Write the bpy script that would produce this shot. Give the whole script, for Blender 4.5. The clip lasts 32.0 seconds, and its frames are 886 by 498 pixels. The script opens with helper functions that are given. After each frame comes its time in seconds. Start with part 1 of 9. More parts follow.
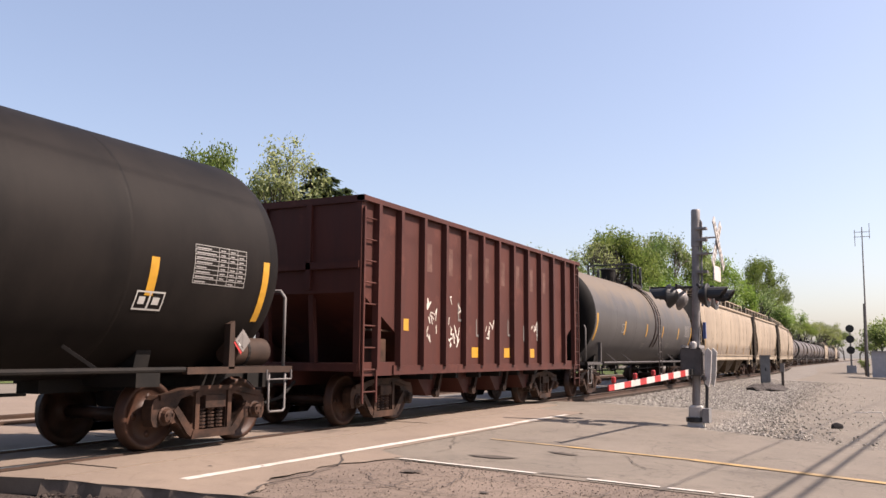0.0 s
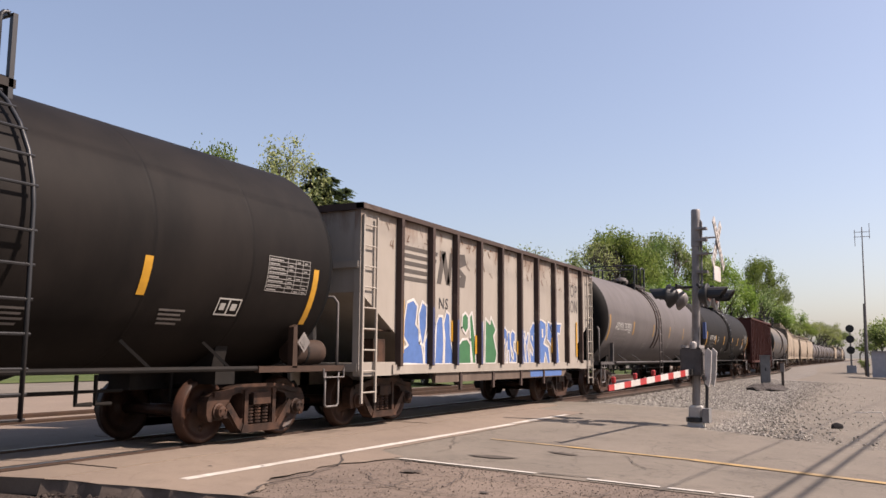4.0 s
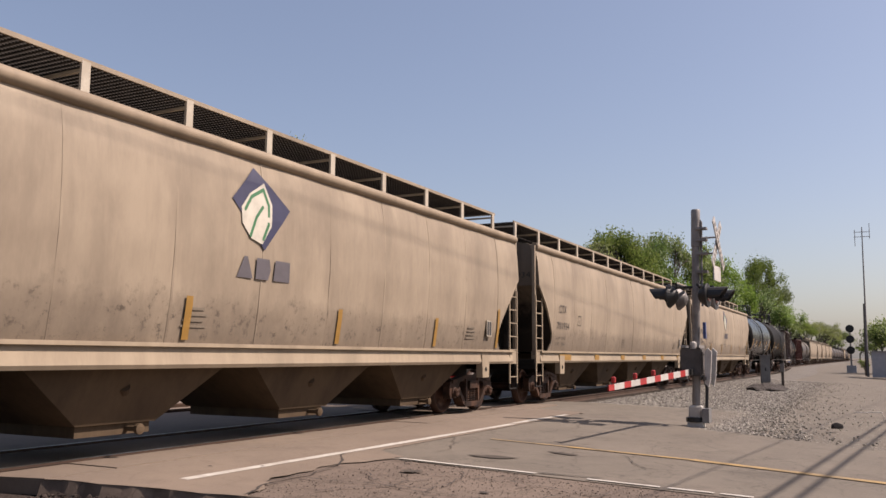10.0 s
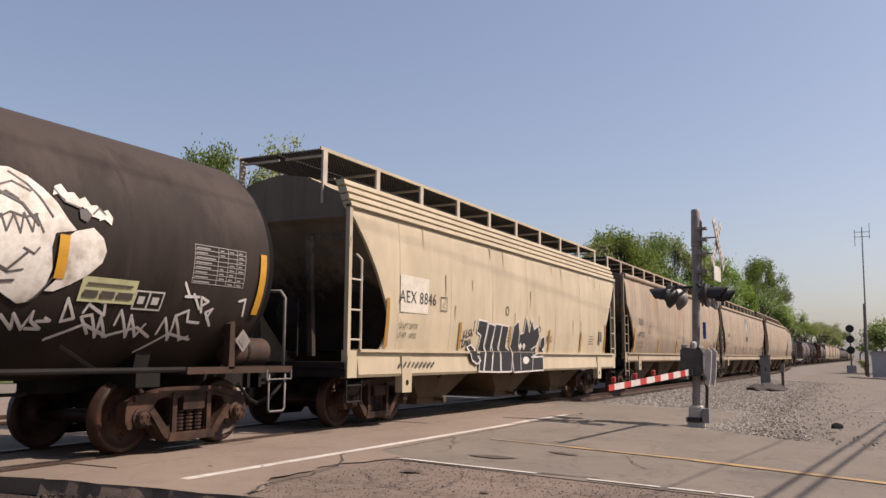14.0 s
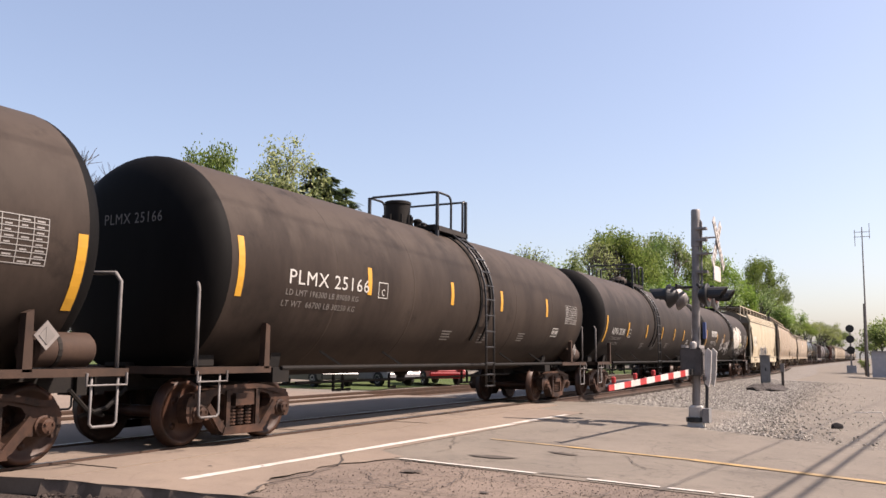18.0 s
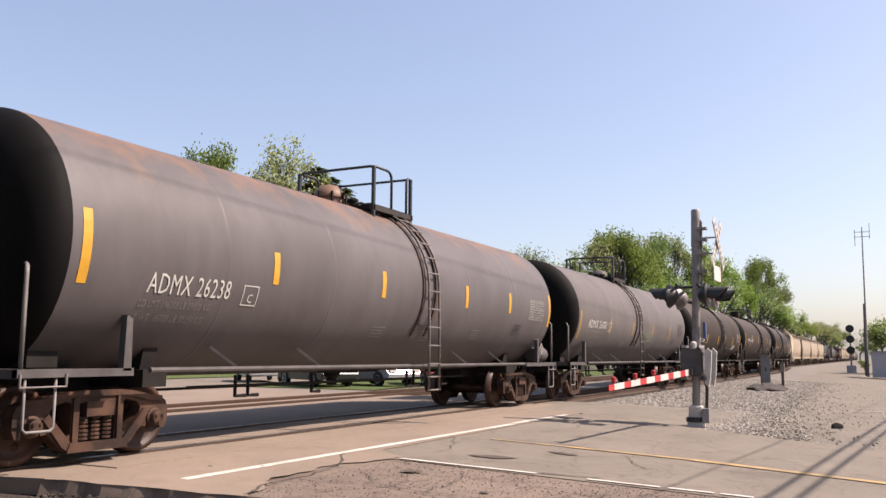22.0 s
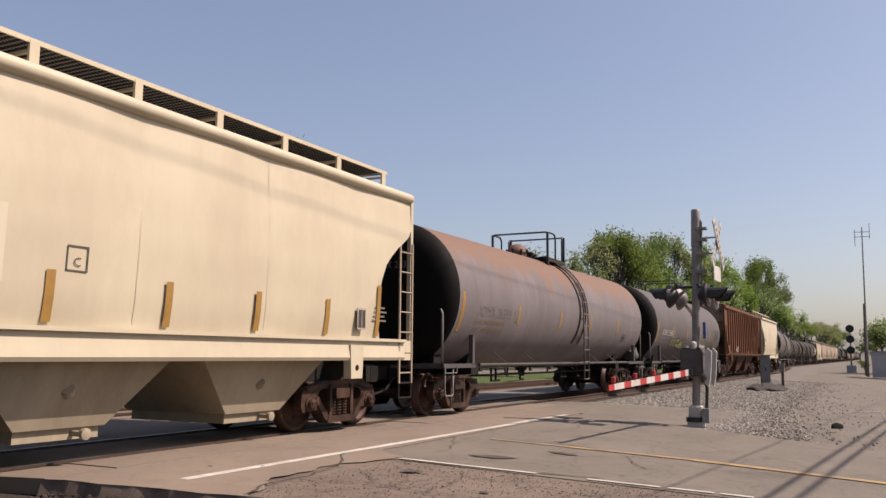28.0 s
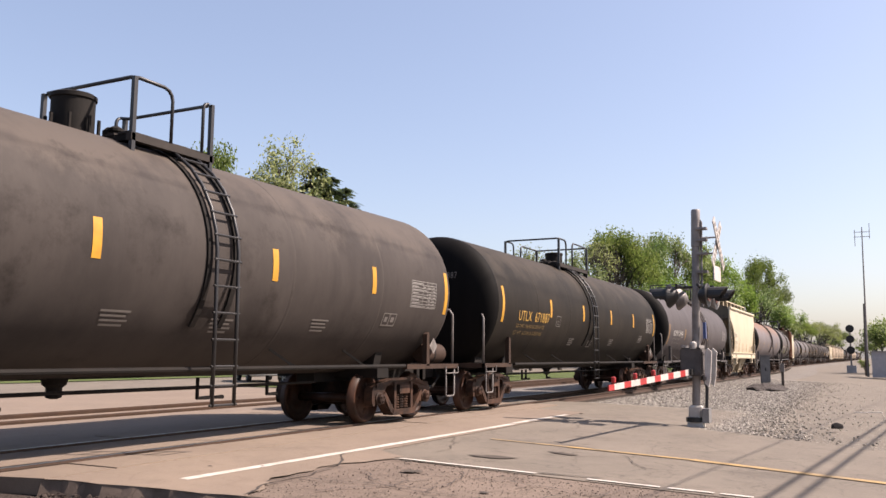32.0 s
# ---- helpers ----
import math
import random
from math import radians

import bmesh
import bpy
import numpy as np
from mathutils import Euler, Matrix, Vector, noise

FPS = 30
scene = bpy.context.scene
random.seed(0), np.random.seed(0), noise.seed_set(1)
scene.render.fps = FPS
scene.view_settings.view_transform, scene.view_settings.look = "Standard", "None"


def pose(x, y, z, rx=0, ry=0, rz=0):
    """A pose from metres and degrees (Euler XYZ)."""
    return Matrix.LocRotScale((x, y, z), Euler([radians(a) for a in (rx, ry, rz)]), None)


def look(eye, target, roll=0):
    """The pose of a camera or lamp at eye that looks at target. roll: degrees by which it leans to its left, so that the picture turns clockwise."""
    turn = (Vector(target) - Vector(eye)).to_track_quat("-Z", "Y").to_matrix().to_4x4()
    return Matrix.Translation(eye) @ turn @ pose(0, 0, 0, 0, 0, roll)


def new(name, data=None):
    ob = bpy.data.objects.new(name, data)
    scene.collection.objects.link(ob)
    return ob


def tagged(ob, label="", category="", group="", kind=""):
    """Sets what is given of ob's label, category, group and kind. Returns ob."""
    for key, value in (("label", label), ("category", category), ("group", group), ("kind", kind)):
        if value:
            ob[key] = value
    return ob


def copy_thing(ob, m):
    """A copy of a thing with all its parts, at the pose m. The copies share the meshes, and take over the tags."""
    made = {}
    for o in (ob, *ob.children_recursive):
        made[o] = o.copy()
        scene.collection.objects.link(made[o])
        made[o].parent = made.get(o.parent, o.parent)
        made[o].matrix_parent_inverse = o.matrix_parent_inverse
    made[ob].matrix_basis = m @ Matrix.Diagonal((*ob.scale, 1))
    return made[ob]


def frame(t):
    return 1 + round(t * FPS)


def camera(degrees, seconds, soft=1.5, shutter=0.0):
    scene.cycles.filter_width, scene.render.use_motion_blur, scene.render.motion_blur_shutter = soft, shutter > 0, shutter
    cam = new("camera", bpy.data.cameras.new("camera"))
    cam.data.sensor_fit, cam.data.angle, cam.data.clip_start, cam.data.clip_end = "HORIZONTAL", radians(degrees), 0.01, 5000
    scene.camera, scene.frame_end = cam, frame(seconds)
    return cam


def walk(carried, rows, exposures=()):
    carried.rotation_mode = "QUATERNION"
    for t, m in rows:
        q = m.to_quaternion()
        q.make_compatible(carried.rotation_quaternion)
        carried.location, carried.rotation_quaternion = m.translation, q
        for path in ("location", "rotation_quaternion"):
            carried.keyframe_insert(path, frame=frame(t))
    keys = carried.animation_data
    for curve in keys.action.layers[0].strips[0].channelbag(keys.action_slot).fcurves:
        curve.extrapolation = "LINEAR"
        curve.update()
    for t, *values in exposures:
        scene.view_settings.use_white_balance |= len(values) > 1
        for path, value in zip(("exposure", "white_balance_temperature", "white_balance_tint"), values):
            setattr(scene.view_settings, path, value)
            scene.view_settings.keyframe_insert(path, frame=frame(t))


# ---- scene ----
# Freight train passing a level crossing on a bright spring day.
# X runs along the track (the train's way), Y across it to the far side, Z up from the rail tops.
cam = camera(55.19, 32.0, soft=1.5)
EYE_POSE = Matrix.Translation((0.0, -9.4, 1.27)) @ pose(0, 0, 0, 0, 0, 27.03 - 90.0) @ pose(0, 0, 0, 97.13, 0, 0) @ pose(0, 0, 0, 0, 0, 0.4)
LIGHT = [(0.0, 0.0), (2.2, 0.0), (3.0, -0.28), (4.0, -0.28), (5.0, 0.0), (5.7, 0.08), (6.3, -0.05), (7.0, -0.36), (8.0, -0.58), (12.0, -0.62), (13.2, -0.6), (14.0, -0.62), (14.6, -0.4), (15.5, 0.0), (22.3, 0.0), (22.9, -0.6), (23.4, -0.5), (24.1, -0.32), (25.2, 0.0), (27.2, -0.3), (28.2, -0.62), (29.2, -0.4), (30.2, -0.25), (31.0, -0.14), (32.0, 0.0)]
walk(cam, [(0.0, EYE_POSE), (32.0, EYE_POSE)], [(t, e + 1.10, 7150, 21) for t, e in LIGHT])
SPEED = 12.67

# ---- light ----
SUN_FROM = Vector((0.43, -0.82, 1.0)).normalized()
world = bpy.data.worlds.new("sky")
scene.world = world
world.use_nodes = True
wn = world.node_tree.nodes
sky = wn.new("ShaderNodeTexSky")
sky.sky_type = "NISHITA"
sky.sun_disc = False
sky.sun_elevation = math.asin(SUN_FROM.z)
sky.sun_rotation = math.atan2(SUN_FROM.x, SUN_FROM.y)
sky.altitude = 100.0
sky.air_density = 1.0
sky.dust_density = 2.2
sky.ozone_density = 1.6
bg = wn["Background"]
bg.inputs["Strength"].default_value = 0.096
haze_mix = wn.new("ShaderNodeMix")
haze_mix.data_type = "RGBA"
haze_mix.inputs["Factor"].default_value = 0.14
haze_mix.inputs["B"].default_value = (3.7, 4.9, 6.8, 1.0)
world.node_tree.links.new(sky.outputs["Color"], haze_mix.inputs["A"])
world.node_tree.links.new(haze_mix.outputs["Result"], bg.inputs["Color"])
sun = new("sun", bpy.data.lights.new("sun", "SUN"))
sun.data.energy = 5.0
sun.data.angle = radians(0.5)
sun.data.color = (1.0, 0.95, 0.87)
sun.matrix_world = look(SUN_FROM * 50, (0, 0, 0))


# ---- materials ----
def material(name):
    m = bpy.data.materials.new(name)
    m.use_nodes = True
    return m, m.node_tree.nodes, m.node_tree.links, m.node_tree.nodes["Principled BSDF"]


def coords(n, l, scale=(1, 1, 1), shift=True):
    tc = n.new("ShaderNodeTexCoord")
    mp = n.new("ShaderNodeMapping")
    mp.inputs["Scale"].default_value = scale
    l.new(tc.outputs["Object"], mp.inputs["Vector"])
    if shift:
        oi = n.new("ShaderNodeObjectInfo")
        mul = n.new("ShaderNodeMath")
        mul.operation = "MULTIPLY"
        mul.inputs[1].default_value = 57.0
        l.new(oi.outputs["Random"], mul.inputs[0])
        l.new(mul.outputs[0], mp.inputs["Location"])
    return mp.outputs["Vector"]


def noise_tex(n, l, vec, scale, detail=4.0, rough=0.6):
    t = n.new("ShaderNodeTexNoise")
    t.inputs["Scale"].default_value = scale
    t.inputs["Detail"].default_value = detail
    t.inputs["Roughness"].default_value = rough
    l.new(vec, t.inputs["Vector"])
    return t.outputs["Fac"]


def ramp(n, l, fac, lo, hi):
    r = n.new("ShaderNodeMapRange")
    r.inputs["From Min"].default_value = lo
    r.inputs["From Max"].default_value = hi
    l.new(fac, r.inputs["Value"])
    return r.outputs["Result"]


def blend(n, l, fac, a, b):
    x = n.new("ShaderNodeMix")
    x.data_type = "RGBA"
    if isinstance(fac, float):
        x.inputs["Factor"].default_value = fac
    else:
        l.new(fac, x.inputs["Factor"])
    for s, v in ((x.inputs["A"], a), (x.inputs["B"], b)):
        if isinstance(v, tuple):
            s.default_value = (*v, 1.0)
        else:
            l.new(v, s)
    return x.outputs["Result"]


def bumped(n, l, p, height, strength=0.3, dist=0.01):
    b = n.new("ShaderNodeBump")
    b.inputs["Strength"].default_value = strength
    b.inputs["Distance"].default_value = dist
    l.new(height, b.inputs["Height"])
    l.new(b.outputs["Normal"], p.inputs["Normal"])


def rough_surface(name, base, other, rough=0.7, metal=0.0, scale=3.0, fine=40.0, bump=0.2, dist=0.004, mixlo=0.35, mixhi=0.7, shift=True):
    """Two tones mixed by broad patches, broken up by a fine grain with relief."""
    m, n, l, p = material(name)
    v = coords(n, l, shift=shift)
    a = ramp(n, l, noise_tex(n, l, v, scale, 5.0), mixlo, mixhi)
    g = noise_tex(n, l, v, fine, 3.0, 0.7)
    c = blend(n, l, a, base, other)
    dark = tuple(x * 0.72 for x in base)
    c = blend(n, l, ramp(n, l, g, 0.45, 0.85), c, dark)
    l.new(c, p.inputs["Base Color"])
    p.inputs["Roughness"].default_value = rough
    p.inputs["Metallic"].default_value = metal
    p.inputs["Specular IOR Level"].default_value = 0.2
    bumped(n, l, p, g, bump, dist)
    return m


def car_paint(name, base, grime, stain=None, rough=0.5, streak=0.6, topstain_or_sun=None, topz=3.6, low=None, spec=0.25, stain_at=(0.56, 0.70), lowz=0.0):
    """Weathered wagon paint: upright streaks of grime, broad dull patches, and an optional band over the top (stain, on
    dark tanks painted sunlight) or the lower edge (dirt, on wagon ends painted shade).
    """
    m, n, l, p = material(name)
    v = coords(n, l)
    vs = coords(n, l, (1.0, 1.0, 0.10))
    patches = ramp(n, l, noise_tex(n, l, coords(n, l, (1.0, 1.0, 0.45)), 0.7, 6.0, 0.7), 0.40, 0.62)
    streaks = ramp(n, l, noise_tex(n, l, vs, 2.2, 6.0, 0.7), 0.46, 0.72)
    thin = ramp(n, l, noise_tex(n, l, vs, 11.0, 4.0, 0.7), 0.56, 0.74)
    fine = noise_tex(n, l, v, 24.0, 4.0, 0.7)
    mid = tuple(b * 0.5 + g * 0.5 for b, g in zip(base, grime))
    c = blend(n, l, patches, base, mid)
    for fac, amount in ((streaks, streak), (thin, streak * 0.25)):
        k = n.new("ShaderNodeMath")
        k.operation = "MULTIPLY"
        k.inputs[1].default_value = amount
        l.new(fac, k.inputs[0])
        c = blend(n, l, k.outputs[0], c, grime)
    tc = n.new("ShaderNodeTexCoord")
    sep = n.new("ShaderNodeSeparateXYZ")
    l.new(tc.outputs["Object"], sep.inputs[0])
    if topstain_or_sun:
        add = n.new("ShaderNodeMath")
        add.operation = "MULTIPLY_ADD"
        add.inputs[1].default_value = 2.8
        l.new(noise_tex(n, l, coords(n, l, (1.0, 1.0, 0.3)), 1.1, 6.0, 0.7), add.inputs[0])
        l.new(sep.outputs["Z"], add.inputs[2])
        c = blend(n, l, ramp(n, l, add.outputs[0], topz + 1.1, topz + 1.75), c, topstain_or_sun)
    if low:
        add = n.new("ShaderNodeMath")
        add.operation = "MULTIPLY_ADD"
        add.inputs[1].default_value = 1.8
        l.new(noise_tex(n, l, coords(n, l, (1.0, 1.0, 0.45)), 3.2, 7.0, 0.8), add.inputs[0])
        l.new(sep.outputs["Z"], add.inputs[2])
        # lowz lifts this dark band over wagon ends, painting the slope's shade
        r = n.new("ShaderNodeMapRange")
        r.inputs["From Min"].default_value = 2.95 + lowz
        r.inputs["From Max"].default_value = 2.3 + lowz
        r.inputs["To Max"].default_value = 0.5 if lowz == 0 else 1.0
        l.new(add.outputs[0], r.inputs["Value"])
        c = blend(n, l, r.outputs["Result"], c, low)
        # dark speckled dirt thrown up along the foot of the side
        zone = n.new("ShaderNodeMath")
        zone.operation = "MULTIPLY_ADD"
        zone.inputs[1].default_value = 1.1
        l.new(noise_tex(n, l, coords(n, l, (1.0, 1.0, 0.7)), 1.3, 5.0, 0.65), zone.inputs[0])
        l.new(sep.outputs["Z"], zone.inputs[2])
        zr_ = n.new("ShaderNodeMapRange")
        zr_.inputs["From Min"].default_value = 2.62
        zr_.inputs["From Max"].default_value = 2.42
        l.new(zone.outputs[0], zr_.inputs["Value"])
        both = n.new("ShaderNodeMath")
        both.operation = "MULTIPLY"
        l.new(zr_.outputs["Result"], both.inputs[0])
        l.new(ramp(n, l, noise_tex(n, l, v, 6.5, 8.0, 0.8), 0.54, 0.66), both.inputs[1])
        c = blend(n, l, both.outputs[0], c, tuple(x * 0.55 for x in low))
        haze = n.new("ShaderNodeMath")
        haze.operation = "MULTIPLY"
        haze.inputs[1].default_value = 0.35
        l.new(zr_.outputs["Result"], haze.inputs[0])
        c = blend(n, l, haze.outputs[0], c, grime)
    if stain:
        c = blend(n, l, ramp(n, l, noise_tex(n, l, v, 0.8, 7.0, 0.72), *stain_at), c, stain)
    l.new(c, p.inputs["Base Color"])
    p.inputs["Roughness"].default_value = rough
    p.inputs["Specular IOR Level"].default_value = spec
    bumped(n, l, p, fine, 0.12, 0.003)
    return m


def pavement(name, base, other, stain, rough=0.9, mottle=0.5, crackle=0.5, shift=False):
    """Old paving: broad tones, mid-size mottling, dark specks of aggregate, oil stains and a net of hair cracks."""
    m, n, l, p = material(name)
    v = coords(n, l, shift=shift)
    c = blend(n, l, ramp(n, l, noise_tex(n, l, v, 0.45, 5.0), 0.35, 0.68), base, other)
    def scaled(fac, k):
        q = n.new("ShaderNodeMath")
        q.operation = "MULTIPLY"
        q.inputs[1].default_value = k
        l.new(fac, q.inputs[0])
        return q.outputs[0]
    dark = tuple(x * 0.55 for x in base)
    pale = tuple(min(0.8, x * 1.35) for x in base)
    c = blend(n, l, scaled(ramp(n, l, noise_tex(n, l, v, 3.5, 6.0, 0.7), 0.48, 0.7), mottle), c, dark)
    c = blend(n, l, scaled(ramp(n, l, noise_tex(n, l, v, 8.0, 5.0, 0.75), 0.55, 0.75), mottle * 0.8), c, pale)
    c = blend(n, l, scaled(ramp(n, l, noise_tex(n, l, v, 1.1, 4.0, 0.6), 0.60, 0.74), 0.65), c, stain)
    grain = noise_tex(n, l, v, 38.0, 4.0, 0.8)
    c = blend(n, l, scaled(ramp(n, l, grain, 0.56, 0.72), 0.6), c, dark)
    vo = n.new("ShaderNodeTexVoronoi")
    vo.feature = "DISTANCE_TO_EDGE"
    vo.inputs["Scale"].default_value = 0.8
    warp = n.new("ShaderNodeVectorMath")
    warp.operation = "MULTIPLY_ADD"
    nz = n.new("ShaderNodeTexNoise")
    nz.inputs["Scale"].default_value = 1.6
    nz.inputs["Detail"].default_value = 6.0
    l.new(v, nz.inputs["Vector"])
    l.new(nz.outputs["Color"], warp.inputs[0])
    warp.inputs[1].default_value = (1.6, 1.6, 1.6)
    l.new(v, warp.inputs[2])
    l.new(warp.outputs[0], vo.inputs["Vector"])
    net = n.new("ShaderNodeMapRange")
    net.inputs["From Min"].default_value = 0.016
    net.inputs["From Max"].default_value = 0.004
    l.new(vo.outputs["Distance"], net.inputs["Value"])
    c = blend(n, l, scaled(net.outputs["Result"], crackle), c, tuple(x * 0.3 for x in base))
    l.new(c, p.inputs["Base Color"])
    p.inputs["Roughness"].default_value = rough
    p.inputs["Specular IOR Level"].default_value = 0.2
    bumped(n, l, p, grain, 0.5, 0.012)
    return m


def plain(name, col, rough=0.6, metal=0.0):
    m, n, l, p = material(name)
    v = coords(n, l)
    c = blend(n, l, ramp(n, l, noise_tex(n, l, v, 7.0, 4.0), 0.4, 0.8), col, tuple(x * 0.75 for x in col))
    l.new(c, p.inputs["Base Color"])
    p.inputs["Roughness"].default_value = rough
    p.inputs["Metallic"].default_value = metal
    return m


M = {}
M["black"] = car_paint("black_tank_paint", (0.0062, 0.0051, 0.0047), (0.0165, 0.0131, 0.0113), rough=0.62, streak=0.35, spec=0.08)
M["gloss_black"] = car_paint("glossy_black_paint", (0.0052, 0.0048, 0.0056), (0.0085, 0.0076, 0.0080), rough=0.26, streak=0.2, spec=0.3)
# On these four dark tank paints the top band is sunlight put into colour.
M["brownblack"] = car_paint("faded_black_sunlit_top_paint", (0.0160, 0.0124, 0.0108), (0.041, 0.0315, 0.026), stain=(0.025, 0.0195, 0.0165), rough=0.65, streak=0.35, topstain_or_sun=(0.048, 0.037, 0.0315), topz=3.4, spec=0.1)
M["dullbrown"] = car_paint("dusty_brown_black_sunlit_top_paint", (0.0205, 0.0148, 0.0120), (0.0491, 0.0365, 0.0290), stain=(0.0136, 0.0102, 0.0084), rough=0.65, streak=0.35, topstain_or_sun=(0.048, 0.0365, 0.0295), topz=3.4, spec=0.1)
M["olive"] = car_paint("dusty_olive_black_sunlit_top_paint", (0.0115, 0.0095, 0.0075), (0.028, 0.0225, 0.017), stain=(0.0095, 0.0078, 0.0062), rough=0.65, streak=0.35, topstain_or_sun=(0.0391, 0.0315, 0.0246), topz=3.5, spec=0.1)
M["dullgrey"] = car_paint("dusty_dark_grey_sunlit_top_paint", (0.034, 0.029, 0.027), (0.062, 0.053, 0.048), stain=(0.024, 0.020, 0.018), rough=0.65, streak=0.35, topstain_or_sun=(0.072, 0.060, 0.052), topz=3.5, spec=0.1)
M["grey"] = car_paint("dusty_grey_paint", (0.102, 0.090, 0.088), (0.060, 0.052, 0.0495), stain=(0.083, 0.072, 0.069), rough=0.6, streak=0.35, spec=0.12)
M["grey_rust"] = car_paint("grey_paint_with_rusty_top", (0.079, 0.070, 0.071), (0.047, 0.040, 0.038), rough=0.55, streak=0.4, topstain_or_sun=(0.145, 0.084, 0.056), topz=3.95)
M["grey_spill"] = car_paint("dark_stained_grey_paint", (0.074, 0.065, 0.067), (0.046, 0.040, 0.040), stain=(0.046, 0.040, 0.040), rough=0.6, streak=0.5, topstain_or_sun=(0.054, 0.045, 0.043), topz=3.7, stain_at=(0.54, 0.68), spec=0.12)
M["grey_rust_deep"] = car_paint("grey_paint_with_rust_brown_top", (0.150, 0.132, 0.135), (0.088, 0.075, 0.073), rough=0.6, streak=0.45, topstain_or_sun=(0.16, 0.098, 0.070), topz=3.3, spec=0.12)
M["table_print"] = plain("small_stencil_print", (0.2142, 0.2016, 0.189), 0.65)
M["two_tone"] = car_paint("grey_paint_tan_top", (0.063, 0.058, 0.0567), (0.0378, 0.0334, 0.0315), rough=0.55, streak=0.35, topstain_or_sun=(0.1008, 0.0756, 0.0504), topz=3.2)
M["cream"] = car_paint("clean_cream_paint", (0.43, 0.375, 0.275), (0.34, 0.285, 0.205), rough=0.5, streak=0.22)
M["tan"] = car_paint("grimy_tan_paint", (0.285, 0.228, 0.168), (0.145, 0.111, 0.083), rough=0.6, streak=0.45, low=(0.072, 0.058, 0.047))
M["tan_rust"] = car_paint("tan_paint_with_rust_blooms", (0.30, 0.238, 0.174), (0.135, 0.104, 0.08), stain=(0.25, 0.135, 0.065), rough=0.6, streak=0.6, low=(0.085, 0.067, 0.054))
M["sill"] = car_paint("grimy_cream_sill_paint", (0.30, 0.238, 0.17), (0.165, 0.128, 0.092), rough=0.6, streak=0.5)
M["eave"] = car_paint("dusty_eave_paint", (0.265, 0.205, 0.145), (0.15, 0.112, 0.078), rough=0.65, streak=0.5)
# Grime on the bays, with the shade under the wagon mixed into the colour.
M["bay_shade_grime"] = car_paint("shaded_grimy_brown_bay_paint", (0.092, 0.064, 0.041), (0.040, 0.028, 0.020), rough=0.75, streak=0.6, spec=0.1)
M["aex"] = car_paint("pale_sand_paint", (0.385, 0.328, 0.232), (0.255, 0.208, 0.142), rough=0.5, streak=0.4)
M["gon_grey"] = car_paint("pale_grey_gondola_paint", (0.275, 0.245, 0.212), (0.205, 0.178, 0.15), rough=0.65, streak=0.4, topstain_or_sun=(0.12, 0.062, 0.036), topz=3.78)
M["maroon"] = car_paint("faded_oxide_red_paint", (0.060, 0.0155, 0.0105), (0.034, 0.0105, 0.0085), stain=(0.095, 0.03, 0.021), rough=0.65, streak=0.6)
M["rust"] = car_paint("rusty_brown_paint", (0.115, 0.043, 0.019), (0.050, 0.0215, 0.012), stain=(0.165, 0.062, 0.024), rough=0.75, streak=0.75)
M["rust_bay"] = car_paint("dark_rusty_bay_paint", (0.060, 0.031, 0.021), (0.030, 0.017, 0.013), stain=(0.095, 0.042, 0.023), rough=0.8, streak=0.7, spec=0.1)
# Rust lightened for the ribs: the sun they catch is in the colour.
M["rust_rib"] = car_paint("sunlit_rusty_rib_paint", (0.200, 0.084, 0.046), (0.105, 0.044, 0.025), stain=(0.25, 0.125, 0.08), rough=0.75, streak=0.55)
M["gon_post"] = car_paint("brown_stained_post_paint", (0.052, 0.033, 0.027), (0.03, 0.02, 0.017), stain=(0.10, 0.075, 0.06), rough=0.75, streak=0.5)
M["pale_bracket"] = rough_surface("pale_bracket_paint", (0.42, 0.375, 0.31), (0.30, 0.255, 0.20), 0.6)
# The cream paint once more, toned down for the shaded bays.
M["cream_bay"] = car_paint("shaded_cream_bay_paint", (0.30, 0.255, 0.185), (0.17, 0.135, 0.095), rough=0.7, streak=0.5, spec=0.1)
M["belly"] = car_paint("grimy_belly_paint", (0.1197, 0.0882, 0.0693), (0.0567, 0.0391, 0.0302), stain=(0.0378, 0.0252, 0.0189), rough=0.7, streak=0.6)
# Hopper ends: besides grime, their shade is painted, blackest low on the slope.
M["shaded_end"] = car_paint("shaded_grimy_end_paint", (0.15, 0.12, 0.092), (0.07, 0.055, 0.043), rough=0.8, streak=0.6, low=(0.014, 0.011, 0.010), lowz=1.0)
# Rust streaks are wear; the black below them is shade put into paint.
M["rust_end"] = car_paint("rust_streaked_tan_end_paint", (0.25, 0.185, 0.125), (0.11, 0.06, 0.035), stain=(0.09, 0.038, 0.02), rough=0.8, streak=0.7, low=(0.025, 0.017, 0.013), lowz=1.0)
# Near-black paint for the tank ends: their shade is put into the colour.
M["shaded_head"] = car_paint("shaded_tank_end_paint", (0.0034, 0.0032, 0.0032), (0.0076, 0.0066, 0.0062), rough=0.7, streak=0.5, spec=0.08)
# Cream end taken far darker than the sides to hold its shade.
M["cream_end"] = car_paint("shaded_grimy_cream_end_paint", (0.126, 0.104, 0.0756), (0.0567, 0.0454, 0.0334), rough=0.7, streak=0.7, low=(0.0252, 0.0202, 0.0164))
M["grab"] = rough_surface("dull_grab_rail_metal", (0.17, 0.158, 0.152), (0.09, 0.08, 0.076), 0.55)
# Steel taken near black, so underframe parts hold their shade in the colour.
M["frame"] = rough_surface("shade_blackened_steel", (0.0063, 0.0057, 0.0054), (0.0139, 0.0107, 0.0088), 0.8)
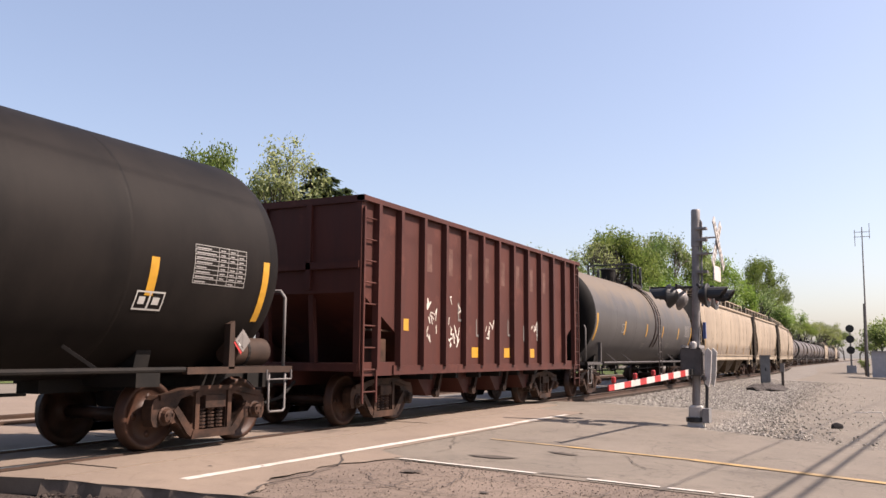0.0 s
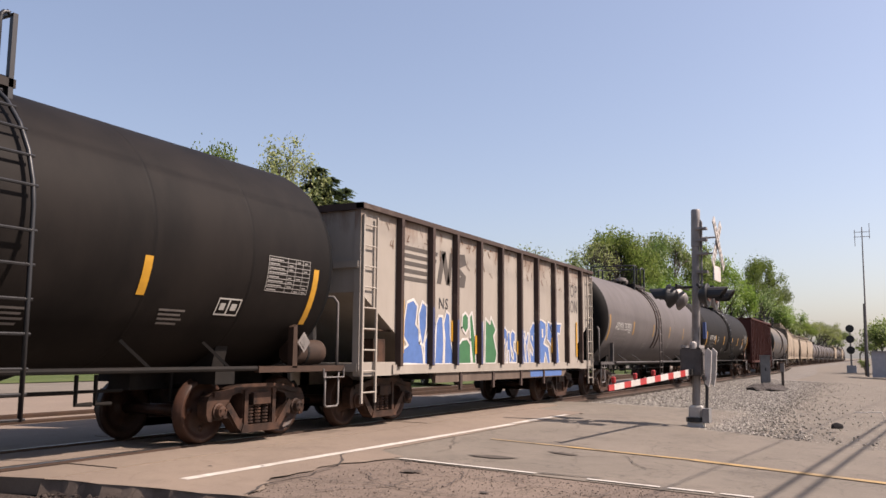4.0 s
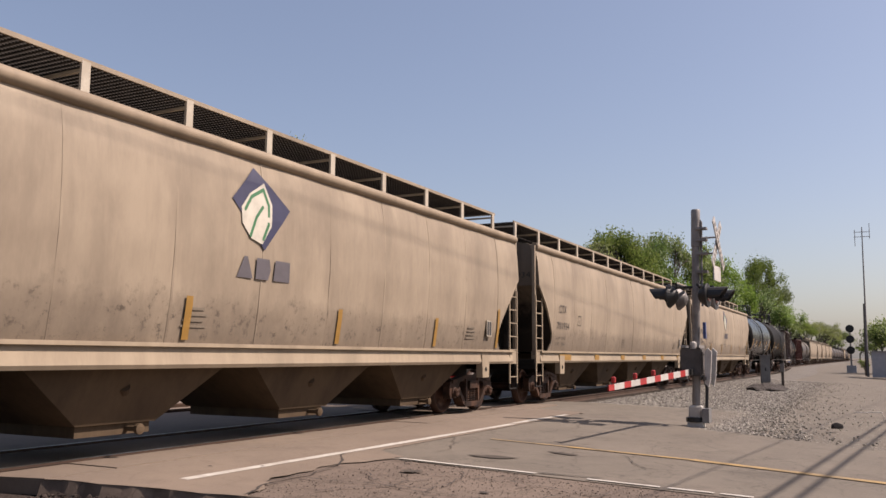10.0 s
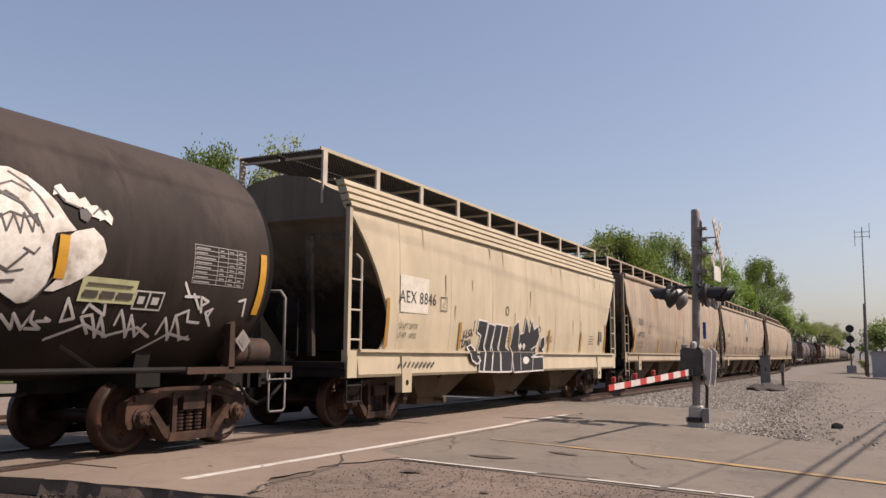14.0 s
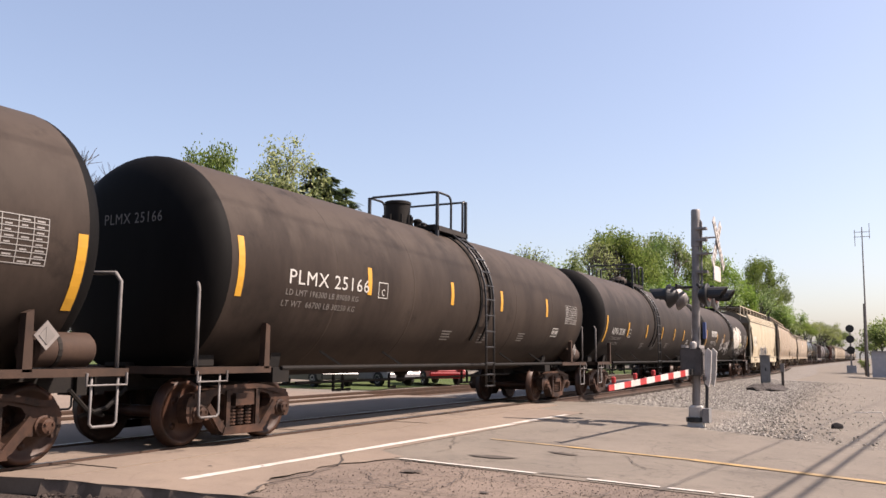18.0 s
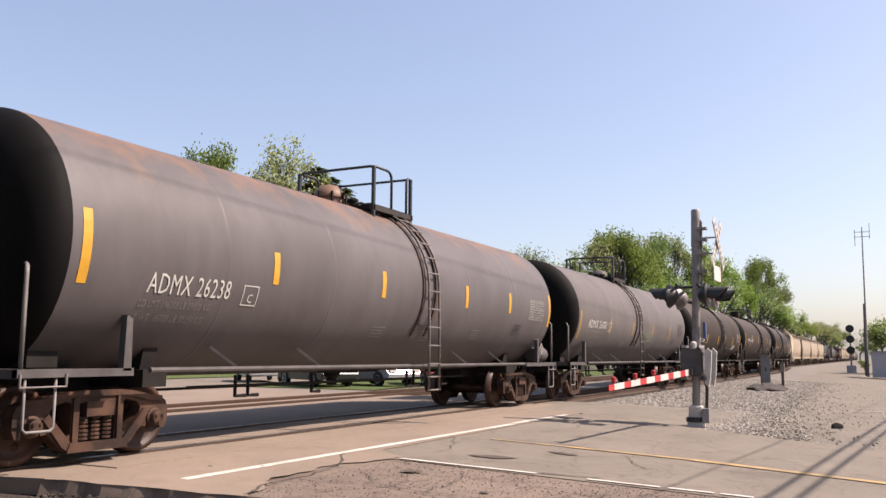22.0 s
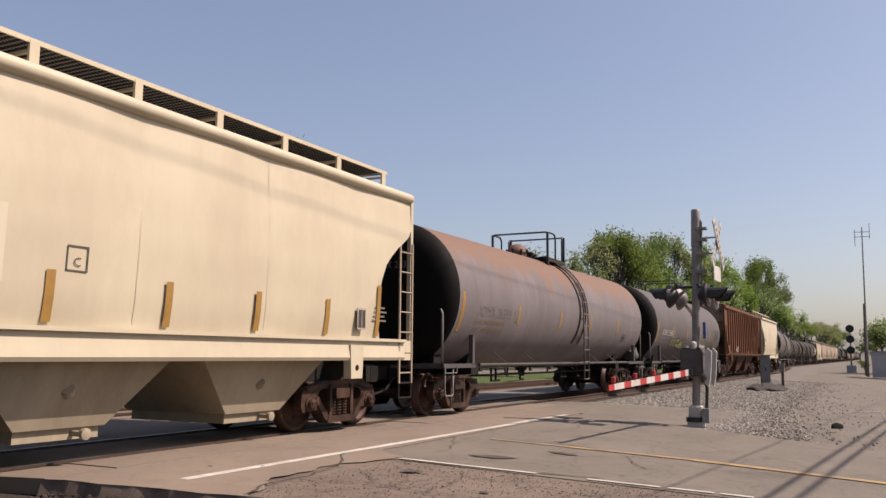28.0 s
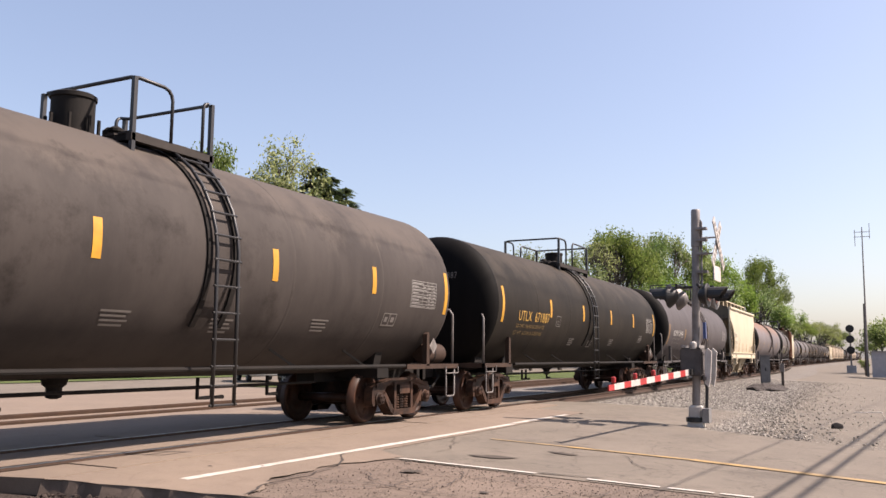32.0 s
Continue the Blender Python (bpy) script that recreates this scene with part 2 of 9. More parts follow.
M["truck"] = rough_surface("rusty_cast_steel", (0.066, 0.033, 0.021), (0.013, 0.0078, 0.006), 0.65, scale=3.0, fine=50.0, bump=0.35, mixlo=0.36, mixhi=0.6)
M["wheel"] = rough_surface("brown_wheel_steel", (0.060, 0.027, 0.017), (0.010, 0.0072, 0.006), 0.5, scale=2.0)
M["tread"] = plain("worn_bright_steel", (0.2205, 0.2079, 0.1953), 0.35, 0.9)
M["yellow"] = plain("yellow_reflective_tape", (0.4158, 0.2079, 0.0126), 0.5)
M["dull_yellow"] = plain("worn_yellow_tape", (0.252, 0.1323, 0.0221), 0.6)
M["white"] = plain("white_stencil_paint", (0.378, 0.3654, 0.3402), 0.6)
M["faint"] = plain("faded_white_stencil_paint", (0.126, 0.1134, 0.104), 0.65)
M["ink"] = plain("dark_stencil_paint", (0.0284, 0.0252, 0.0252), 0.6)
M["ink_soft"] = plain("faded_dark_stencil_paint", (0.0536, 0.0428, 0.0347), 0.65)
M["print_soft"] = plain("faint_stencil_print", (0.126, 0.0977, 0.0693), 0.65)
M["gold_faint"] = plain("faded_yellow_stencil_paint", (0.1512, 0.0914, 0.0221), 0.65)
M["gold_text"] = plain("yellow_stencil_paint", (0.3906, 0.2268, 0.0378), 0.6)
M["pale_trim"] = rough_surface("pale_cream_trim_paint", (0.3528, 0.315, 0.2583), (0.2268, 0.189, 0.1449), 0.55)
M["grey_trim"] = rough_surface("dusty_grey_trim_paint", (0.0756, 0.068, 0.0668), (0.0441, 0.0391, 0.0378), 0.6)
M["galv_plate"] = rough_surface("dull_plate_metal", (0.189, 0.1701, 0.1575), (0.1134, 0.1008, 0.0945), 0.5)
# Grating colour lowered for the shade on its underside.
M["grating"] = rough_surface("shade_darkened_grating", (0.0347, 0.0284, 0.0252), (0.0189, 0.0164, 0.0145), 0.7)
M["ladder_grey"] = rough_surface("dusty_grey_ladder_steel", (0.135, 0.1188, 0.1125), (0.0675, 0.054, 0.0486), 0.6)
M["rusty_strap"] = rough_surface("rust_stained_strap", (0.0765, 0.0495, 0.0405), (0.045, 0.0324, 0.0288), 0.75, scale=2.0)
M["sill_brown"] = rough_surface("rust_brown_beam_paint", (0.050, 0.029, 0.020), (0.024, 0.0155, 0.012), 0.75, scale=2.5)
M["rail_black"] = plain("black_rail_paint", (0.0113, 0.0113, 0.0126), 0.45)


# ---- mesh helpers ----
def part(name, bm, mat, parent=None, label=""):
    """Link a bmesh as one mesh object, under a thing or a part."""
    for e in bm.edges:
        if len(e.link_faces) == 2 and e.calc_face_angle(0.0) > 0.6:
            e.smooth = False
    me = bpy.data.meshes.new(name)
    bm.to_mesh(me)
    bm.free()
    me.materials.append(M[mat] if isinstance(mat, str) else mat)
    ob = new(name, me)
    if parent is not None:
        ob.parent = parent
    if label:
        ob["label"] = label
    return ob


def again(name, me, parent, loc=(0, 0, 0), rot=None, label=""):
    """One more object on a mesh that exists."""
    ob = new(name, me)
    ob.parent = parent
    ob.location = loc
    if rot:
        ob.rotation_euler = rot
    if label:
        ob["label"] = label
    return ob


def smooth(bm):
    for f in bm.faces:
        f.smooth = True
    return bm


def box(bm, x0, x1, y0, y1, z0, z1):
    v = [bm.verts.new((x, y, z)) for z in (z0, z1) for y in (y0, y1) for x in (x0, x1)]
    for a in ((0, 2, 3, 1), (4, 5, 7, 6), (0, 1, 5, 4), (2, 6, 7, 3), (0, 4, 6, 2), (1, 3, 7, 5)):
        bm.faces.new([v[i] for i in a])
    return bm


def bar(bm, a, b, r, seg=6):
    """A round bar from a to b."""
    a, b = Vector(a), Vector(b)
    d = (b - a).normalized()
    u = d.orthogonal().normalized()
    w = d.cross(u)
    rings = []
    for c in (a, b):
        rings.append([bm.verts.new(c + r * (math.cos(2 * math.pi * i / seg) * u + math.sin(2 * math.pi * i / seg) * w)) for i in range(seg)])
    for i in range(seg):
        bm.faces.new((rings[0][i], rings[0][(i + 1) % seg], rings[1][(i + 1) % seg], rings[1][i]))
    bm.faces.new(rings[0][::-1])
    bm.faces.new(rings[1])
    return bm


def rod(bm, pts, r, seg=6):
    """One bent round bar through the points."""
    pts = [Vector(p) for p in pts]
    u = None
    rings = []
    for i, p in enumerate(pts):
        a, b = pts[max(0, i - 1)], pts[min(len(pts) - 1, i + 1)]
        t = ((p - a).normalized() + (b - p).normalized()).normalized() if 0 < i < len(pts) - 1 else (b - a).normalized()
        u = t.orthogonal() if u is None else u - t * u.dot(t)
        u = u.normalized() if u.length > 1e-4 else t.orthogonal().normalized()
        w = t.cross(u)
        rings.append([bm.verts.new(p + r * (math.cos(2 * math.pi * k / seg) * u + math.sin(2 * math.pi * k / seg) * w)) for k in range(seg)])
    for q, s in zip(rings, rings[1:]):
        for k in range(seg):
            bm.faces.new((q[k], q[(k + 1) % seg], s[(k + 1) % seg], s[k]))
    bm.faces.new(rings[0][::-1])
    bm.faces.new(rings[-1])
    return bm


def plank(bm, a, b, w, h):
    """A flat beam from a to b, w wide across and h deep."""
    a, b = Vector(a), Vector(b)
    d = (b - a).normalized()
    side = d.cross(Vector((0, 0, 1)))
    side = side.normalized() if side.length > 1e-4 else Vector((1, 0, 0))
    up = side.cross(d)
    r = [[bm.verts.new(c + side * sx * w / 2 + up * sz * h / 2) for sx, sz in ((-1, -1), (1, -1), (1, 1), (-1, 1))] for c in (a, b)]
    for i in range(4):
        bm.faces.new((r[0][i], r[0][(i + 1) % 4], r[1][(i + 1) % 4], r[1][i]))
    bm.faces.new(r[0][::-1])
    bm.faces.new(r[1])
    return bm


def lathe(bm, prof, axis="X", seg=32, centre=(0, 0, 0)):
    """Turn a profile of (along, radius) about an axis."""
    rings = []
    for a, r in prof:
        ring = []
        for i in range(seg):
            t = 2 * math.pi * i / seg
            c, s = r * math.cos(t), r * math.sin(t)
            p = {"X": (a, c, s), "Y": (c, a, s), "Z": (c, s, a)}[axis]
            ring.append(bm.verts.new((p[0] + centre[0], p[1] + centre[1], p[2] + centre[2])))
        rings.append(ring)
    for q, w in zip(rings, rings[1:]):
        for i in range(seg):
            bm.faces.new((q[i], q[(i + 1) % seg], w[(i + 1) % seg], w[i]))
    bm.faces.new(rings[0][::-1])
    bm.faces.new(rings[-1])
    bmesh.ops.recalc_face_normals(bm, faces=bm.faces)
    return bm


def prism(bm, outline, axis, lo, hi):
    """A flat outline (list of pairs) pushed along an axis."""
    def at(p, q):
        return {"Y": (p[0], q, p[1]), "X": (q, p[0], p[1]), "Z": (p[0], p[1], q)}[axis]
    a = [bm.verts.new(at(p, lo)) for p in outline]
    b = [bm.verts.new(at(p, hi)) for p in outline]
    k = len(outline)
    for i in range(k):
        bm.faces.new((a[i], a[(i + 1) % k], b[(i + 1) % k], b[i]))
    bm.faces.new(a[::-1])
    bm.faces.new(b)
    bmesh.ops.recalc_face_normals(bm, faces=bm.faces)
    return bm


def words(name, text, parent, x0, x1, z0, z1, mat, label="", face=None, wrap=None):
    """Stencilled words as a thin mesh on the near side, filling x0..x1 and z0..z1.
    face: the side's distance from the middle as a function of height; wrap: the (radius, axis height) of a tank."""
    cu = bpy.data.curves.new(name, "FONT")
    cu.body = text
    cu.resolution_u = 2
    cu.space_character = 1.1
    tmp = new(name, cu)
    me = bpy.data.meshes.new_from_object(tmp)
    bpy.data.objects.remove(tmp)
    bpy.data.curves.remove(cu)
    me.materials.clear()
    me.materials.append(M[mat])
    vx = [v.co.x for v in me.vertices]
    vy = [v.co.y for v in me.vertices]
    ax, bx_ = min(vx), max(vx)
    ay, by_ = min(vy), max(vy)
    for v in me.vertices:
        x = x0 + (v.co.x - ax) / (bx_ - ax) * (x1 - x0)
        z = z0 + (v.co.y - ay) / (by_ - ay) * (z1 - z0)
        if wrap:
            r, zc = wrap
            y = -math.sqrt(max(0.01, (r + 0.008) ** 2 - (z - zc) ** 2))
        else:
            y = -face(z) - 0.008
        v.co = (x, y, z)
    return again(name, me, parent, label=label)


def ribbon(bm, pts, w, face, off):
    """A fat painted stroke with round ends along (x, z) points, laid on the near side."""
    def vert(x, z, lift=0.0):
        return bm.verts.new((x, -face(z) - off - lift, z))
    for seg, ((xa, za), (xb, zb)) in enumerate(zip(pts, pts[1:])):
        lift = 0.0007 * (seg % 3)
        d = Vector((xb - xa, zb - za))
        if d.length < 1e-5:
            continue
        n_ = max(1, int(d.length / 0.12))
        s_ = Vector((-d.y, d.x)).normalized() * w / 2
        prev = None
        for k in range(n_ + 1):
            c = Vector((xa, za)) + d * k / n_
            pair = [vert(c.x + s_.x, c.y + s_.y, lift), vert(c.x - s_.x, c.y - s_.y, lift)]
            if prev:
                bm.faces.new((prev[1], pair[1], pair[0], prev[0]))
            prev = pair
    for seg, (x, z) in enumerate(pts):
        bm.faces.new([vert(x + w / 2 * math.cos(a * math.pi / 5), z + w / 2 * math.sin(a * math.pi / 5), 0.0021 + 0.0007 * (seg % 2)) for a in range(10)])


def strokes(name, parent, lines, w, face, mat, edge=None, edge_mat=None, label=""):
    """Spray-painted strokes, with an outline round them where edge is given."""
    if edge:
        bm = bmesh.new()
        for k, l_ in enumerate(lines):
            ribbon(bm, l_, w + 2 * edge, face, 0.004)
        part(name + "_outline", bm, edge_mat, parent)
    bm = bmesh.new()
    for k, l_ in enumerate(lines):
        ribbon(bm, l_, w, face, 0.006 + 0.0004 * (k % 3))
    return part(name, bm, mat, parent, label)


def piece(name, parent, polys, face, mat, off=0.009, edge=None, label=""):
    """Painted shapes with the given (x, z) outlines, laid in thin rows so that they follow a curved side."""
    bm = bmesh.new()
    for poly in polys:
        z0, z1 = min(q[1] for q in poly), max(q[1] for q in poly)
        n_ = max(3, int((z1 - z0) / 0.014))
        for k in range(n_):
            za, zb = z0 + (z1 - z0) * k / n_, z0 + (z1 - z0) * (k + 1) / n_
            zm = (za + zb) / 2
            cuts = []
            for p, q in zip(poly, poly[1:] + poly[:1]):
                if (p[1] <= zm) != (q[1] <= zm):
                    lo_, hi_ = min(p[1], q[1]), max(p[1], q[1])
                    cuts.append([p[0] + (min(hi_, max(lo_, z)) - p[1]) / (q[1] - p[1]) * (q[0] - p[0]) for z in (zm, za, zb)])
            cuts.sort()
            for ca, cb in zip(cuts[::2], cuts[1::2]):
                bm.faces.new([bm.verts.new((x, -face(z) - off, z)) for x, z in ((ca[1], za), (cb[1], za), (cb[2], zb), (ca[2], zb))])
    bmesh.ops.remove_doubles(bm, verts=bm.verts, dist=0.004)
    ob = part(name, bm, mat, parent, label)
    if edge:
        bm = bmesh.new()
        for poly in polys:
            ribbon(bm, poly + poly[:1], edge[0], face, off + 0.003)
        part(name + "_outline", bm, edge[1], parent)
    return ob


def end_words(name, text, parent, x, y0, y1, z0, z1, mat):
    """Stencilled words on a wagon's rear end, read from behind the train."""
    cu = bpy.data.curves.new(name, "FONT")
    cu.body = text
    cu.resolution_u = 2
    cu.space_character = 1.1
    tmp = new(name, cu)
    me = bpy.data.meshes.new_from_object(tmp)
    bpy.data.objects.remove(tmp)
    bpy.data.curves.remove(cu)
    me.materials.clear()
    me.materials.append(M[mat])
    xs_ = [v.co.x for v in me.vertices]
    ys_ = [v.co.y for v in me.vertices]
    for v in me.vertices:
        f, g = (v.co.x - min(xs_)) / (max(xs_) - min(xs_)), (v.co.y - min(ys_)) / (max(ys_) - min(ys_))
        v.co = (x, y0 + f * (y1 - y0), z0 + g * (z1 - z0))
    return again(name, me, parent)


# ---- wagon parts that all wagons share ----
def make_wheelset():
    bm = bmesh.new()
    for s in (-1, 1):
        prof = [(s * 0.86, 0.12), (s * 0.86, 0.15), (s * 0.80, 0.17), (s * 0.79, 0.36), (s * 0.83, 0.38), (s * 0.83, 0.442), (s * 0.735, 0.45), (s * 0.715, 0.478), (s * 0.69, 0.475), (s * 0.69, 0.37), (s * 0.74, 0.35), (s * 0.72, 0.17), (s * 0.68, 0.15), (s * 0.68, 0.09)]
        lathe(bm, prof, "Y", 28)
        for k in range(4):
            a = k * math.pi / 2
            bar(bm, (0.24 * math.cos(a), s * 0.78, 0.24 * math.sin(a)), (0.24 * math.cos(a), s * 0.80, 0.24 * math.sin(a)), 0.05, 8)
    bar(bm, (0, -0.7, 0), (0, 0.7, 0), 0.085, 10)
    smooth(bm)
    me = bpy.data.meshes.new("wheelset")
    bm.to_mesh(me)
    bm.free()
    me.materials.append(M["wheel"])
    return me


def cast_plate(bm, outline, holes, y0, y1):
    """A flat casting with holes through it, between y0 and y1."""
    edges = []
    for loop in [outline] + holes:
        vs = [bm.verts.new((x, y0, z)) for x, z in loop]
        edges += [bm.edges.new((vs[i], vs[(i + 1) % len(vs)])) for i in range(len(vs))]
    got = bmesh.ops.triangle_fill(bm, use_beauty=True, use_dissolve=False, edges=edges)
    faces = [g for g in got["geom"] if isinstance(g, bmesh.types.BMFace)]
    more = bmesh.ops.extrude_face_region(bm, geom=faces)
    bmesh.ops.translate(bm, vec=(0, y1 - y0, 0), verts=[g for g in more["geom"] if isinstance(g, bmesh.types.BMVert)])
    bmesh.ops.recalc_face_normals(bm, faces=bm.faces)


def make_sideframe():
    """Cast side frame with rounded shoulders, two lightening holes and the spring window, facing -Y."""
    bm = bmesh.new()
    y0, y1 = -1.10, -0.93
    half = [(0.30, 0.82), (0.52, 0.80), (0.78, 0.74), (0.98, 0.72), (1.08, 0.67), (1.12, 0.58), (1.12, 0.42), (1.08, 0.33), (1.0, 0.32), (0.985, 0.44), (0.95, 0.54), (0.83, 0.54), (0.79, 0.44), (0.76, 0.35), (0.68, 0.36), (0.52, 0.20), (0.42, 0.13)]
    outline = half + [(-x, z) for x, z in half[::-1]]
    hole = [(0.37, 0.68), (0.44, 0.71), (0.60, 0.67), (0.66, 0.60), (0.63, 0.50), (0.52, 0.38), (0.43, 0.30), (0.37, 0.34)]
    window = [(-0.26, 0.24), (0.26, 0.24), (0.27, 0.50), (0.25, 0.68), (-0.25, 0.68), (-0.27, 0.50)]
    cast_plate(bm, outline, [hole, [(-x, z) for x, z in hole[::-1]], window], y0, y1)
    for s in (-1, 1):
        # raised ribs of the casting: column, diagonal and shoulder
        prism(bm, [(s * 0.36, 0.74), (s * 0.28, 0.76), (s * 0.28, 0.22), (s * 0.36, 0.20)], "Y", y0 - 0.03, y0 + 0.02)
        prism(bm, [(s * 0.76, 0.52), (s * 0.69, 0.58), (s * 0.38, 0.24), (s * 0.42, 0.15), (s * 0.50, 0.20)], "Y", y0 - 0.035, y0 + 0.02)
        prism(bm, [(s * 0.30, 0.83), (s * 0.52, 0.81), (s * 0.80, 0.75), (s * 1.0, 0.73), (s * 1.0, 0.66), (s * 0.78, 0.68), (s * 0.5, 0.74), (s * 0.30, 0.76)], "Y", y0 - 0.03, y0 + 0.02)
    prism(bm, [(-0.44, 0.13), (0.44, 0.13), (0.40, 0.24), (-0.40, 0.24)], "Y", y0 - 0.05, y1)
    prism(bm, [(-0.30, 0.76), (0.30, 0.76), (0.30, 0.83), (-0.30, 0.83)], "Y", y0 - 0.03, y0 + 0.02)
    me = bpy.data.meshes.new("side_frame")
    bm.to_mesh(me)
    bm.free()
    me.materials.append(M["truck"])
    return me


def make_springs():
    """One coil spring, seen as a stack of turns."""
    bm = bmesh.new()
    prof = []
    for k in range(6):
        z = 0.25 + k * 0.048
        prof += [(z, 0.045), (z + 0.008, 0.074), (z + 0.030, 0.074), (z + 0.038, 0.045)]
    lathe(bm, prof, "Z", 10, (0, -1.04, 0))
    me = bpy.data.meshes.new("spring")
    bm.to_mesh(me)
    bm.free()
    me.materials.append(M["truck"])
    return me


def make_bolster():
    bm = bmesh.new()
    prism(bm, [(-1.16, 0.53), (-1.16, 0.70), (-0.6, 0.72), (-0.35, 0.78), (0.35, 0.78), (0.6, 0.72), (1.16, 0.70), (1.16, 0.53), (0.5, 0.42), (-0.5, 0.42)], "X", -0.2, 0.2)
    for x in (-0.42, 0.42):
        box(bm, x - 0.05, x + 0.05, -0.75, 0.75, 0.30, 0.40)
    me = bpy.data.meshes.new("truck")
    bm.to_mesh(me)
    bm.free()
    me.materials.append(M["truck"])
    return me


def make_bearing():
    bm = bmesh.new()
    lathe(bm, [(-1.20, 0.05), (-1.19, 0.085), (-1.13, 0.10), (-1.12, 0.125), (-0.98, 0.125), (-0.97, 0.09)], "Y", 14)
    for k in range(3):
        a = k * 2.094 + 0.5
        bar(bm, (0.055 * math.cos(a), -1.215, 0.055 * math.sin(a)), (0.055 * math.cos(a), -1.18, 0.055 * math.sin(a)), 0.018, 6)
    me = bpy.data.meshes.new("axle_bearing")
    bm.to_mesh(me)
    bm.free()
    me.materials.append(M["truck"])
    return me


WHEELSET, SIDEFRAME, SPRINGS, BOLSTER, BEARING = make_wheelset(), make_sideframe(), make_springs(), make_bolster(), make_bearing()
ROLLING = []


def shared(name, bm, mat):
    """A mesh that many alike parts share."""
    me = bpy.data.meshes.new(name)
    bm.to_mesh(me)
    bm.free()
    me.materials.append(M[mat])
    return me


RUNG = shared("rung", bar(bmesh.new(), (-0.26, 0, 0), (0.26, 0, 0), 0.017, 6), "rail_black")
RUNG_GREY = shared("rung", bar(bmesh.new(), (-0.26, 0, 0), (0.26, 0, 0), 0.017, 6), "ladder_grey")


def add_truck(car, x):
    t = again("truck", BOLSTER, car, (x, 0, 0), label="rusty cast-steel four-wheel bogie")
    for turn in (0.0, math.pi):
        again("side_frame", SIDEFRAME, t, (0, 0, 0), (0, 0, turn))
        for sx in (-0.17, 0.0, 0.17):
            again("spring", SPRINGS, t, (sx, 0, 0), (0, 0, turn))
        for s in (-0.89, 0.89):
            again("axle_bearing", BEARING, t, (s * math.cos(turn), 0, 0.457), (0, 0, turn))
    for s in (-0.89, 0.89):
        w = again("wheelset", WHEELSET, t, (s, 0, 0.457))
        ROLLING.append((w, car, x + s, s))
    return t


def coupler(car, x, s):
    """Draft sill end and knuckle coupler at x, pointing along s."""
    bm = bmesh.new()
    box(bm, min(x, x + s * 0.55), max(x, x + s * 0.55), -0.13, 0.13, 0.76, 1.02)
    box(bm, min(x + s * 0.5, x + s * 0.78), max(x + s * 0.5, x + s * 0.78), -0.20, 0.16, 0.72, 1.04)
    rod(bm, [(x + s * 0.1, -0.35, 0.8), (x + s * 0.4, -0.32, 0.55), (x + s * 0.75, -0.22, 0.45)], 0.03)
    part("coupler", bm, "frame", car)


def ladder(bm, x0, x1, y, z0, z1, n, w=0.045, d=0.014, rung=0.014):
    for x in (x0, x1):
        box(bm, x - w / 2, x + w / 2, y - d, y + d, z0, z1)
    for k in range(n):
        z = z0 + (z1 - z0) * (k + 0.5) / n
        bar(bm, (x0, y, z), (x1, y, z), rung, 6)
    return bm


def grab(bm, x0, x1, y, z0, z1, r=0.022):
    """An inverted-U hand rail across the end platform."""
    rod(bm, [(x0, y, z0), (x0, y, z1 - 0.08), (x0 + (0.08 if x1 > x0 else -0.08), y, z1), (x1, y, z1)], r)
    return bm


def tank_point(r, zc, x, a, off=0.0):
    """A point on the near side of a tank, a radians above its middle."""
    return Vector((x, -(r + off) * math.cos(a), zc + (r + off) * math.sin(a)))


def tank_strip(bm, r, zc, x0, x1, a0, a1, off=0.005, n=6):
    """A thin patch that follows the tank's round side."""
    rows = []
    for k in range(n + 1):
        a = a0 + (a1 - a0) * k / n
        rows.append([bm.verts.new(tank_point(r, zc, x, a, off)) for x in (x0, x1)])
    for p, q in zip(rows, rows[1:]):
        bm.faces.new((p[0], p[1], q[1], q[0]))


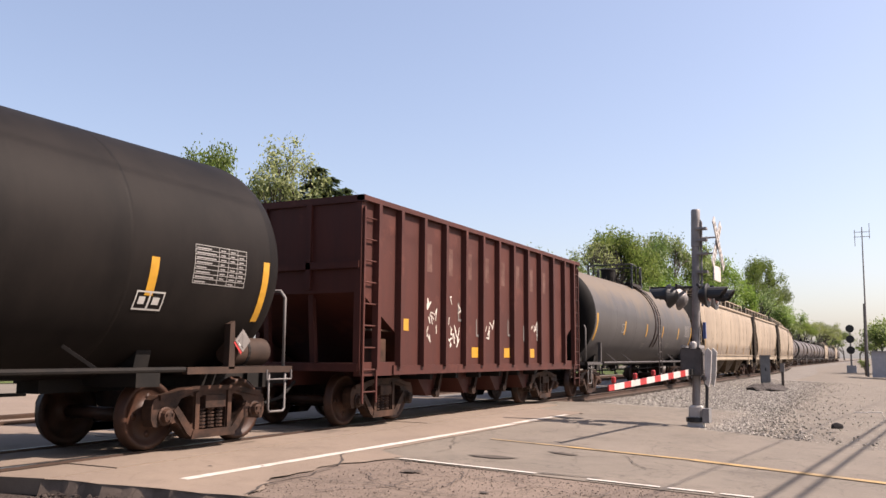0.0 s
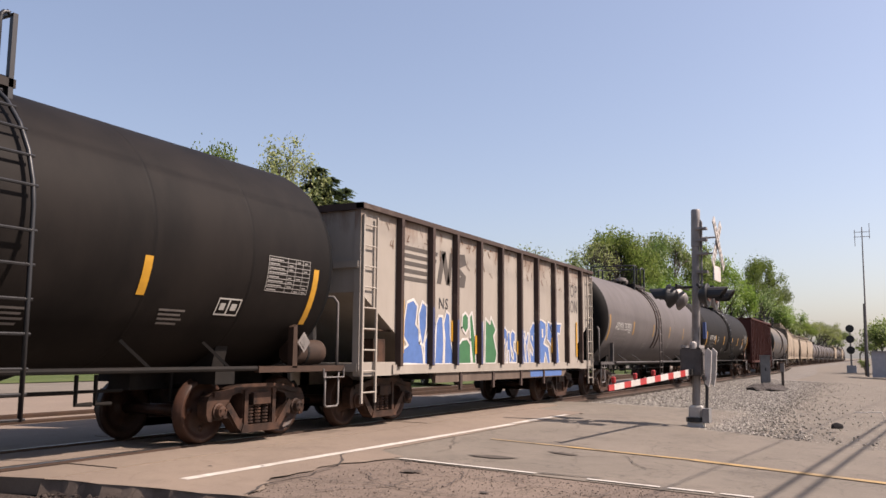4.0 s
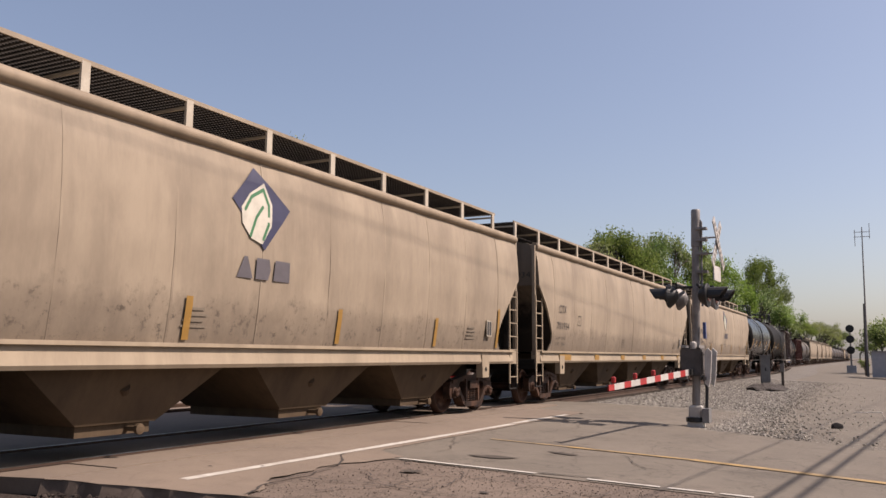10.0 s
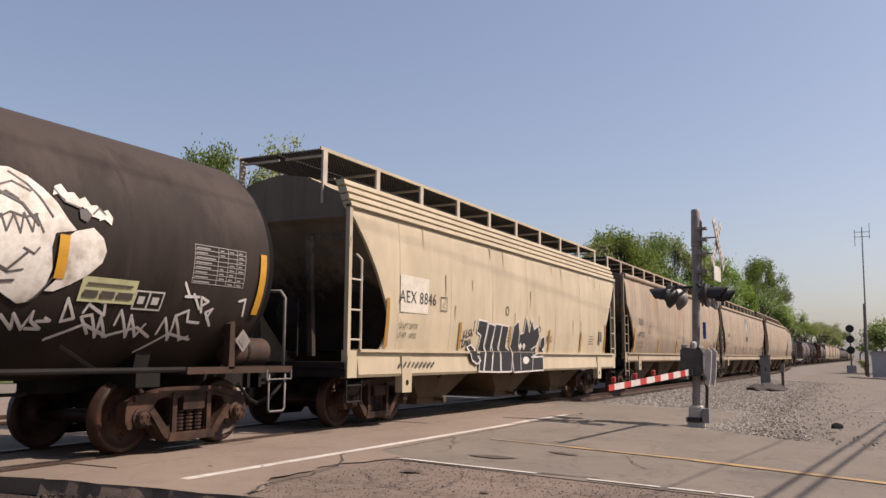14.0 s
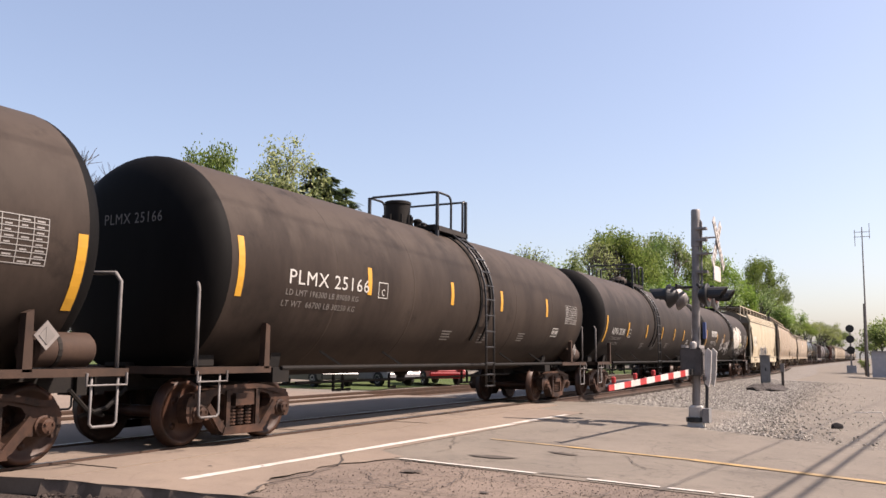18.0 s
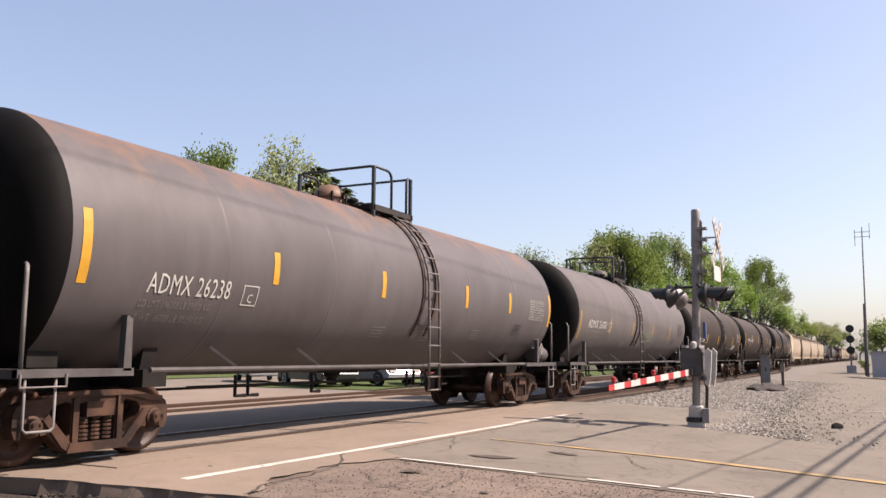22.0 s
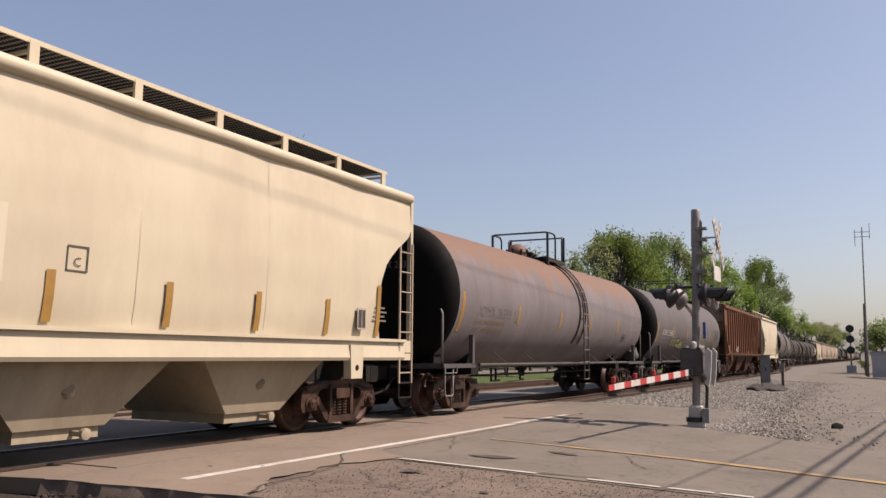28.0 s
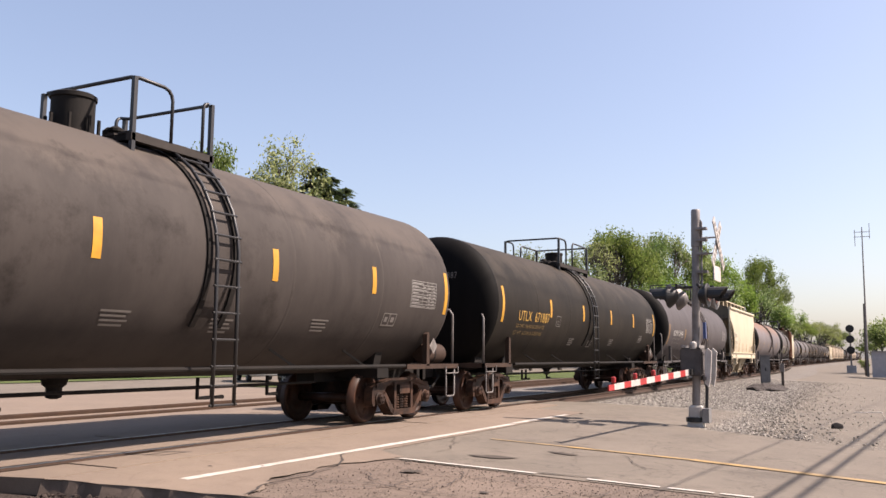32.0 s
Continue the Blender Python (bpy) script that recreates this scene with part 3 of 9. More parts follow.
def tank_car(name, rear, front, label, paint="black", r=1.62, zc=2.555, text=None, at=(1.0, 2.75, 2.15, 2.4), text_mat="white", stripes="yellow", stripe_at=(0.05, 3.45, 6.6, 9.3, 12.3, 15.1), sz=2.25, lad=8.3, plate=3.2, dish=0.46, dome="drum", belt=True, brake=True, inset=0.92, plat=None):
    """A tank wagon; rear and front are the tank's ends along the track at the clip's start."""
    length = front - rear
    h = length / 2
    car = new(name)
    tagged(car, label, "tank car", "wagons of the freight train")
    # the shell and its dished heads
    bm = bmesh.new()
    lathe(bm, [(x, r) for x in (-h, -h * 0.5, 0.0, h * 0.5, h)], "X", 56, (0, 0, zc))
    bmesh.ops.delete(bm, geom=[f for f in bm.faces if len(f.verts) > 4], context="FACES")
    tank = part("tank", smooth(bm), paint, car)
    trim = {"grey": "grey_trim", "grey_rust": "grey_trim", "grey_spill": "grey_trim", "grey_rust_deep": "grey_trim", "two_tone": "grey_trim"}.get(paint, "frame")
    # tanks whose heads are painted as if in shade
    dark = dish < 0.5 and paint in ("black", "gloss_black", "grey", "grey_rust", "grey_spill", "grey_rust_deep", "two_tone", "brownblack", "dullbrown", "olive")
    for e in (-1, 1):
        bm = bmesh.new()
        prof = [(e * h, r)]
        for k in range(1, 11):
            a = math.pi / 2 * k / 10
            prof.append((e * (h + dish * math.sin(a)), max(0.02, r * math.cos(a) ** (0.75 if dish > 0.5 else 0.5))))
        lathe(bm, prof if e > 0 else prof[::-1], "X", 56, (0, 0, zc))
        bmesh.ops.delete(bm, geom=[f for f in bm.faces if len(f.verts) > 4 and abs(f.calc_center_median().x) < h + 0.01], context="FACES")
        part("tank_head", smooth(bm), "shaded_head" if dark else paint, car, "near-black tank end, its shade put into the paint" if dark else "")
    if text:
        end_words("end_mark", text, car, -h - dish * 0.93 - 0.03, 0.35, -0.75, zc + 0.55, zc + 0.7, "faint")
    # weld seams round the shell
    for k in (1, 2, 4, 5):
        bm = bmesh.new()
        x = -h + length * k / 6
        lathe(bm, [(x - 0.05, r - 0.004), (x - 0.02, r + 0.003), (x + 0.02, r + 0.003), (x + 0.05, r - 0.004)], "X", 56, (0, 0, zc))
        part("weld_seam", smooth(bm), paint, tank)
    # ladder over the side, between two flat straps that lie on the shell
    lx = lad - h
    ladder_mat = "ladder_grey" if trim == "grey_trim" else "rail_black"
    if belt:
        for x in (lx - 0.26, lx + 0.26):
            bm = bmesh.new()
            prev = None
            for k in range(19):
                a = 1.5 - 2.1 * k / 18
                ring = [bm.verts.new(tank_point(r, zc, xx, a, o)) for xx, o in ((x - 0.045, -0.01), (x - 0.045, 0.03), (x + 0.045, 0.03), (x + 0.045, -0.01))]
                if prev:
                    for i in range(3):
                        bm.faces.new((prev[i], prev[i + 1], ring[i + 1], ring[i]))
                prev = ring
            bmesh.ops.recalc_face_normals(bm, faces=bm.faces)
            part("strap", bm, "rusty_strap" if trim == "grey_trim" else "frame", tank, "flat steel strap under the ladder")
    steps = []
    bm = bmesh.new()
    for x in (lx - 0.21, lx + 0.21):
        pts = [tank_point(r, zc, x, a, 0.09) for a in (1.2, 1.0, 0.8, 0.6, 0.4, 0.2, 0.05)]
        pts += [Vector((x, -r - 0.1, 1.9)), Vector((x, -r - 0.1, 0.58))]
        rod(bm, pts, 0.026)
    for a in (1.12, 0.93, 0.74, 0.55, 0.36, 0.17):
        p = tank_point(r, zc, 0, a, 0.10)
        steps.append((lx, p.y, p.z))
    for z in (2.5, 2.15, 1.8, 1.45, 1.1, 0.85, 0.6):
        steps.append((lx, -r - 0.1, z))
    rails = part("ladder", smooth(bm), ladder_mat, car, "steel side ladder")
    for p in steps:
        again("rung", RUNG if ladder_mat == "rail_black" else RUNG_GREY, rails, p)
    # walkway across the top, with a rail at each end of it, open at the ladders
    top = zc + r
    behind = plat if plat is not None else (0.68, 0.17, -1.2) if lad > 7.8 or length < 12 else (0.4, 0.6, 0.6)
    xr, xf, mx = lx - 0.3 - behind[0], lx + 0.3 + behind[1], lx + behind[2]
    platform = part("dome_platform", box(bmesh.new(), xr - 0.04, xf + 0.06, -0.91, -0.81, top - 0.14, top - 0.04), "grating", car, "dark steel walkway across the tank top")
    part("side_beam", box(bmesh.new(), xr - 0.04, xf + 0.06, 0.81, 0.91, top - 0.14, top - 0.04), "grating", platform)
    for x in (xr + 0.05, lx, xf - 0.05):
        part("cross_beam", box(bmesh.new(), x - 0.04, x + 0.04, -0.82, 0.82, top - 0.12, top - 0.03), "frame", platform)
        for y in (-0.82, 0.82):
            part("platform_post", box(bmesh.new(), x - 0.03, x + 0.03, y - 0.03, y + 0.03, top - 0.42, top - 0.1), "frame", platform)
    for k in range(6):
        y = -0.72 + k * 0.288
        part("walkway_plank", box(bmesh.new(), xr, xf, y - 0.11, y + 0.11, top - 0.03, top), "grating", platform)
    zt = top + 0.72
    for xc_, xl in ((xr, lx - 0.3), (xf, lx + 0.3)):
        d_ = 1 if xl > xc_ else -1
        bend = min(0.16, abs(xl - xc_) * 0.6)
        bm = bmesh.new()
        pts = [(xl, -0.88, top - 0.12), (xl, -0.88, zt - bend)]
        pts += [(xl - d_ * bend * (1 - math.cos(q)), -0.88, zt - bend + bend * math.sin(q)) for q in (0.5, 1.0, 1.57)]
        pts += [(xc_ + d_ * 0.08, -0.88, zt), (xc_, -0.80, zt), (xc_, 0.80, zt), (xc_ + d_ * 0.08, 0.88, zt)]
        pts += [(xl - d_ * bend * (1 - math.cos(q)), 0.88, zt - bend + bend * math.sin(q)) for q in (1.57, 1.0, 0.5)]
        pts += [(xl, 0.88, zt - bend), (xl, 0.88, top - 0.12)]
        rod(bm, pts, 0.027)
        guard = part("guard_rail", smooth(bm), "rail_black", car, "black tubular guard rail")
        for y in (-0.88, 0.88):
            part("rail_post", box(bmesh.new(), xc_ - 0.03, xc_ + 0.03, y - 0.03, y + 0.03, top - 0.30, zt), "rail_black", guard)
    bm = bmesh.new()
    if dome == "drum":
        lathe(bm, [(top - 0.2, 0.28), (top + 0.44, 0.28), (top + 0.45, 0.30), (top + 0.50, 0.30), (top + 0.52, 0.27)], "Z", 24, (mx, 0, 0))
    else:
        lathe(bm, [(top - 0.2, 0.27), (top + 0.1, 0.27), (top + 0.11, 0.31), (top + 0.16, 0.31), (top + 0.24, 0.27), (top + 0.34, 0.18), (top + 0.38, 0.04)], "Z", 24, (mx, 0, 0))
    manway = part("manway", smooth(bm), "frame" if dome == "drum" else paint, car, "round hatch cover on the tank top")
    for k in range(8):
        a = k * math.pi / 4
        bm = bmesh.new()
        bar(bm, (mx + 0.33 * math.cos(a), 0.33 * math.sin(a), top - 0.04), (mx + 0.33 * math.cos(a), 0.33 * math.sin(a), top + 0.2), 0.026, 6)
        part("eye_bolt", bm, "frame", manway)
    w_ = -1 if behind[2] > 0 else 1
    for x, y, hh in ((0.55, -0.2, 0.2), (0.72, 0.1, 0.26), (0.9, -0.15, 0.17), (1.08, 0.05, 0.14)):
        bm = bmesh.new()
        lathe(bm, [(top - 0.1, 0.08), (top + hh * 0.6, 0.08), (top + hh * 0.62, 0.11), (top + hh * 0.8, 0.11), (top + hh, 0.05)], "Z", 12, (mx + w_ * x, y, 0))
        part("relief_valve", bm, "frame", car)
    # side running pipe and its struts
    zp = 1.06
    for s in (-1, 1):
        bm = bmesh.new()
        bar(bm, (-h + 1.4, s * 1.42, zp), (h - 1.4, s * 1.42, zp), 0.035, 8)
        part("side_rail", bm, trim, car, "long pipe rail along the tank's foot")
        for x in (-0.62, -0.36, 0.36, 0.62):
            bm = bmesh.new()
            dx = 0.18
            plank(bm, (x * h + dx * 0.8, s * 1.42, zp), (x * h - dx * 0.8, s * (r * math.cos(0.93) + 0.16), zc - r * math.sin(0.93) + 0.10), 0.04, 0.04)
            part("strut", bm, trim, car)
    beam_mat = trim if trim == "grey_trim" else "sill_brown"
    # end structure: sill, platform, bolster saddle, grab rails, steps
    for s in (-1, 1):
        xe = s * (h + (0.8 if s > 0 else max(0.45, dish * 0.95)))
        xi = s * (h - 2.6)
        bm = bmesh.new()
        box(bm, min(xe, xi), max(xe, xi), -0.2, 0.2, 0.76, 1.14)
        sill = part("end_sill", bm, "frame", car, "dark steel end platform")
        part("end_beam", box(bmesh.new(), min(xe, xe - s * 0.18), max(xe, xe - s * 0.18), -1.45, 1.45, 0.99, 1.09), beam_mat, sill)
        for ya, yb in ((-1.47, -1.38), (1.38, 1.47)):
            part("side_beam", box(bmesh.new(), min(xe, s * (h - 1.4)), max(xe, s * (h - 1.1)), ya, yb, 1.0, 1.09), beam_mat, sill)
        bm = bmesh.new()
        for k in range(5):
            x = xe - s * (0.3 + 0.22 * k)
            box(bm, x - 0.08, x + 0.08, -1.38, 1.38, 1.06, 1.085)
        part("end_deck", bm, "frame", car)
        xb = s * (h - 1.75)
        bm = bmesh.new()
        prism(bm, [(-1.0, 1.06), (1.0, 1.06), (1.12, 1.62), (0.8, 1.42), (0, 1.2), (-0.8, 1.42), (-1.12, 1.62)], "X", xb - 0.12, xb + 0.12)
        box(bm, xb - 0.2, xb + 0.2, -1.15, 1.15, 0.84, 1.06)
        part("saddle", bm, "frame", car, "bolster saddle under the tank")
        for y in (-1.42, 1.42):
            bm = bmesh.new()
            xp = s * (h - (0.56 if s > 0 else 1.0))
            prism(bm, [(xp - s * 0.06, 1.06), (xp - s * 0.05, 1.68), (xp + s * 0.04, 1.72), (xp + s * 0.06, 1.06)], "Y", y - 0.05, y + 0.05)
            part("saddle_post", bm, beam_mat, car)
            if y < 0 and s > 0:
                bm = bmesh.new()
                c_ = xp + s * 0.2
                prism(bm, [(c_ - 0.16, 1.45), (c_, 1.61), (c_ + 0.16, 1.45), (c_, 1.29)], "Y", y - 0.065, y - 0.055)
                holder = part("placard_holder", bm, "galv_plate", car, "diamond placard holder")
                bm = bmesh.new()
                prism(bm, [(c_ - 0.10, 1.45), (c_, 1.55), (c_ + 0.10, 1.45), (c_, 1.35)], "Y", y - 0.072, y - 0.065)
                box(bm, c_ - 0.015, c_ + 0.015, y - 0.075, y - 0.072, 1.36, 1.54)
                part("placard", bm, "faint", holder)
            y = y * 0.97
            bm = bmesh.new()
            rod(bm, [(xe - s * 0.1, y, 1.05), (xe - s * 0.1, y, 2.12), (xe - s * 0.14, y * 0.96, 2.22), (xe - s * 0.16, y * 0.45, 2.24)], 0.026)
            part("grab_rail", smooth(bm), "grab", car, "bent grey grab rail")
            bm = bmesh.new()
            y = y * 1.04
            rod(bm, [(xe - s * 0.12, y, 1.0), (xe - s * 0.12, y, 0.47), (xe - s * 0.16, y, 0.43), (xe - s * 0.46, y, 0.43), (xe - s * 0.5, y, 0.47), (xe - s * 0.5, y, 1.0)], 0.018)
            part("step", smooth(bm), "grab", car, "bent-rod sill step")
            bm = bmesh.new()
            rod(bm, [(xe - s * 0.03, y * 1.03, 1.04), (xe - s * 0.03, y * 1.03, 0.9), (xe - s * 0.6, y * 1.03, 0.9), (xe - s * 0.6, y * 1.03, 1.04)], 0.016)
            part("hand_hold", bm, "grab", car, "bent-rod hand hold under the sill")
        coupler(car, xe, s)
        add_truck(car, s * (h - inset))
    # brake gear on the front platform
    if brake:
        bm = bmesh.new()
        lathe(bm, [(h - 0.42, 0.05), (h - 0.40, 0.17), (h - 0.36, 0.20), (h + 0.36, 0.20), (h + 0.40, 0.17), (h + 0.42, 0.05)], "X", 18, (0, -1.2, 1.30))
        reservoir = part("air_reservoir", smooth(bm), beam_mat, car, "small air tank on the end platform")
        bm = bmesh.new()
        lathe(bm, [(h - 0.14, 0.18), (h - 0.13, 0.206), (h - 0.08, 0.206), (h - 0.07, 0.18)], "X", 18, (0, -1.2, 1.30))
        part("strap", bm, "frame", reservoir, "dark strap round the air tank")
    bm = bmesh.new()
    box(bm, -h + 0.0, -h + 0.4, -1.0, -0.75, 1.10, 1.42)
    part("brake_valve", bm, "frame", car)
    # rigging under the tank
    bm = bmesh.new()
    for y, z in ((-0.5, 0.78), (0.35, 0.72)):
        rod(bm, [(-h + 3.0, y, z), (h - 3.0, y, z)], 0.022)
    for x in (-3.6, -3.3, -1.6, 1.8, 2.1, 3.4):
        rod(bm, [(x, -0.5, zc - r), (x, -0.5, 0.62), (x + 0.25, -0.5, 0.62)], 0.03)
    part("brake_rigging", bm, "frame", car)
    bm = bmesh.new()
    lathe(bm, [(0.68, 0.05), (0.70, 0.10), (0.82, 0.10), (0.86, 0.15), (1.0, 0.18), (zc - r + 0.1, 0.25)], "Z", 16, (-0.25, 0, 0))
    prism(bm, [(-1.6, zc - r + 0.12), (-0.9, 0.93), (0.9, 0.93), (1.5, zc - r + 0.12)], "Y", -0.3, 0.3)
    part("bottom_outlet", bm, "frame", car)
    # markings on the near side
    def ang(z):
        return math.asin(max(-0.99, min(0.99, (z - zc) / r)))
    for k, d in enumerate(stripe_at):
        bm = bmesh.new()
        x = -h + min(max(d + 0.1, 0.2), length - 0.08)
        end = d < 0.6 or d > length - 0.9
        hi = 0.42 if end else 0.235
        tank_strip(bm, r, zc, x - 0.065, x + 0.065, ang(sz - hi - (0.05 if end else 0)), ang(sz + hi - (0.05 if end else 0)), 0.022 if paint == "brownblack" else 0.005)
        part("reflector_stripe", bm, stripes, tank, "yellow reflective stripe")
    pale = "faint" if text_mat != "white" else "white"
    if text:
        words("reporting_mark", text, tank, -h + at[0] + 0.1, -h + at[1] + 0.1, at[2], at[3], text_mat, "stencilled reporting mark", wrap=(r, zc))
        wz = at[2] - 0.17
        words("weight_line", "LD LMT 196300 LB 89050 KG", tank, -h + at[0] + 0.05, -h + at[1] - 0.2, wz, wz + 0.09, "faint" if text_mat == "white" else "gold_faint", "", wrap=(r, zc))
        words("weight_line", "LT WT  66700 LB 30250 KG", tank, -h + at[0], -h + at[1] - 0.25, wz - 0.17, wz - 0.08, "faint" if text_mat == "white" else "gold_faint", "", wrap=(r, zc))
    # data table near the front, plate boxes and small print
    bm = bmesh.new()
    x = h - 1.02
    for k in range(9):
        z = 2.17 + 0.062 * k
        tank_strip(bm, r, zc, x - 0.5, x + 0.5, ang(z), ang(z + 0.010), 0.006, 1)
    for q in (0.0, 0.44, 0.63, 0.81, 0.99):
        tank_strip(bm, r, zc, x - 0.5 + q, x - 0.489 + q, ang(2.17), ang(2.675), 0.0065, 4)
    rng = random.Random(int(abs(rear) * 10))
    for k in range(8):
        z = 2.189 + 0.062 * k
        tank_strip(bm, r, zc, x - 0.47, x - 0.47 + rng.uniform(0.18, 0.4), ang(z), ang(z + 0.017), 0.006, 1)
        for q in (0.48, 0.67, 0.85):
            if rng.random() < 0.75:
                tank_strip(bm, r, zc, x - 0.5 + q, x - 0.5 + q + rng.uniform(0.07, 0.11), ang(z), ang(z + 0.017), 0.006, 1)
    part("data_panel", bm, "ink" if paint == "grey" else "table_print", tank, "small table of stencilled data")
    bm = bmesh.new()
    x = h - 2.15
    for z0, z1, x0, x1 in ((1.79, 1.81, -0.22, 0.22), (2.0, 2.02, -0.2, 0.24), (1.79, 2.02, -0.22, -0.2), (1.79, 2.02, 0.22, 0.24), (1.79, 2.02, -0.01, 0.02), (1.86, 1.95, -0.16, -0.06), (1.86, 1.95, 0.06, 0.17)):
        tank_strip(bm, r, zc, x + x0, x + x1, ang(z0), ang(z1), 0.006, 2)
    part("stencil_box", bm, "ink" if trim == "grey_trim" else pale, tank)
    bm = bmesh.new()
    x = -h + plate + 0.1
    zz = at[2] + 0.08
    for z0, z1, x0, x1 in ((zz - 0.14, zz - 0.125, -0.16, 0.16), (zz + 0.125, zz + 0.14, -0.16, 0.16), (zz - 0.14, zz + 0.14, -0.16, -0.145), (zz - 0.14, zz + 0.14, 0.145, 0.16)):
        tank_strip(bm, r, zc, x + x0, x + x1, ang(z0), ang(z1), 0.006, 3)
    part("plate_box", bm, pale, tank)
    words("plate_letter", "C", tank, x - 0.05, x + 0.05, zz - 0.1, zz + 0.02, pale, "", wrap=(r, zc))
    for x0, z0 in ((0.25, 1.72), (2.5, 1.8), (-1.6, 1.75)):
        bm = bmesh.new()
        for k in range(4):
            z = z0 - k * 0.055
            tank_strip(bm, r, zc, lx + x0 - 0.2 + 0.02 * k, lx + x0 + 0.25 - 0.05 * (k % 2), ang(z), ang(z + 0.025), 0.006, 1)
        part("small_print", bm, "faint", tank)
    WAGONS.append((car, (rear + front) / 2))
    return car, tank


WAGONS = []


def side_width(z, prof):
    for (z0, w0), (z1, w1) in zip(prof, prof[1:]):
        if z0 <= z <= z1:
            return w0 + (w1 - w0) * (z - z0) / (z1 - z0)
    return prof[-1][1] if z > prof[-1][0] else prof[0][1]


HOPPER_PROF = [(1.38, 1.50), (1.9, 1.575), (2.6, 1.62), (3.2, 1.615), (3.7, 1.58), (4.1, 1.50)]


def hopper_car(name, rear, front, label, paint="tan", bays=4, eave=4.1, cut=1.25, cut_top=3.1, text=None, text_lines=(), text_mat="ink", sill_mat=None, stripes="dull_yellow", sill_stripes=False, ribs=0, prof=None, sill_h=0.30, seams=11, end_mat="shaded_end", roof_trim=False, walk_posts=12, roof=0.30, rise=0.41):
    """A covered hopper wagon with bulged sides, sloped ends, bays below and a grating walkway on the roof."""
    prof = prof or [(z if z < 4 else eave, w) for z, w in HOPPER_PROF]
    h = (front - rear) / 2
    car = new(name)
    tagged(car, label, "covered hopper", "wagons of the freight train")
    zs = prof[0][0]

    def cut_in(z):
        """How far the side sheet stands back from the wagon's end at a height."""
        if z >= cut_top:
            return 0.12
        f = (cut_top - z) / (cut_top - zs)
        if ribs:
            return 0.12 + f * cut * 1.15
        pts = [(0, 0.12), (0.08, 0.22), (0.2, 0.62), (0.34, 0.92), (0.5, 1.08), (0.7, 1.14), (0.86, 1.13), (1.0, 1.0)] if paint == "cream" else [(0, 0.12), (0.30, 0.60), (0.38, 0.72), (0.60, 1.0), (0.72, 1.12), (0.86, 1.14), (1.0, 0.95)]
        for (a, p), (b, q) in zip(pts, pts[1:]):
            if a <= f <= b:
                return (p + (q - p) * (f - a) / (b - a)) * cut / 1.14
        return cut

    def slope_in(z):
        return 0.12 if z >= cut_top else max(cut_in(z) + 0.05, 0.12 + 0.95 * (cut_top - z))

    def swell(x, s, z):
        """The sheets bulge a little between the seams and are slightly dented."""
        f = ((x + h) / (2 * h) * (seams + 0.6) - 0.8) % 1.0
        if ribs or z > eave - 0.05 or z < zs + 0.05:
            return -0.018
        return (-0.028 if paint == "cream" else -0.018) + (0.026 if paint == "cream" else 0.016) * math.sin(math.pi * f) + 0.006 * noise.noise(Vector((x * 0.9 + rear, s * 5.0, z * 0.8)))
    rows = []
    zl = sorted({zs, cut_top, eave} | {zs + (eave - zs) * k / 22 for k in range(23)})
    for z in zl:
        rows.append((z, side_width(z, prof), h - slope_in(z)))
    rows += [(eave + roof * 0.33, prof[-1][1] - 0.14, h - 0.12), (eave + roof * 0.87, 0.62, h - 0.12), (eave + roof, 0.05, h - 0.12)]
    bm = bmesh.new()
    loops = []
    n = 64
    for z, w, xe in rows:
        ring = []
        for s in (-1, 1):
            xs = [-xe + 2 * xe * i / n for i in range(n + 1)]
            if s > 0:
                xs = xs[::-1]
            for x in xs:
                ring.append(bm.verts.new((x, s * (w + swell(x, s, z)), z)))
        loops.append(ring)
    m = len(loops[0])
    for p, q in zip(loops, loops[1:]):
        for i in range(m):
            f = bm.faces.new((p[i], p[(i + 1) % m], q[(i + 1) % m], q[i]))
            f.smooth = i % (n + 1) != n
            # end faces take the second paint, the one with shade in it
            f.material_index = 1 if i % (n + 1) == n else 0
    bm.faces.new(loops[0][::-1])
    bm.faces.new(loops[-1])
    bmesh.ops.recalc_face_normals(bm, faces=bm.faces)
    body = part("body", bm, paint, car)
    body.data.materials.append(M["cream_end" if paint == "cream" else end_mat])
    for row, (tx, x0, x1, z0, z1, mat) in enumerate(text_lines[:2]):
        end_words("end_mark", tx, body, -h + 0.10, -0.55, -0.55 - 0.8 * (x1 - x0), eave - 0.55 - 0.24 * row, eave - 0.40 - 0.24 * row, "ink")
    # side sheets run on past the sloped ends
    for e in (-1, 1):
        for s in (-1, 1):
            bm = bmesh.new()
            grid = []
            for z in [z for z in zl if z <= cut_top] + [cut_top + 0.02]:
                w = side_width(z, prof)
                xa, xb = e * (h - cut_in(z)), e * (h - slope_in(z) - 0.06)
                cols = [xa + (xb - xa) * k / 6 for k in range(7)]
                grid.append([bm.verts.new((xx, s * (w + swell(xx, s, z) + 0.0015), z)) for xx in cols] + [bm.verts.new((xx, s * (w - 0.05), z)) for xx in (xb, xa)])
            for p, q in zip(grid, grid[1:]):
                for i in range(9):
                    bm.faces.new((p[i], p[(i + 1) % 9], q[(i + 1) % 9], q[i]))
            bm.faces.new(grid[0])
            bm.faces.new(grid[-1][::-1])
            bmesh.ops.recalc_face_normals(bm, faces=bm.faces)
            part("side_wing", smooth(bm), paint, body)
    # upright seams or ribs on the side sheets
    count = ribs or seams
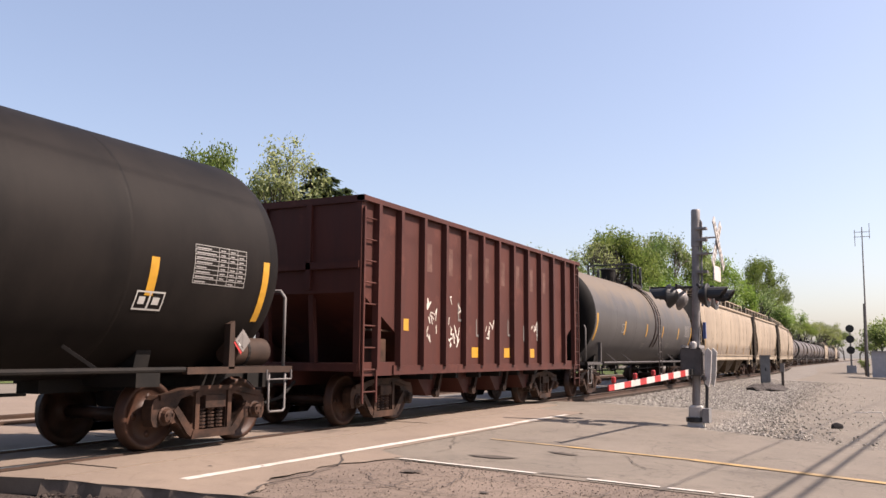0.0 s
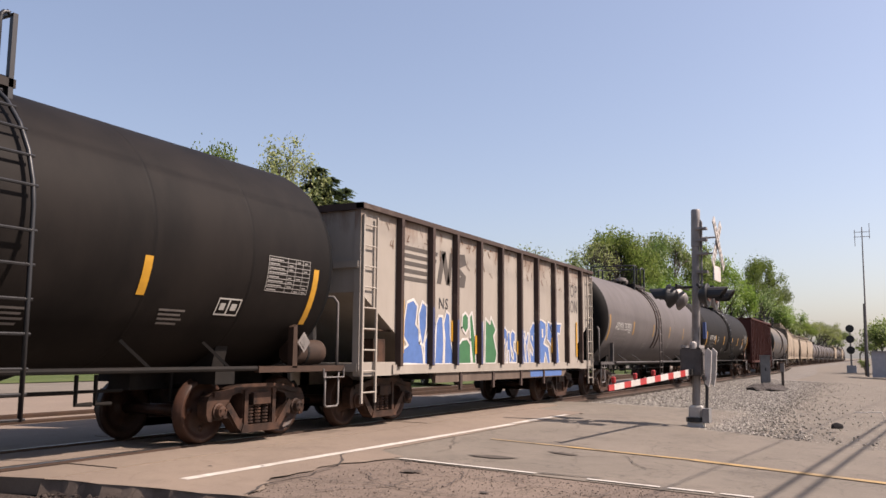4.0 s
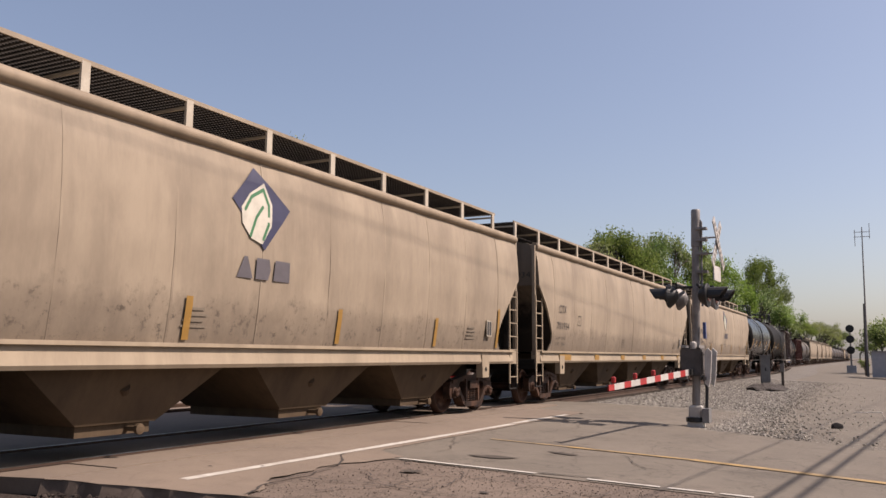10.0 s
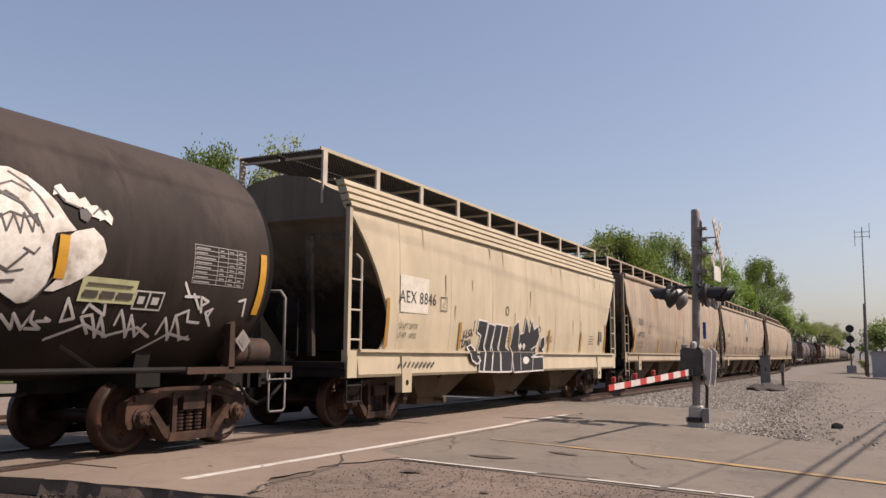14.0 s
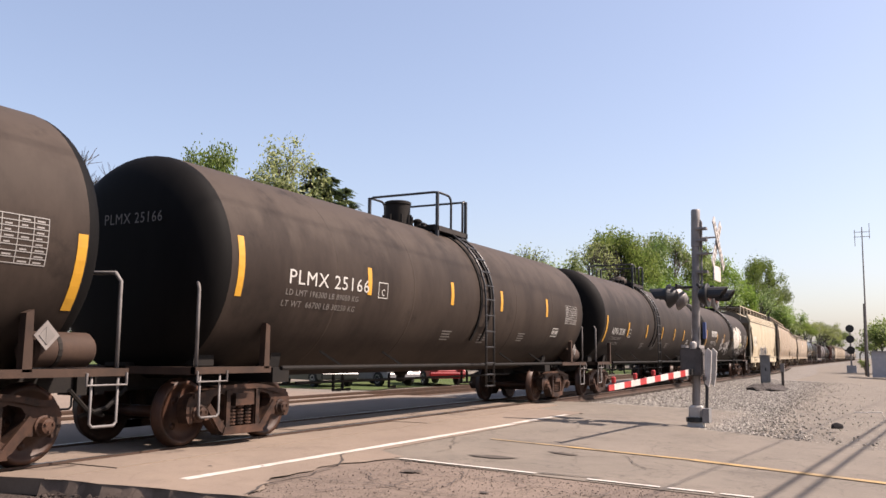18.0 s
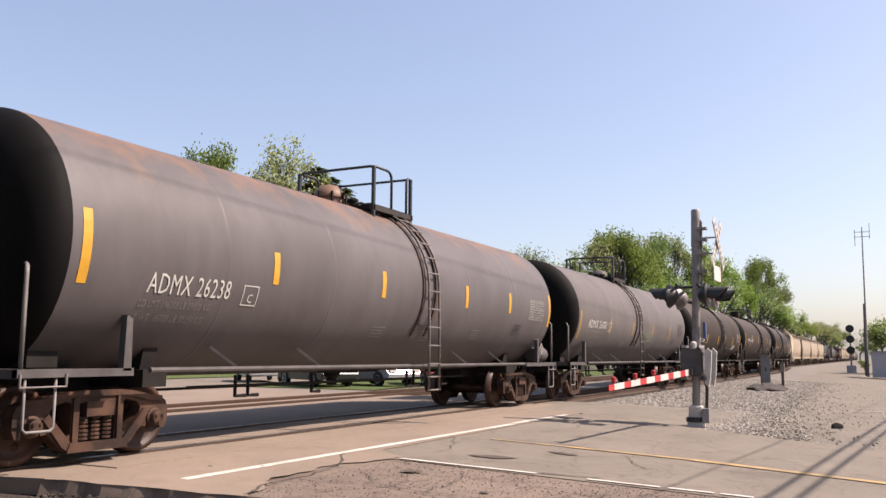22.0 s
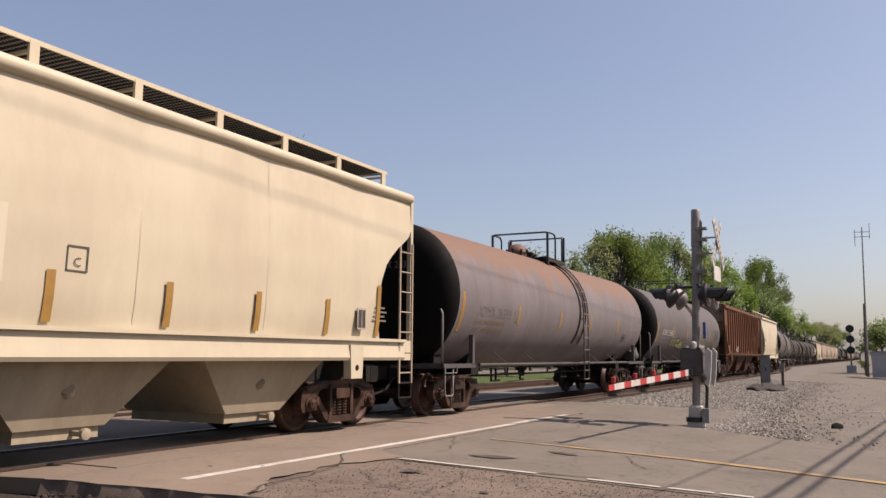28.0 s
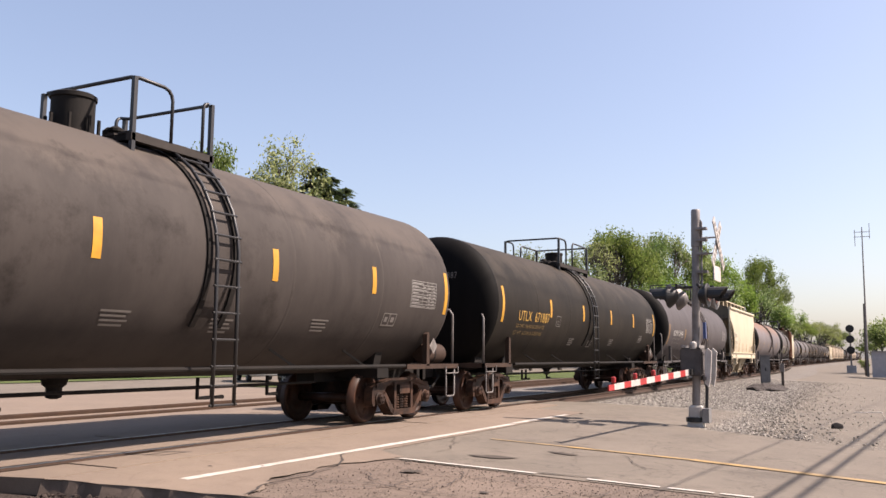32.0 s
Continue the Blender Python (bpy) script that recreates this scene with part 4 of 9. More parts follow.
    for s in (-1, 1):
        for k in range(count):
            if ribs:
                x = -h + 1.35 + (2 * h - 2.7) * k / (ribs - 1)
            else:
                x = -h + 2 * h * (k + 0.8) / (seams + 0.6)
            bm = bmesh.new()
            hw, off = (0.055, 0.075) if ribs else (0.012, -0.024) if paint == "cream" else (0.022, -0.012)
            pts = [z for z in zl if abs(x) <= h - cut_in(z) - 0.05]
            ra = []
            for z in pts:
                w = side_width(z, prof)
                ra.append([bm.verts.new((x - hw, s * (w - 0.024), z)), bm.verts.new((x - hw * 0.8, s * (w + off), z)), bm.verts.new((x + hw * 0.8, s * (w + off), z)), bm.verts.new((x + hw, s * (w - 0.024), z))])
            for p, q in zip(ra, ra[1:]):
                for i in range(3):
                    bm.faces.new((p[i], p[i + 1], q[i + 1], q[i]))
            bm.faces.new(ra[0])
            bm.faces.new(ra[-1][::-1])
            bmesh.ops.recalc_face_normals(bm, faces=bm.faces)
            part("rib" if ribs else "weld_seam", bm, "rust_rib" if ribs else paint, body)
    sm = sill_mat or ("sill" if paint in ("tan", "tan_rust") else paint)
    # tan, sand and cream bays carry the underside's shade in their paint
    bay_mat = "bay_shade_grime" if paint in ("tan", "tan_rust", "aex") else "rust_bay" if paint == "rust" else "cream_bay" if paint == "cream" else paint
    for s in (-1, 1):
        # side sill
        bm = bmesh.new()
        w = prof[0][1]
        prism(bm, [(s * (w - 0.12), zs - sill_h), (s * (w + 0.03), zs - sill_h), (s * (w + 0.06), zs - sill_h + 0.05), (s * (w + 0.02), zs - 0.04), (s * (w + 0.09), zs - 0.03), (s * (w + 0.09), zs + 0.02), (s * (w - 0.12), zs + 0.02)], "X", -h + 0.35, h - 0.35)
        sill = part("side_sill", bm, sm, car)
        # eave rail
        bm = bmesh.new()
        we = prof[-1][1]
        if roof_trim:
            for q in range(4):
                if q:
                    part("eave_rail", bm, paint, car)
                    bm = bmesh.new()
                prism(bm, [(s * (we - 0.1 - 0.05 * q), eave - 0.02 + 0.13 * q), (s * (we + 0.05 - 0.05 * q), eave + 0.02 + 0.13 * q), (s * (we + 0.03 - 0.05 * q), eave + 0.10 + 0.13 * q), (s * (we - 0.15 - 0.05 * q), eave + 0.10 + 0.13 * q)], "X", -h + 0.02, h - 0.02)
        else:
            ring = [(s * (we - 0.025 + 0.115 * math.cos(k * math.pi / 6)), eave + 0.02 + 0.10 * math.sin(k * math.pi / 6)) for k in range(12)]
            prism(bm, ring, "X", -h + 0.115, h - 0.115)
            for f in bm.faces:
                f.smooth = len(f.verts) == 4
        part("eave_rail", bm, "eave" if paint in ("tan", "tan_rust") else paint, car)
        # jacking pads
        for e in (-1, 1):
            bm = bmesh.new()
            x = e * (h - 2.0)
            prism(bm, [(x - 0.17, zs - sill_h - 0.30), (x + 0.17, zs - sill_h - 0.30), (x + 0.2, zs - 0.1), (x - 0.2, zs - 0.1)], "Y", *sorted((s * (w - 0.08), s * (w + 0.07))))
            pad = part("jacking_pad", bm, sm, car)
            # no opening here: a near-black disc carries the hole's darkness
            bm = bmesh.new()
            bar(bm, (x, s * (w + 0.06), zs - sill_h - 0.12), (x, s * (w + 0.078), zs - sill_h - 0.12), 0.05, 12)
            part("hole", bm, "frame", pad, "dark disc standing in for a round hole")
        if sill_stripes and s < 0:
            for k in range(6):
                bm = bmesh.new()
                x = -h + 2.3 + (2 * h - 4.4) * k / 5
                ln = 0.5 if k in (0,) else 0.22
                box(bm, x - ln, x + ln, s * (w + 0.064), s * (w + 0.058), zs - sill_h + 0.07, zs - 0.07)
                part("reflector_stripe", bm, "dull_yellow", sill)
    # bays
    span = 2 * h - 4.4
    bw = span / bays
    for k in range(bays):
        xc = -span / 2 + bw * (k + 0.5)
        bm = bmesh.new()
        zt, zb = zs - 0.05, 0.40
        a, b = bw * 0.5, 0.62
        tv = [bm.verts.new((xc + sx * a, sy * 1.36, zt)) for sx, sy in ((-1, -1), (1, -1), (1, 1), (-1, 1))]
        bv = [bm.verts.new((xc + sx * b, sy * 0.98, zb)) for sx, sy in ((-1, -1), (1, -1), (1, 1), (-1, 1))]
        for i in range(4):
            bm.faces.new((tv[i], tv[(i + 1) % 4], bv[(i + 1) % 4], bv[i]))
        bm.faces.new(bv[::-1])
        bm.faces.new(tv)
        bmesh.ops.recalc_face_normals(bm, faces=bm.faces)
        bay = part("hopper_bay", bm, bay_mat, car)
        bm = bmesh.new()
        box(bm, xc - 0.58, xc + 0.58, -0.92, 0.92, 0.26, 0.42)
        bar(bm, (xc + 0.2, -1.15, 0.33), (xc + 0.2, -0.8, 0.33), 0.035, 8)
        lathe(bm, [(-1.18, 0.03), (-1.17, 0.07), (-1.12, 0.07), (-1.1, 0.03)], "Y", 10, (xc + 0.2, 0, 0.33))
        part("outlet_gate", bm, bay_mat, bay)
        bm = bmesh.new()
        bar(bm, (xc - 0.08, -1.15, 0.86), (xc - 0.03, -1.10, 0.80), 0.075, 12)
        part("vibrator_bracket", bm, bay_mat, bay)
    # ends: slope supports, corner posts, ladders, end platform, steps, brake gear
    for e in (-1, 1):
        xe = e * h
        for y in (-1, 1):
            bm = bmesh.new()
            box(bm, *sorted((xe - e * 0.02, xe - e * 0.11)), *sorted((y * (prof[-1][1] + 0.02), y * (prof[-1][1] - 0.06))), zs - 0.1, eave + 0.05)
            part("corner_post", bm, paint, car)
            bm = bmesh.new()
            plank(bm, (xe - e * 0.35, y * 0.6, zs - 0.1), (xe - e * 0.2, y * 0.6, cut_top - 0.3), 0.1, 0.1)
            part("end_strut", bm, "shaded_end", car)
        for y in (-1, 1):
            bm = bmesh.new()
            yy = y * (prof[0][1] + 0.03)
            if roof_trim:
                yy = y * (prof[-1][1] - 0.01)
                rod(bm, [(xe - e * 0.44, yy - y * 0.1, 3.0), (xe - e * 0.46, yy, 2.9), (xe - e * 0.46, yy, zs)], 0.024)
                for z in (zs + 0.18, zs + 0.68, zs + 1.2):
                    bar(bm, (xe - e * 0.06, yy, z), (xe - e * 0.46, yy, z), 0.017)
            else:
                ladder(bm, xe - e * 0.06, xe - e * 0.52, yy, zs - 0.78, cut_top - 0.25, 7)
            part("end_ladder", bm, "pale_bracket" if roof_trim else "sill" if paint in ("tan", "tan_rust", "aex", "cream") else paint, car, "side ladder at the wagon's end")
        bm = bmesh.new()
        box(bm, *sorted((xe, xe - e * 0.9)), -prof[0][1], prof[0][1], zs - 0.30, zs - 0.2)
        part("end_platform", bm, "frame", car, "dark steel end platform")
        part("end_beam", box(bmesh.new(), *sorted((xe - e * 0.02, xe - e * 0.12)), -prof[0][1], prof[0][1], zs - 0.45, zs - 0.304), "frame", car)
        part("centre_sill", box(bmesh.new(), *sorted((xe - e * 0.124, xe - e * 3.0)), -0.2, 0.2, 0.76, zs - 0.304), "frame", car)
        for y in (-1, 1):
            bm = bmesh.new()
            box(bm, *sorted((xe - e * 0.05, xe - e * 1.0)), *sorted((y * (prof[0][1] + 0.03), y * (prof[0][1] - 0.1))), zs - sill_h, zs)
            part("sill_end", bm, sm, car)
            bm = bmesh.new()
            yy = y * (prof[0][1] + 0.01)
            for x in (xe - e * 0.05, xe - e * 0.5):
                rod(bm, [(x, yy, zs - 0.5), (x, yy, 0.48)], 0.022)
            for z in (0.48, 0.75):
                bar(bm, (xe - e * 0.05, yy, z), (xe - e * 0.5, yy, z), 0.02)
            part("step", bm, "frame", car, "hanging sill step")
        bm = bmesh.new()
        rod(bm, [(xe - e * 0.06, -0.5, zs - 0.1), (xe - e * 0.06, -0.5, 2.2), (xe - e * 0.06, 0.5, 2.2), (xe - e * 0.06, 0.5, zs - 0.1)], 0.02)
        part("end_rail", bm, "frame", car)
        coupler(car, xe, e)
        add_truck(car, e * (h - 1.75))
    bm = bmesh.new()
    lathe(bm, [(-h + 0.02, 0.20), (-h + 0.03, 0.24), (-h + 0.06, 0.24), (-h + 0.07, 0.20)], "X", 20, (0, -0.3, 2.0))
    part("brake_wheel", bm, "frame", car)
    # roof walkway: posts, stringers and an open grating
    zr = eave + roof + rise
    for s in (-1, 1):
        y = s * 0.92
        for k in range(walk_posts):
            x = -h + 0.15 + (2 * h - 0.3) * k / (walk_posts - 1)
            bm = bmesh.new()
            box(bm, x - 0.065, x + 0.065, y - 0.02, y + 0.02, eave + 0.12, zr)
            box(bm, x - 0.02, x + 0.02, *sorted((y, y - s * 0.85)), zr - 0.12, zr - 0.08)
            part("walkway_bracket", bm, "pale_bracket" if paint in ("tan", "tan_rust", "aex") else paint, car)
        bm = bmesh.new()
        box(bm, -h + 0.02, h - 0.02, y - 0.015, y + 0.015, zr - 0.03, zr + 0.03)
        part("walkway_edge", bm, paint, car)
        bm = bmesh.new()
        step = 0.10
        k = int((2 * h - 0.2) / step)
        for i in range(k):
            x = -h + 0.1 + i * step
            box(bm, x - 0.014, x + 0.014, *sorted((y, y - s * 0.90)), zr - 0.035, zr + 0.005)
        for q in range(16):
            yy = y - s * (0.02 + 0.058 * q)
            box(bm, -h + 0.05, h - 0.05, yy - 0.006, yy + 0.006, zr - 0.03, zr + 0.008)
        tagged(part("walkway_grating", bm, "grating", car, "open steel grating walkway"), kind="stuff")
    # markings on the near side
    def face(z):
        return side_width(z, prof)
    for tx, x0, x1, z0, z1, mat in text_lines:
        words("stencil", tx, body, -h + x0, -h + x1, z0, z1, mat, "", face)
    if stripes:
        for f in (0.0, 0.22, 0.42, 0.62, 0.82, 1.0):
            x = -h + 1.27 + f * (2 * h - 2.6)
            z0, z1 = zs + 0.06, zs + 0.62
            if f in (0.0, 1.0):
                z1 = zs + 0.95
            bm = bmesh.new()
            n2 = 4
            vs = []
            for k in range(n2 + 1):
                z = z0 + (z1 - z0) * k / n2
                w = side_width(z, prof) + 0.012
                vs.append([bm.verts.new((x - 0.06, -w, z)), bm.verts.new((x + 0.06, -w, z))])
            for p, q in zip(vs, vs[1:]):
                bm.faces.new((p[0], p[1], q[1], q[0]))
            part("reflector_stripe", bm, stripes, body)
    # small dark-framed plates and print
    for x, z, w, hh in ((h - 2.0, 1.72, 0.22, 0.3),):
        y = -max(side_width(z, prof), side_width(z + hh, prof)) - 0.02
        part("data_plate", box(bmesh.new(), x, x + w, y, y + 0.012, z, z + hh), "ink", body, "small dark data plate")
    bm = bmesh.new()
    for x, z, w, hh in ((h - 2.0, 1.72, 0.22, 0.3),):
        y = -max(side_width(z, prof), side_width(z + hh, prof)) - 0.024
        for x0, x1, z0, z1 in ((x - 0.025, x + w + 0.025, z - 0.03, z), (x - 0.025, x + w + 0.025, z + hh, z + hh + 0.03), (x - 0.025, x, z, z + hh), (x + w, x + w + 0.025, z, z + hh), (x + w * 0.5 - 0.008, x + w * 0.5 + 0.008, z, z + hh)):
            box(bm, x0, x1, y, y + 0.016, z0, z1)
    part("plate_border", bm, "pale_trim", body, "pale border of the data plate")
    if not ribs:
        x, z = -h + 3.35, 2.16
        strokes("plate_box", body, [[(x, z), (x + 0.27, z), (x + 0.27, z + 0.27), (x, z + 0.27), (x, z)]], 0.018, lambda q: side_width(q, prof), "ink_soft")
        words("plate_letter", "C", body, x + 0.09, x + 0.18, z + 0.05, z + 0.15, "ink_soft", "", lambda q: side_width(q, prof))
    bm = bmesh.new()
    for x, z in ((h - 3.0, 1.62), (-1.5, 1.6)) if paint != "cream" else ((h - 1.5, 1.85),):
        for k in range(4):
            zz = z + 0.075 * k
            y = -side_width(zz, prof) - 0.006
            box(bm, x + 0.02 * k, x + 0.45 - 0.06 * (k % 2), y, y + 0.004, zz, zz + 0.03)
    part("small_print", bm, "print_soft", body)
    WAGONS.append((car, (rear + front) / 2))
    return car, body


def gondola_car(name, rear, front, label, paint, top=3.85, floor=1.05, posts=(), text_lines=(), hopper=False, cap_mat=None, post_mat=None, slope_end=True):
    """An open high-sided wagon with outside posts along its sides."""
    h = (front - rear) / 2
    w = 1.56
    car = new(name)
    tagged(car, label, "gondola car", "wagons of the freight train")
    bm = bmesh.new()
    # side sheets, cut away at the ends below the slope
    sl = 1.35
    for s in (-1, 1):
        prism(bm, [(-h + 0.05, top), (-h + 0.05, 2.35), (-h + sl, 1.62), (-h + sl, floor), (h - sl, floor), (h - sl, 1.62), (h - 0.05, 2.35), (h - 0.05, top)], "Y", *sorted((s * w, s * (w - 0.03))))
    for e in (-1, 1):
        prism(bm, [(e * (h - 0.05), top - 0.02), (e * (h - 0.08), top - 0.02), (e * (h - 0.08), 2.36), (e * (h - sl - 1.2), floor + 0.05), (e * (h - sl - 1.2) + e * 0.04, floor), (e * (h - 0.05), 2.33)], "Y", -w + 0.03, w - 0.03)
    box(bm, -h + sl + 1.2, h - sl - 1.2, -w + 0.03, w - 0.03, floor, floor + 0.05)
    body = part("body", bm, paint, car)
    for s in (-1, 1):
        bm = bmesh.new()
        box(bm, -h, h, *sorted((s * (w - 0.06), s * (w + 0.10))), top, top + 0.09)
        part("top_chord", bm, cap_mat or paint, car)
        bm = bmesh.new()
        box(bm, -h + sl - 0.2, h - sl + 0.2, *sorted((s * (w - 0.15), s * (w + 0.05))), floor - 0.14, floor + 0.03)
        part("side_sill", bm, paint, car)
        for x in posts:
            bm = bmesh.new()
            prism(bm, [(x - 0.07, 0), (x - 0.05, 0.11), (x + 0.05, 0.11), (x + 0.07, 0)], "Z", floor, top)
            bmesh.ops.transform(bm, matrix=Matrix.Translation((0, s * w, 0)) @ Matrix.Diagonal((1, s, 1, 1)), verts=bm.verts)
            bmesh.ops.recalc_face_normals(bm, faces=bm.faces)
            part("side_post", bm, post_mat or paint, body)
    for e in (-1, 1):
        bm = bmesh.new()
        box(bm, *sorted((e * h, e * (h - 0.14))), -w - 0.08, w + 0.08, top - 0.02, top + 0.10)
        part("end_cap", bm, cap_mat or paint, car)
        for y in (-1, 1):
            bm = bmesh.new()
            box(bm, *sorted((e * (h - 0.02), e * (h - 0.16))), *sorted((y * (w + 0.03), y * (w - 0.1))), 1.0, top)
            part("corner_post", bm, paint, car)
            bm = bmesh.new()
            plank(bm, (e * (h - 0.25), y * 0.5, 1.05), (e * (h - 0.12), y * 0.5, 2.5), 0.1, 0.1)
            box(bm, *sorted((e * (h + 0.01), e * (h - 0.06))), y * 0.5 - 0.05, y * 0.5 + 0.05, 2.4, top)
            part("end_post", bm, paint, car)
        bm = bmesh.new()
        box(bm, *sorted((e * (h + 0.01), e * (h - 0.06))), -w, w, 2.75, 2.87)
        part("end_beam", bm, paint, car)
        bm = bmesh.new()
        box(bm, *sorted((e * h, e * (h - 1.4))), -w, w, 0.98, 1.12)
        box(bm, *sorted((e * h, e * (h - 3.2))), -0.2, 0.2, 0.72, 1.0)
        box(bm, *sorted((e * (h - 0.05), e * (h - 1.4))), -w - 0.02, -w + 0.1, 0.9, 1.14)
        box(bm, *sorted((e * (h - 0.05), e * (h - 1.4))), w - 0.1, w + 0.02, 0.9, 1.14)
        part("end_platform", bm, paint, car)
        for y in (-1, 1):
            bm = bmesh.new()
            ladder(bm, e * (h - 0.08), e * (h - 0.52), y * (w + 0.06), 0.45, top - 0.1, 9, 0.045, 0.016)
            part("end_ladder", bm, paint, car)
        coupler(car, e * h, e)
        add_truck(car, e * (h - 1.65))
    bm = bmesh.new()
    box(bm, -h + 1.2, h - 1.2, -0.18, 0.18, 0.72, floor)
    for x in np.arange(-h + 2.8, h - 2.6, 1.15):
        box(bm, x - 0.06, x + 0.06, -w + 0.05, w - 0.05, floor - 0.26, floor)
    part("centre_sill", bm, "frame", car)
    if hopper:
        for k in range(4):
            xc = -h + 3.3 + (2 * h - 6.6) * k / 3
            bm = bmesh.new()
            prism(bm, [(xc - 0.75, floor), (xc - 0.15, 0.45), (xc + 0.15, 0.45), (xc + 0.75, floor)], "Y", -1.2, 1.2)
            bay = part("hopper_bay", bm, paint, car)
            bm = bmesh.new()
            plank(bm, (xc + 0.3, -1.3, 0.95), (xc + 0.18, -1.25, 0.42), 0.12, 0.06)
            bar(bm, (xc + 0.18, -1.3, 0.5), (xc + 0.18, -1.2, 0.5), 0.09, 10)
            part("door_lock", bm, "truck", bay)
    else:
        bm = bmesh.new()
        prism(bm, [(-h + 2.9, floor - 0.14), (h - 2.3, floor - 0.14), (h - 2.6, 0.72), (-h + 2.9, 0.72)], "Y", -w, -w + 0.08)
        part("tub_side", bm, "belly", car, "grimy brown lower side")
        for x in (-2.6, -0.9, 0.8, 2.4):
            bm = bmesh.new()
            box(bm, x - 0.05, x + 0.05, -w - 0.03, -w + 0.02, 0.55, floor - 0.14)
            part("belly_post", bm, "gon_post", car)
    bm = bmesh.new()
    bar(bm, (-h + 0.3, -w + 0.1, 1.7), (-h + 1.3, -w + 0.1, 1.7), 0.02)
    box(bm, -h + 0.7, -h + 1.1, -w + 0.1, -w + 0.5, 1.12, 1.55)
    part("brake_cylinder", bm, "truck", car)
    for tx, x0, x1, z0, z1, mat in text_lines:
        words("stencil", tx, body, -h + x0, -h + x1, z0, z1, mat, "", lambda z: w)
    WAGONS.append((car, (rear + front) / 2))
    return car, body


# ---- the lie of the land ----
def smoothstep(a, b, x):
    t = min(1.0, max(0.0, (x - a) / (b - a)))
    return t * t * (3 - 2 * t)


def track_y(x):
    """The track swings over by a track's width beyond the crossing."""
    return 3.2 * smoothstep(78.0, 147.0, x)


def road_z(y):
    return -0.045 + 0.0375 * max(-9.0, min(0.0, y + 1.9)) if y < 0 else -0.035 - 0.07 * smoothstep(2.0, 8.0, y)


def ground_z(x, y):
    """Flat beside the line; a gentle rise to the crossing, and a drop off the crossing's edge."""
    low = min(-0.26, road_z(y) - 0.05) + 0.12 * smoothstep(2.0, 8.0, y)
    on = smoothstep(7.6, 8.6, x) * (1 - smoothstep(24.0, 27.0, x))
    return low + on * (road_z(y) - 0.02 - low)


def strip(name, mat, pts_fn, nu, nv, kind="structure", label="", thick=0.0):
    """A sheet from a function of (u, v) in 0..1."""
    verts = [pts_fn(i / nu, j / nv) for j in range(nv + 1) for i in range(nu + 1)]
    faces = [(j * (nu + 1) + i, j * (nu + 1) + i + 1, (j + 1) * (nu + 1) + i + 1, (j + 1) * (nu + 1) + i) for j in range(nv) for i in range(nu)]
    me = bpy.data.meshes.new(name)
    me.from_pydata(verts, [], faces)
    me.materials.append(M[mat])
    ob = new(name, me)
    tagged(ob, label, "", "", kind)
    return ob


M["dirt"] = pavement("pale_gravelly_dirt", (0.157, 0.135, 0.111), (0.126, 0.108, 0.090), (0.090, 0.077, 0.066), 0.95, mottle=0.7, crackle=0.0)
M["road"] = pavement("worn_tan_asphalt", (0.159, 0.135, 0.111), (0.127, 0.109, 0.091), (0.083, 0.071, 0.061), mottle=0.30, crackle=0.45)
M["apron"] = pavement("pale_concrete_apron", (0.192, 0.150, 0.118), (0.160, 0.125, 0.100), (0.124, 0.098, 0.080), mottle=0.22, crackle=0.2)
M["old_asphalt"] = pavement("broken_old_asphalt", (0.158, 0.122, 0.099), (0.116, 0.089, 0.074), (0.068, 0.052, 0.044), 0.95, mottle=0.75, crackle=0.55)
M["ballast"] = rough_surface("pale_limestone_ballast", (0.18, 0.162, 0.144), (0.099, 0.0882, 0.0792), 0.95, scale=2.0, fine=14.0, bump=0.8, dist=0.04)
M["rail"] = rough_surface("brown_rail_steel", (0.063, 0.0378, 0.0265), (0.0441, 0.0284, 0.0221), 0.7)
M["tie"] = rough_surface("weathered_timber", (0.1008, 0.0819, 0.0693), (0.0567, 0.0473, 0.041), 0.9)
M["mark_white"] = rough_surface("worn_white_road_paint", (0.4536, 0.4284, 0.3906), (0.315, 0.2772, 0.2394), 0.8, fine=12.0, shift=False)
M["mark_yellow"] = rough_surface("worn_yellow_road_paint", (0.36, 0.235, 0.10), (0.21, 0.155, 0.095), 0.8, scale=2.5, fine=9.0, mixlo=0.3, mixhi=0.6, shift=False)
M["grass"] = rough_surface("mown_grass", (0.05, 0.075, 0.02), (0.08, 0.095, 0.034), 0.9, scale=0.6, fine=14.0, bump=0.8, dist=0.05, shift=False)
M["soil"] = rough_surface("dark_crumbly_soil", (0.051, 0.039, 0.034), (0.030, 0.023, 0.022), 0.95, scale=1.5, fine=14.0, bump=0.9, dist=0.04, shift=False)
M["galv"] = rough_surface("dull_aluminium", (0.2268, 0.2205, 0.2205), (0.1575, 0.1512, 0.1512), 0.5, 0.4, scale=5.0)

# ground sheet out to the horizon, finer near the camera
xs = [-3000, -800, -200, -60, -20] + [x * 0.5 for x in range(-20, 60)] + list(range(30, 60, 2)) + [70, 90, 120, 200, 400, 900, 3000]
ys = [-3000, -800, -200, -60, -25, -16] + [y * 0.5 for y in range(-26, 41)] + [25, 40, 80, 200, 800, 3000]
gv = [(x, y, ground_z(x, y)) for y in ys for x in xs]
gf = []
for j in range(len(ys) - 1):
    for i in range(len(xs) - 1):
        a = j * len(xs) + i
        gf.append((a, a + 1, a + len(xs) + 1, a + len(xs)))
me = bpy.data.meshes.new("ground")
me.from_pydata(gv, [], gf)
me.materials.append(M["dirt"])
tagged(new("ground", me), "pale gravelly dirt beside the railway", "ground", "", "structure")


def edge_near(y):
    """The road's edge on the camera's side."""
    return 10.35


